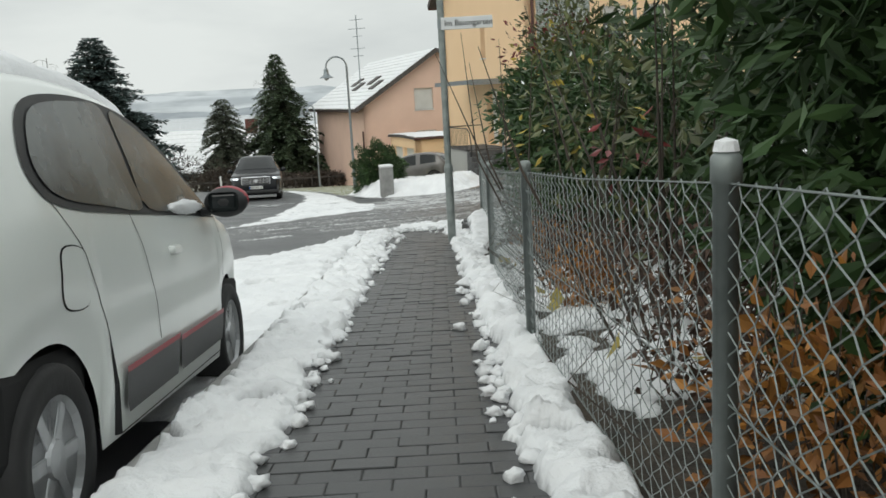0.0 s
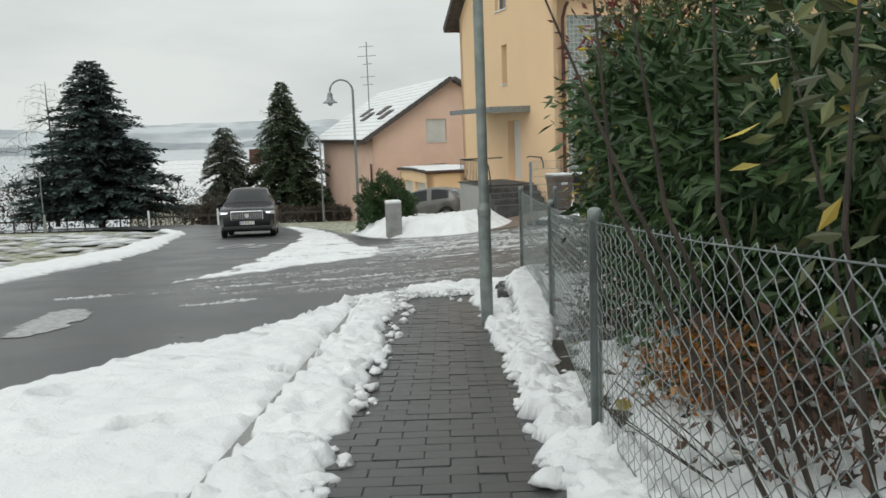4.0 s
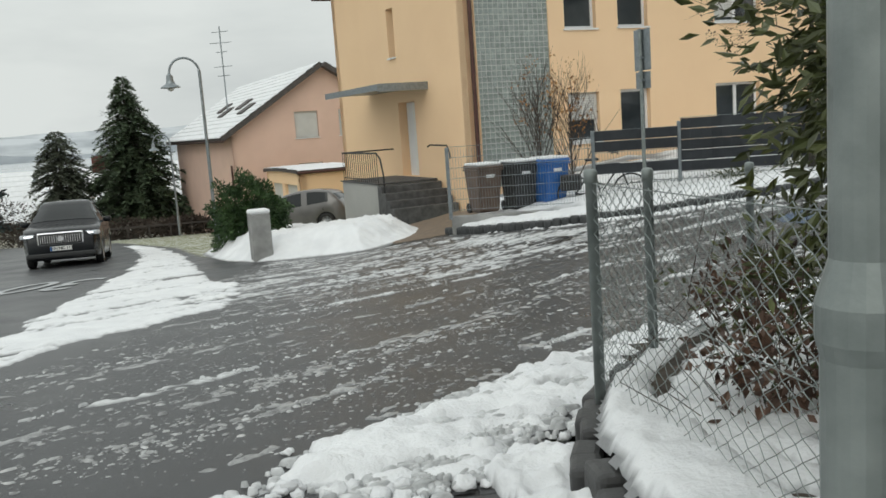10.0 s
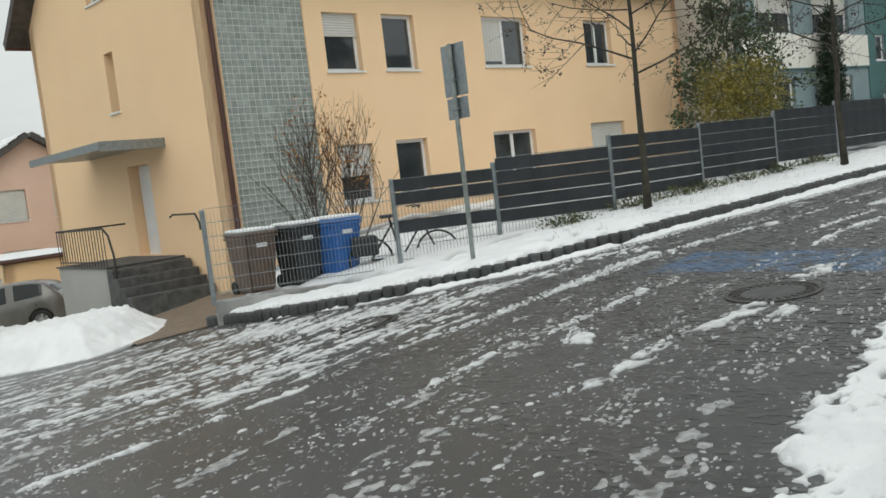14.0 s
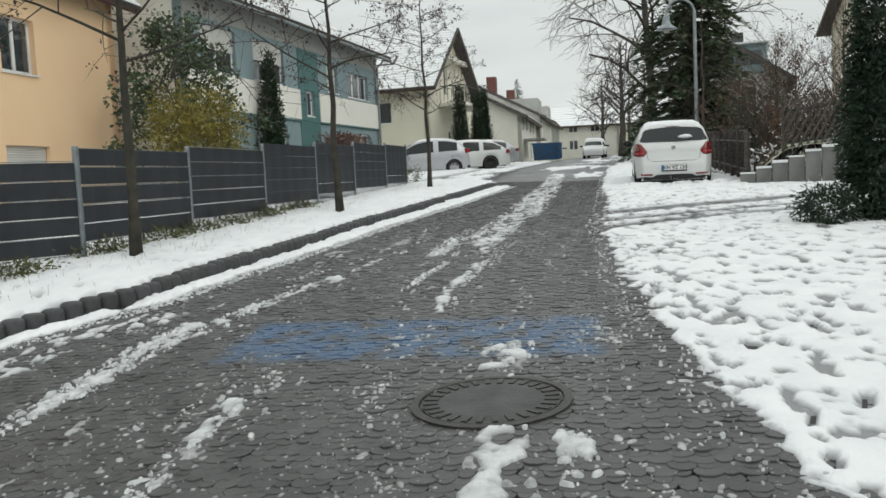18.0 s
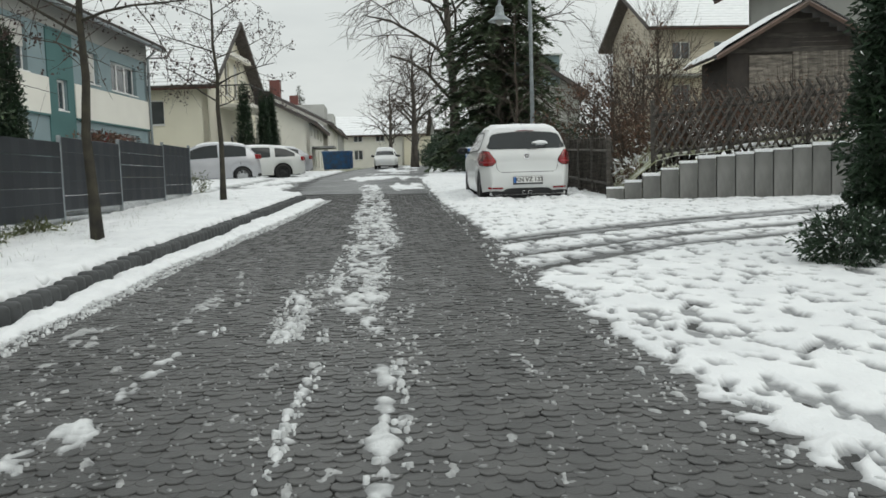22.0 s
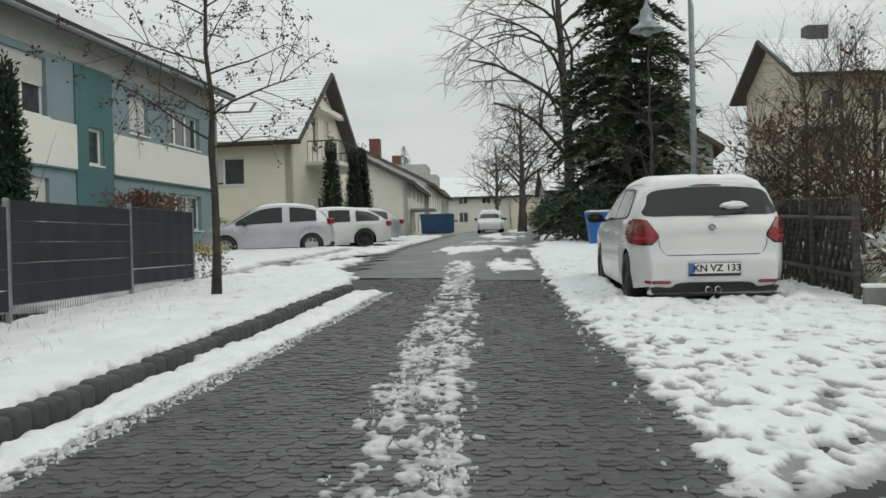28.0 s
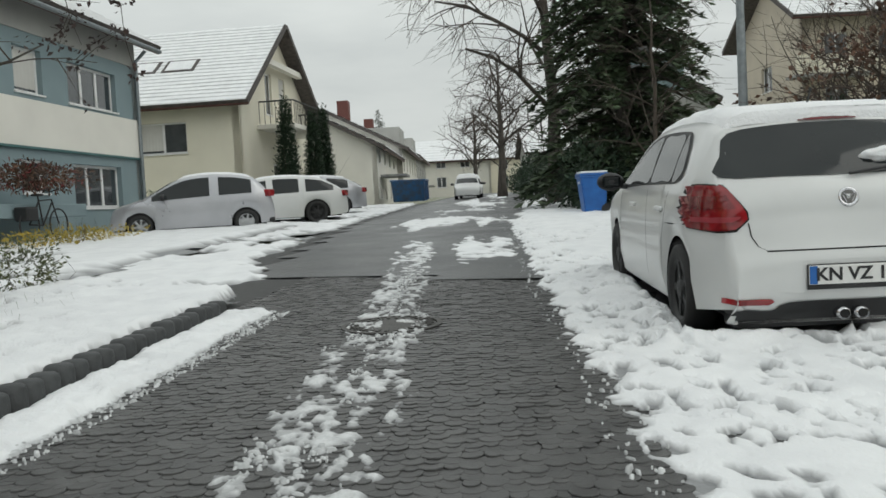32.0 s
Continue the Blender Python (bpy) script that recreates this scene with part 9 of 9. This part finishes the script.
for k in range(8):
    z, w_ = 2.32 + 0.105 * k, 1.95 * (1 - k / 8.6)
    part("gable_board", bx(2.15 - w_, 2.15 + w_, -0.016, -0.001, z, z + 0.10, 0.004), M_woodd if k % 3 else M_wood, shed)

# manholes, blue bay, road marking
def manhole(x, y, r, tilt=None, slush=False):
    t = empty("manhole_cover", lay(x, y, 1, 0, up=0.004), label="round cast-iron manhole cover set in the roadway", category="manhole cover")
    part("ring", lathe([(r, -0.04), (r, 0.006), (r * 0.9, 0.008), (r * 0.88, -0.01)], 36), M_iron, t)
    part("lid", lathe([(0.001, 0.004), (r * 0.86, 0.004), (r * 0.87, -0.02)], 36), M_concd if not slush else M_iron, t)
    for k in range(28):
        a = 2 * math.pi * k / 28
        o = part("rib", bx(r * 0.66, r * 0.84, -0.012, 0.012, 0.003, 0.010), M_iron, t)
        o.matrix_basis = Matrix.Rotation(a, 4, "Z")


manhole(4.8, 17.96, 0.36)
manhole(2.72, 21.4, 0.36)
manhole(20.85, 23.05, 0.36, slush=True)
cu = bpy.data.curves.new("road_number", "FONT")
cu.body, cu.size, cu.extrude, cu.align_x, cu.align_y = "30", 1.5, 0.002, "CENTER", "CENTER"
tmp = bpy.data.objects.new("road_number", cu)
tme = bpy.data.meshes.new_from_object(tmp)
bpy.data.objects.remove(tmp)
tme.materials.clear()
tme.materials.append(M_roadwhite)
rn = new("road_marking", tme)
rn.matrix_basis = lay(-5.05, 24.9, -1.0, 0.12, up=0.012) @ Matrix.Diagonal((1.0, 1.9, 1, 1))
tagged(rn, "worn white number 30 painted on the asphalt", "road marking", kind="structure")
for k, (x, y, w, l) in enumerate(((-4.2, 8.6, 0.35, 1.1), (-3.9, 11.5, 0.3, 0.8))):
    sl = new("slush_streak", grid_mesh("slush_streak", np.arange(x - w, x + w, 0.04), np.arange(y - l, y + l, 0.04), lambda X, Y: road_z(X, Y) + 0.006, M_slush, lambda X, Y, Z: ((X - x) / w) ** 2 + ((Y - y) / l) ** 2 + 0.6 * fbm(X * 5, Y * 5, 7 + k) < 0.6))
    tagged(sl, "thin streak of slush on the wet asphalt", "slush", kind="stuff")

# skip, bicycle, posts by the lawn
sk = empty("waste_skip", lay(63.5, 37.6, 0.966, 0.26), label="blue steel waste skip beside the road", category="skip")
bm = bmesh.new()
lo = [bm.verts.new(p) for p in ((-1.5, -0.9, 0.1), (1.5, -0.9, 0.1), (1.5, 0.9, 0.1), (-1.5, 0.9, 0.1))]
hi = [bm.verts.new(p) for p in ((-2.1, -0.95, 1.3), (2.1, -0.95, 1.3), (2.1, 0.95, 1.3), (-2.1, 0.95, 1.3))]
bm.faces.new(lo[::-1])
for i in range(4):
    bm.faces.new((lo[i], lo[(i + 1) % 4], hi[(i + 1) % 4], hi[i]))
part("tub", bm, M_skip, sk)
part("tub_rim", tube([(-2.1, -0.97, 1.3), (2.1, -0.97, 1.3), (2.1, 0.97, 1.3), (-2.1, 0.97, 1.3), (-2.1, -0.97, 1.3)], 0.05, 6), M_skip, sk)
for k in range(5):
    part("rib", bx(-1.5 + 0.75 * k, -1.42 + 0.75 * k, -1.0, -0.92, 0.15, 1.28), M_skip, sk)
part("number_patch", bx(1.3, 1.7, -0.985, -0.975, 0.75, 1.05), M_signw, sk)
bk = empty("bicycle", pose(30.5, 34.6, gz(30.5, 34.6) + 0.12, 0, 0, 8), label="dark bicycle with panniers leaning by the planter", category="bicycle")
for x in (-0.52, 0.52):
    w = part("wheel", tube([(0.33 * math.cos(a), 0, 0.33 * math.sin(a)) for a in np.linspace(0, 2 * math.pi, 25)], 0.018, 6), M_black, bk)
    w.location = (x, 0, 0.34)
for pts in ([(-0.52, 0, 0.34), (-0.15, 0, 0.85), (0.3, 0, 0.88), (0.52, 0, 0.34)], [(-0.52, 0, 0.34), (-0.05, 0, 0.32), (0.3, 0, 0.8)], [(-0.05, 0, 0.32), (-0.18, 0, 0.95)]):
    part("frame_tube", tube(pts, 0.018, 6), M_black, bk)
part("handlebar", tube([(0.15, 0.28, 1.08), (0.28, 0.2, 1.1), (0.3, 0, 1.05), (0.28, -0.2, 1.1), (0.15, -0.28, 1.08)], 0.012, 6), M_black, bk)
part("saddle", bx(-0.32, -0.06, -0.07, 0.07, 0.95, 1.0, 0.02), M_black, bk)
part("pannier", bx(-0.8, -0.4, -0.16, 0.16, 0.42, 0.72, 0.04), M_plastic, bk)
bk2 = copy_thing(bk, pose(4.9, 25.3, -1.42, 0, 0, -14))
tagged(bk2, "dark bicycle parked beside the bins behind the mesh fence")
for k, (x, y) in enumerate(((-21.7, 49.5), (-17.0, 52), (-13.5, 53.5))):
    p = empty("marker_post", pose(x, y, gz(x, y) - 0.05), label="small white marker post at the edge of the lawn", category="post", group="marker posts")
    part("post", lathe([(0.06, 0), (0.06, 0.95), (0.03, 1.0), (0.001, 1.0)], 10), M_whitef if k else M_conc, p)
# fence along the foot of the lawn
lf = empty("low_fence", label="low dark hedge fence below the lawn", category="fence")
for k in range(24):
    x = -34 + k * 1.15
    part("post", bx(x, x + 0.08, 59.0, 59.08, -4.8, -3.9), M_woodd, lf)
part("rail", bx(-34, -6.5, 59.02, 59.06, -4.1, -4.0), M_woodd, lf)


# ---- paving pieces, last ----
def piece_mesh(name, pts, h, material, inset=0.005):
    """A flat stone: outline pts, top edge slightly rounded."""
    bm = bmesh.new()
    n = len(pts)
    cx, cy = sum(p[0] for p in pts) / n, sum(p[1] for p in pts) / n
    lo = [bm.verts.new((x, y, -h)) for x, y in pts]
    mi = [bm.verts.new((x, y, -inset * 0.6)) for x, y in pts]
    hi = [bm.verts.new((cx + (x - cx) * (1 - inset / 0.07), cy + (y - cy) * (1 - inset / 0.05), 0)) for x, y in pts]
    for a, b in ((lo, mi), (mi, hi)):
        for i in range(n):
            bm.faces.new((a[i], a[(i + 1) % n], b[(i + 1) % n], b[i]))
    bm.faces.new(hi)
    me = bpy.data.meshes.new(name)
    bm.to_mesh(me)
    bm.free()
    me.materials.append(material)
    return me


def scatter_pieces(name, parent, base, spots, near, material_j):
    """Pieces from one mesh: those near the stretch as parts, the rest joined."""
    rs = random.Random(9)
    V = np.array([v.co[:] for v in base.vertices])
    F = [list(p.vertices) for p in base.polygons]
    vs, fs = [], []
    count = 0
    for x, y, an in spots:
        s = 0.25
        nx, ny = -(gz(x + s, y) - gz(x - s, y)) / (2 * s), -(gz(x, y + s) - gz(x, y - s)) / (2 * s)
        up = Vector((nx + rs.gauss(0, 0.008), ny + rs.gauss(0, 0.008), 1)).normalized()
        f = Vector((math.cos(an), math.sin(an), 0))
        f = (f - up * f.dot(up)).normalized()
        l = up.cross(f)
        m = Matrix((f, l, up)).transposed().to_4x4()
        m.translation = (x, y, gz(x, y) + rs.uniform(-0.003, 0.002))
        if near(x, y) and count < 300:
            o = part(name, base, None, parent)
            o.matrix_basis = m
            count += 1
        else:
            R = np.array(m.to_3x3())
            k = sum(len(v) for v in vs)
            vs.append(V @ R.T + np.array(m.translation))
            fs += [[i + k for i in q] for q in F]
    if vs:
        o = part(name + "_field", mesh_np(name + "_field", np.concatenate(vs), fs, material_j, flat=True), material_j, parent)
        tagged(o, kind="stuff")


BW, BD = 0.198, 0.098
brick = piece_mesh("paving_brick", [(-BW / 2 + 0.0015, -BD / 2 + 0.0015), (BW / 2 - 0.0015, -BD / 2 + 0.0015), (BW / 2 - 0.0015, BD / 2 - 0.0015), (-BW / 2 + 0.0015, BD / 2 - 0.0015)], 0.02, M_brick, 0.003)
spots = []
for r in range(186):
    y = -5.6 + r * (BD + 0.0005)
    if y > 12.45:
        break
    for k in range(9):
        x = -0.93 + k * (BW + 0.001) + (BW / 2 if r % 2 else 0) - 0.05
        if -0.98 < x < 0.40 and y < 12.05 + 0.35 * (x + 1):
            spots.append((x, y, 0.0))
scatter_pieces("paving_brick", walkway, brick, spots, lambda x, y: -0.75 < x < 0.25 and 2.2 < y < 7.2, M_brick_j)
# fish-scale paving stones of the side street: broad and narrow ones in turn, each lapping the next
def scale_mesh(name, w, ln, h, material):
    pts = [(w / 2 * math.cos(a), ln / 2 * math.sin(a)) for a in np.linspace(0, 2 * math.pi, 11)[:-1]]
    return piece_mesh(name, pts, h, material, 0.004)


def scale_field(parent, base, x, y, heading, tilt, near, material_j, seed, name):
    r = np.random.RandomState(seed)
    n = len(x)
    s = 0.25
    up = np.stack([-(ground_z(x + s, y) - ground_z(x - s, y)) / (2 * s), -(ground_z(x, y + s) - ground_z(x, y - s)) / (2 * s), np.ones(n)], -1) + r.normal(0, 0.025, (n, 3)) * np.array([1, 1, 0])
    f = np.array([math.cos(heading), math.sin(heading), 0])
    up = up + f * tilt
    up /= np.linalg.norm(up, axis=1)[:, None]
    fy = f - up * (up @ f)[:, None]
    fy /= np.linalg.norm(fy, axis=1)[:, None]
    fx = np.cross(fy, up)
    o = np.stack([x, y, ground_z(x, y) + r.uniform(-0.003, 0.001, n)], -1)
    R = np.stack([fx, fy, up], -1)
    for i in range(near):
        p = part(name, base, None, parent)
        m = Matrix(R[i].tolist()).to_4x4()
        m.translation = o[i]
        p.matrix_basis = m
    V = np.array([v.co[:] for v in base.vertices])
    W = (np.einsum("nij,vj->nvi", R[near:], V) + o[near:, None]).reshape(-1, 3)
    off = np.arange(n - near) * len(V)
    faces = []
    for q in base.polygons:
        faces += (off[:, None] + np.array(list(q.vertices))[None]).tolist()
    tagged(part(name + "_field", mesh_np(name + "_field", W, faces, material_j, flat=True), material_j, parent), kind="stuff")


an0 = math.atan2(0.253, 0.967)
cx, sx = math.cos(an0), math.sin(an0)
P_PAVE = [(1.6, 14.6), (2.6, 15.6), (5.2, 17.0), (8.8, 18.35), (16, 20.4), (23.2, 22.3), (24.0, 25.2), (21.4, 24.75), (15.8, 23.6), (9.3, 22.2), (6.4, 21.65), (4.6, 21.95), (3.2, 22.9), (2.2, 24.2), (1.7, 20)]
SA, SB = 0.060, 0.074
for half_, (w_, l_, nm) in enumerate(((0.106, 0.112, "broad_paving_stone"), (0.066, 0.09, "narrow_paving_stone"))):
    ia, ib = np.meshgrid(np.arange(0, 460), np.arange(-112, 95))
    use_ = (ia + ib) % 2 == half_
    A_, B_ = ia[use_] * SA, ib[use_] * SB
    rj = np.random.RandomState(70 + half_)
    A_, B_ = A_ + rj.normal(0, 0.004, A_.shape), B_ + rj.normal(0, 0.004, A_.shape)
    PX, PY = 0.5 + A_ * cx - B_ * sx, 17.5 + A_ * sx + B_ * cx
    ok = poly_sd(PX, PY, P_PAVE) > 0.02
    PX, PY = PX[ok], PY[ok]
    order = np.argsort(np.abs(PX - 14.5) + 2 * np.abs(PY - 21.0 - 0.0))
    scale_field(road2, scale_mesh(nm, w_, l_, 0.022, M_paver), PX[order], PY[order], an0, 0.055 if half_ == 0 else 0.06, 150, M_paver_j, 80 + half_, nm)
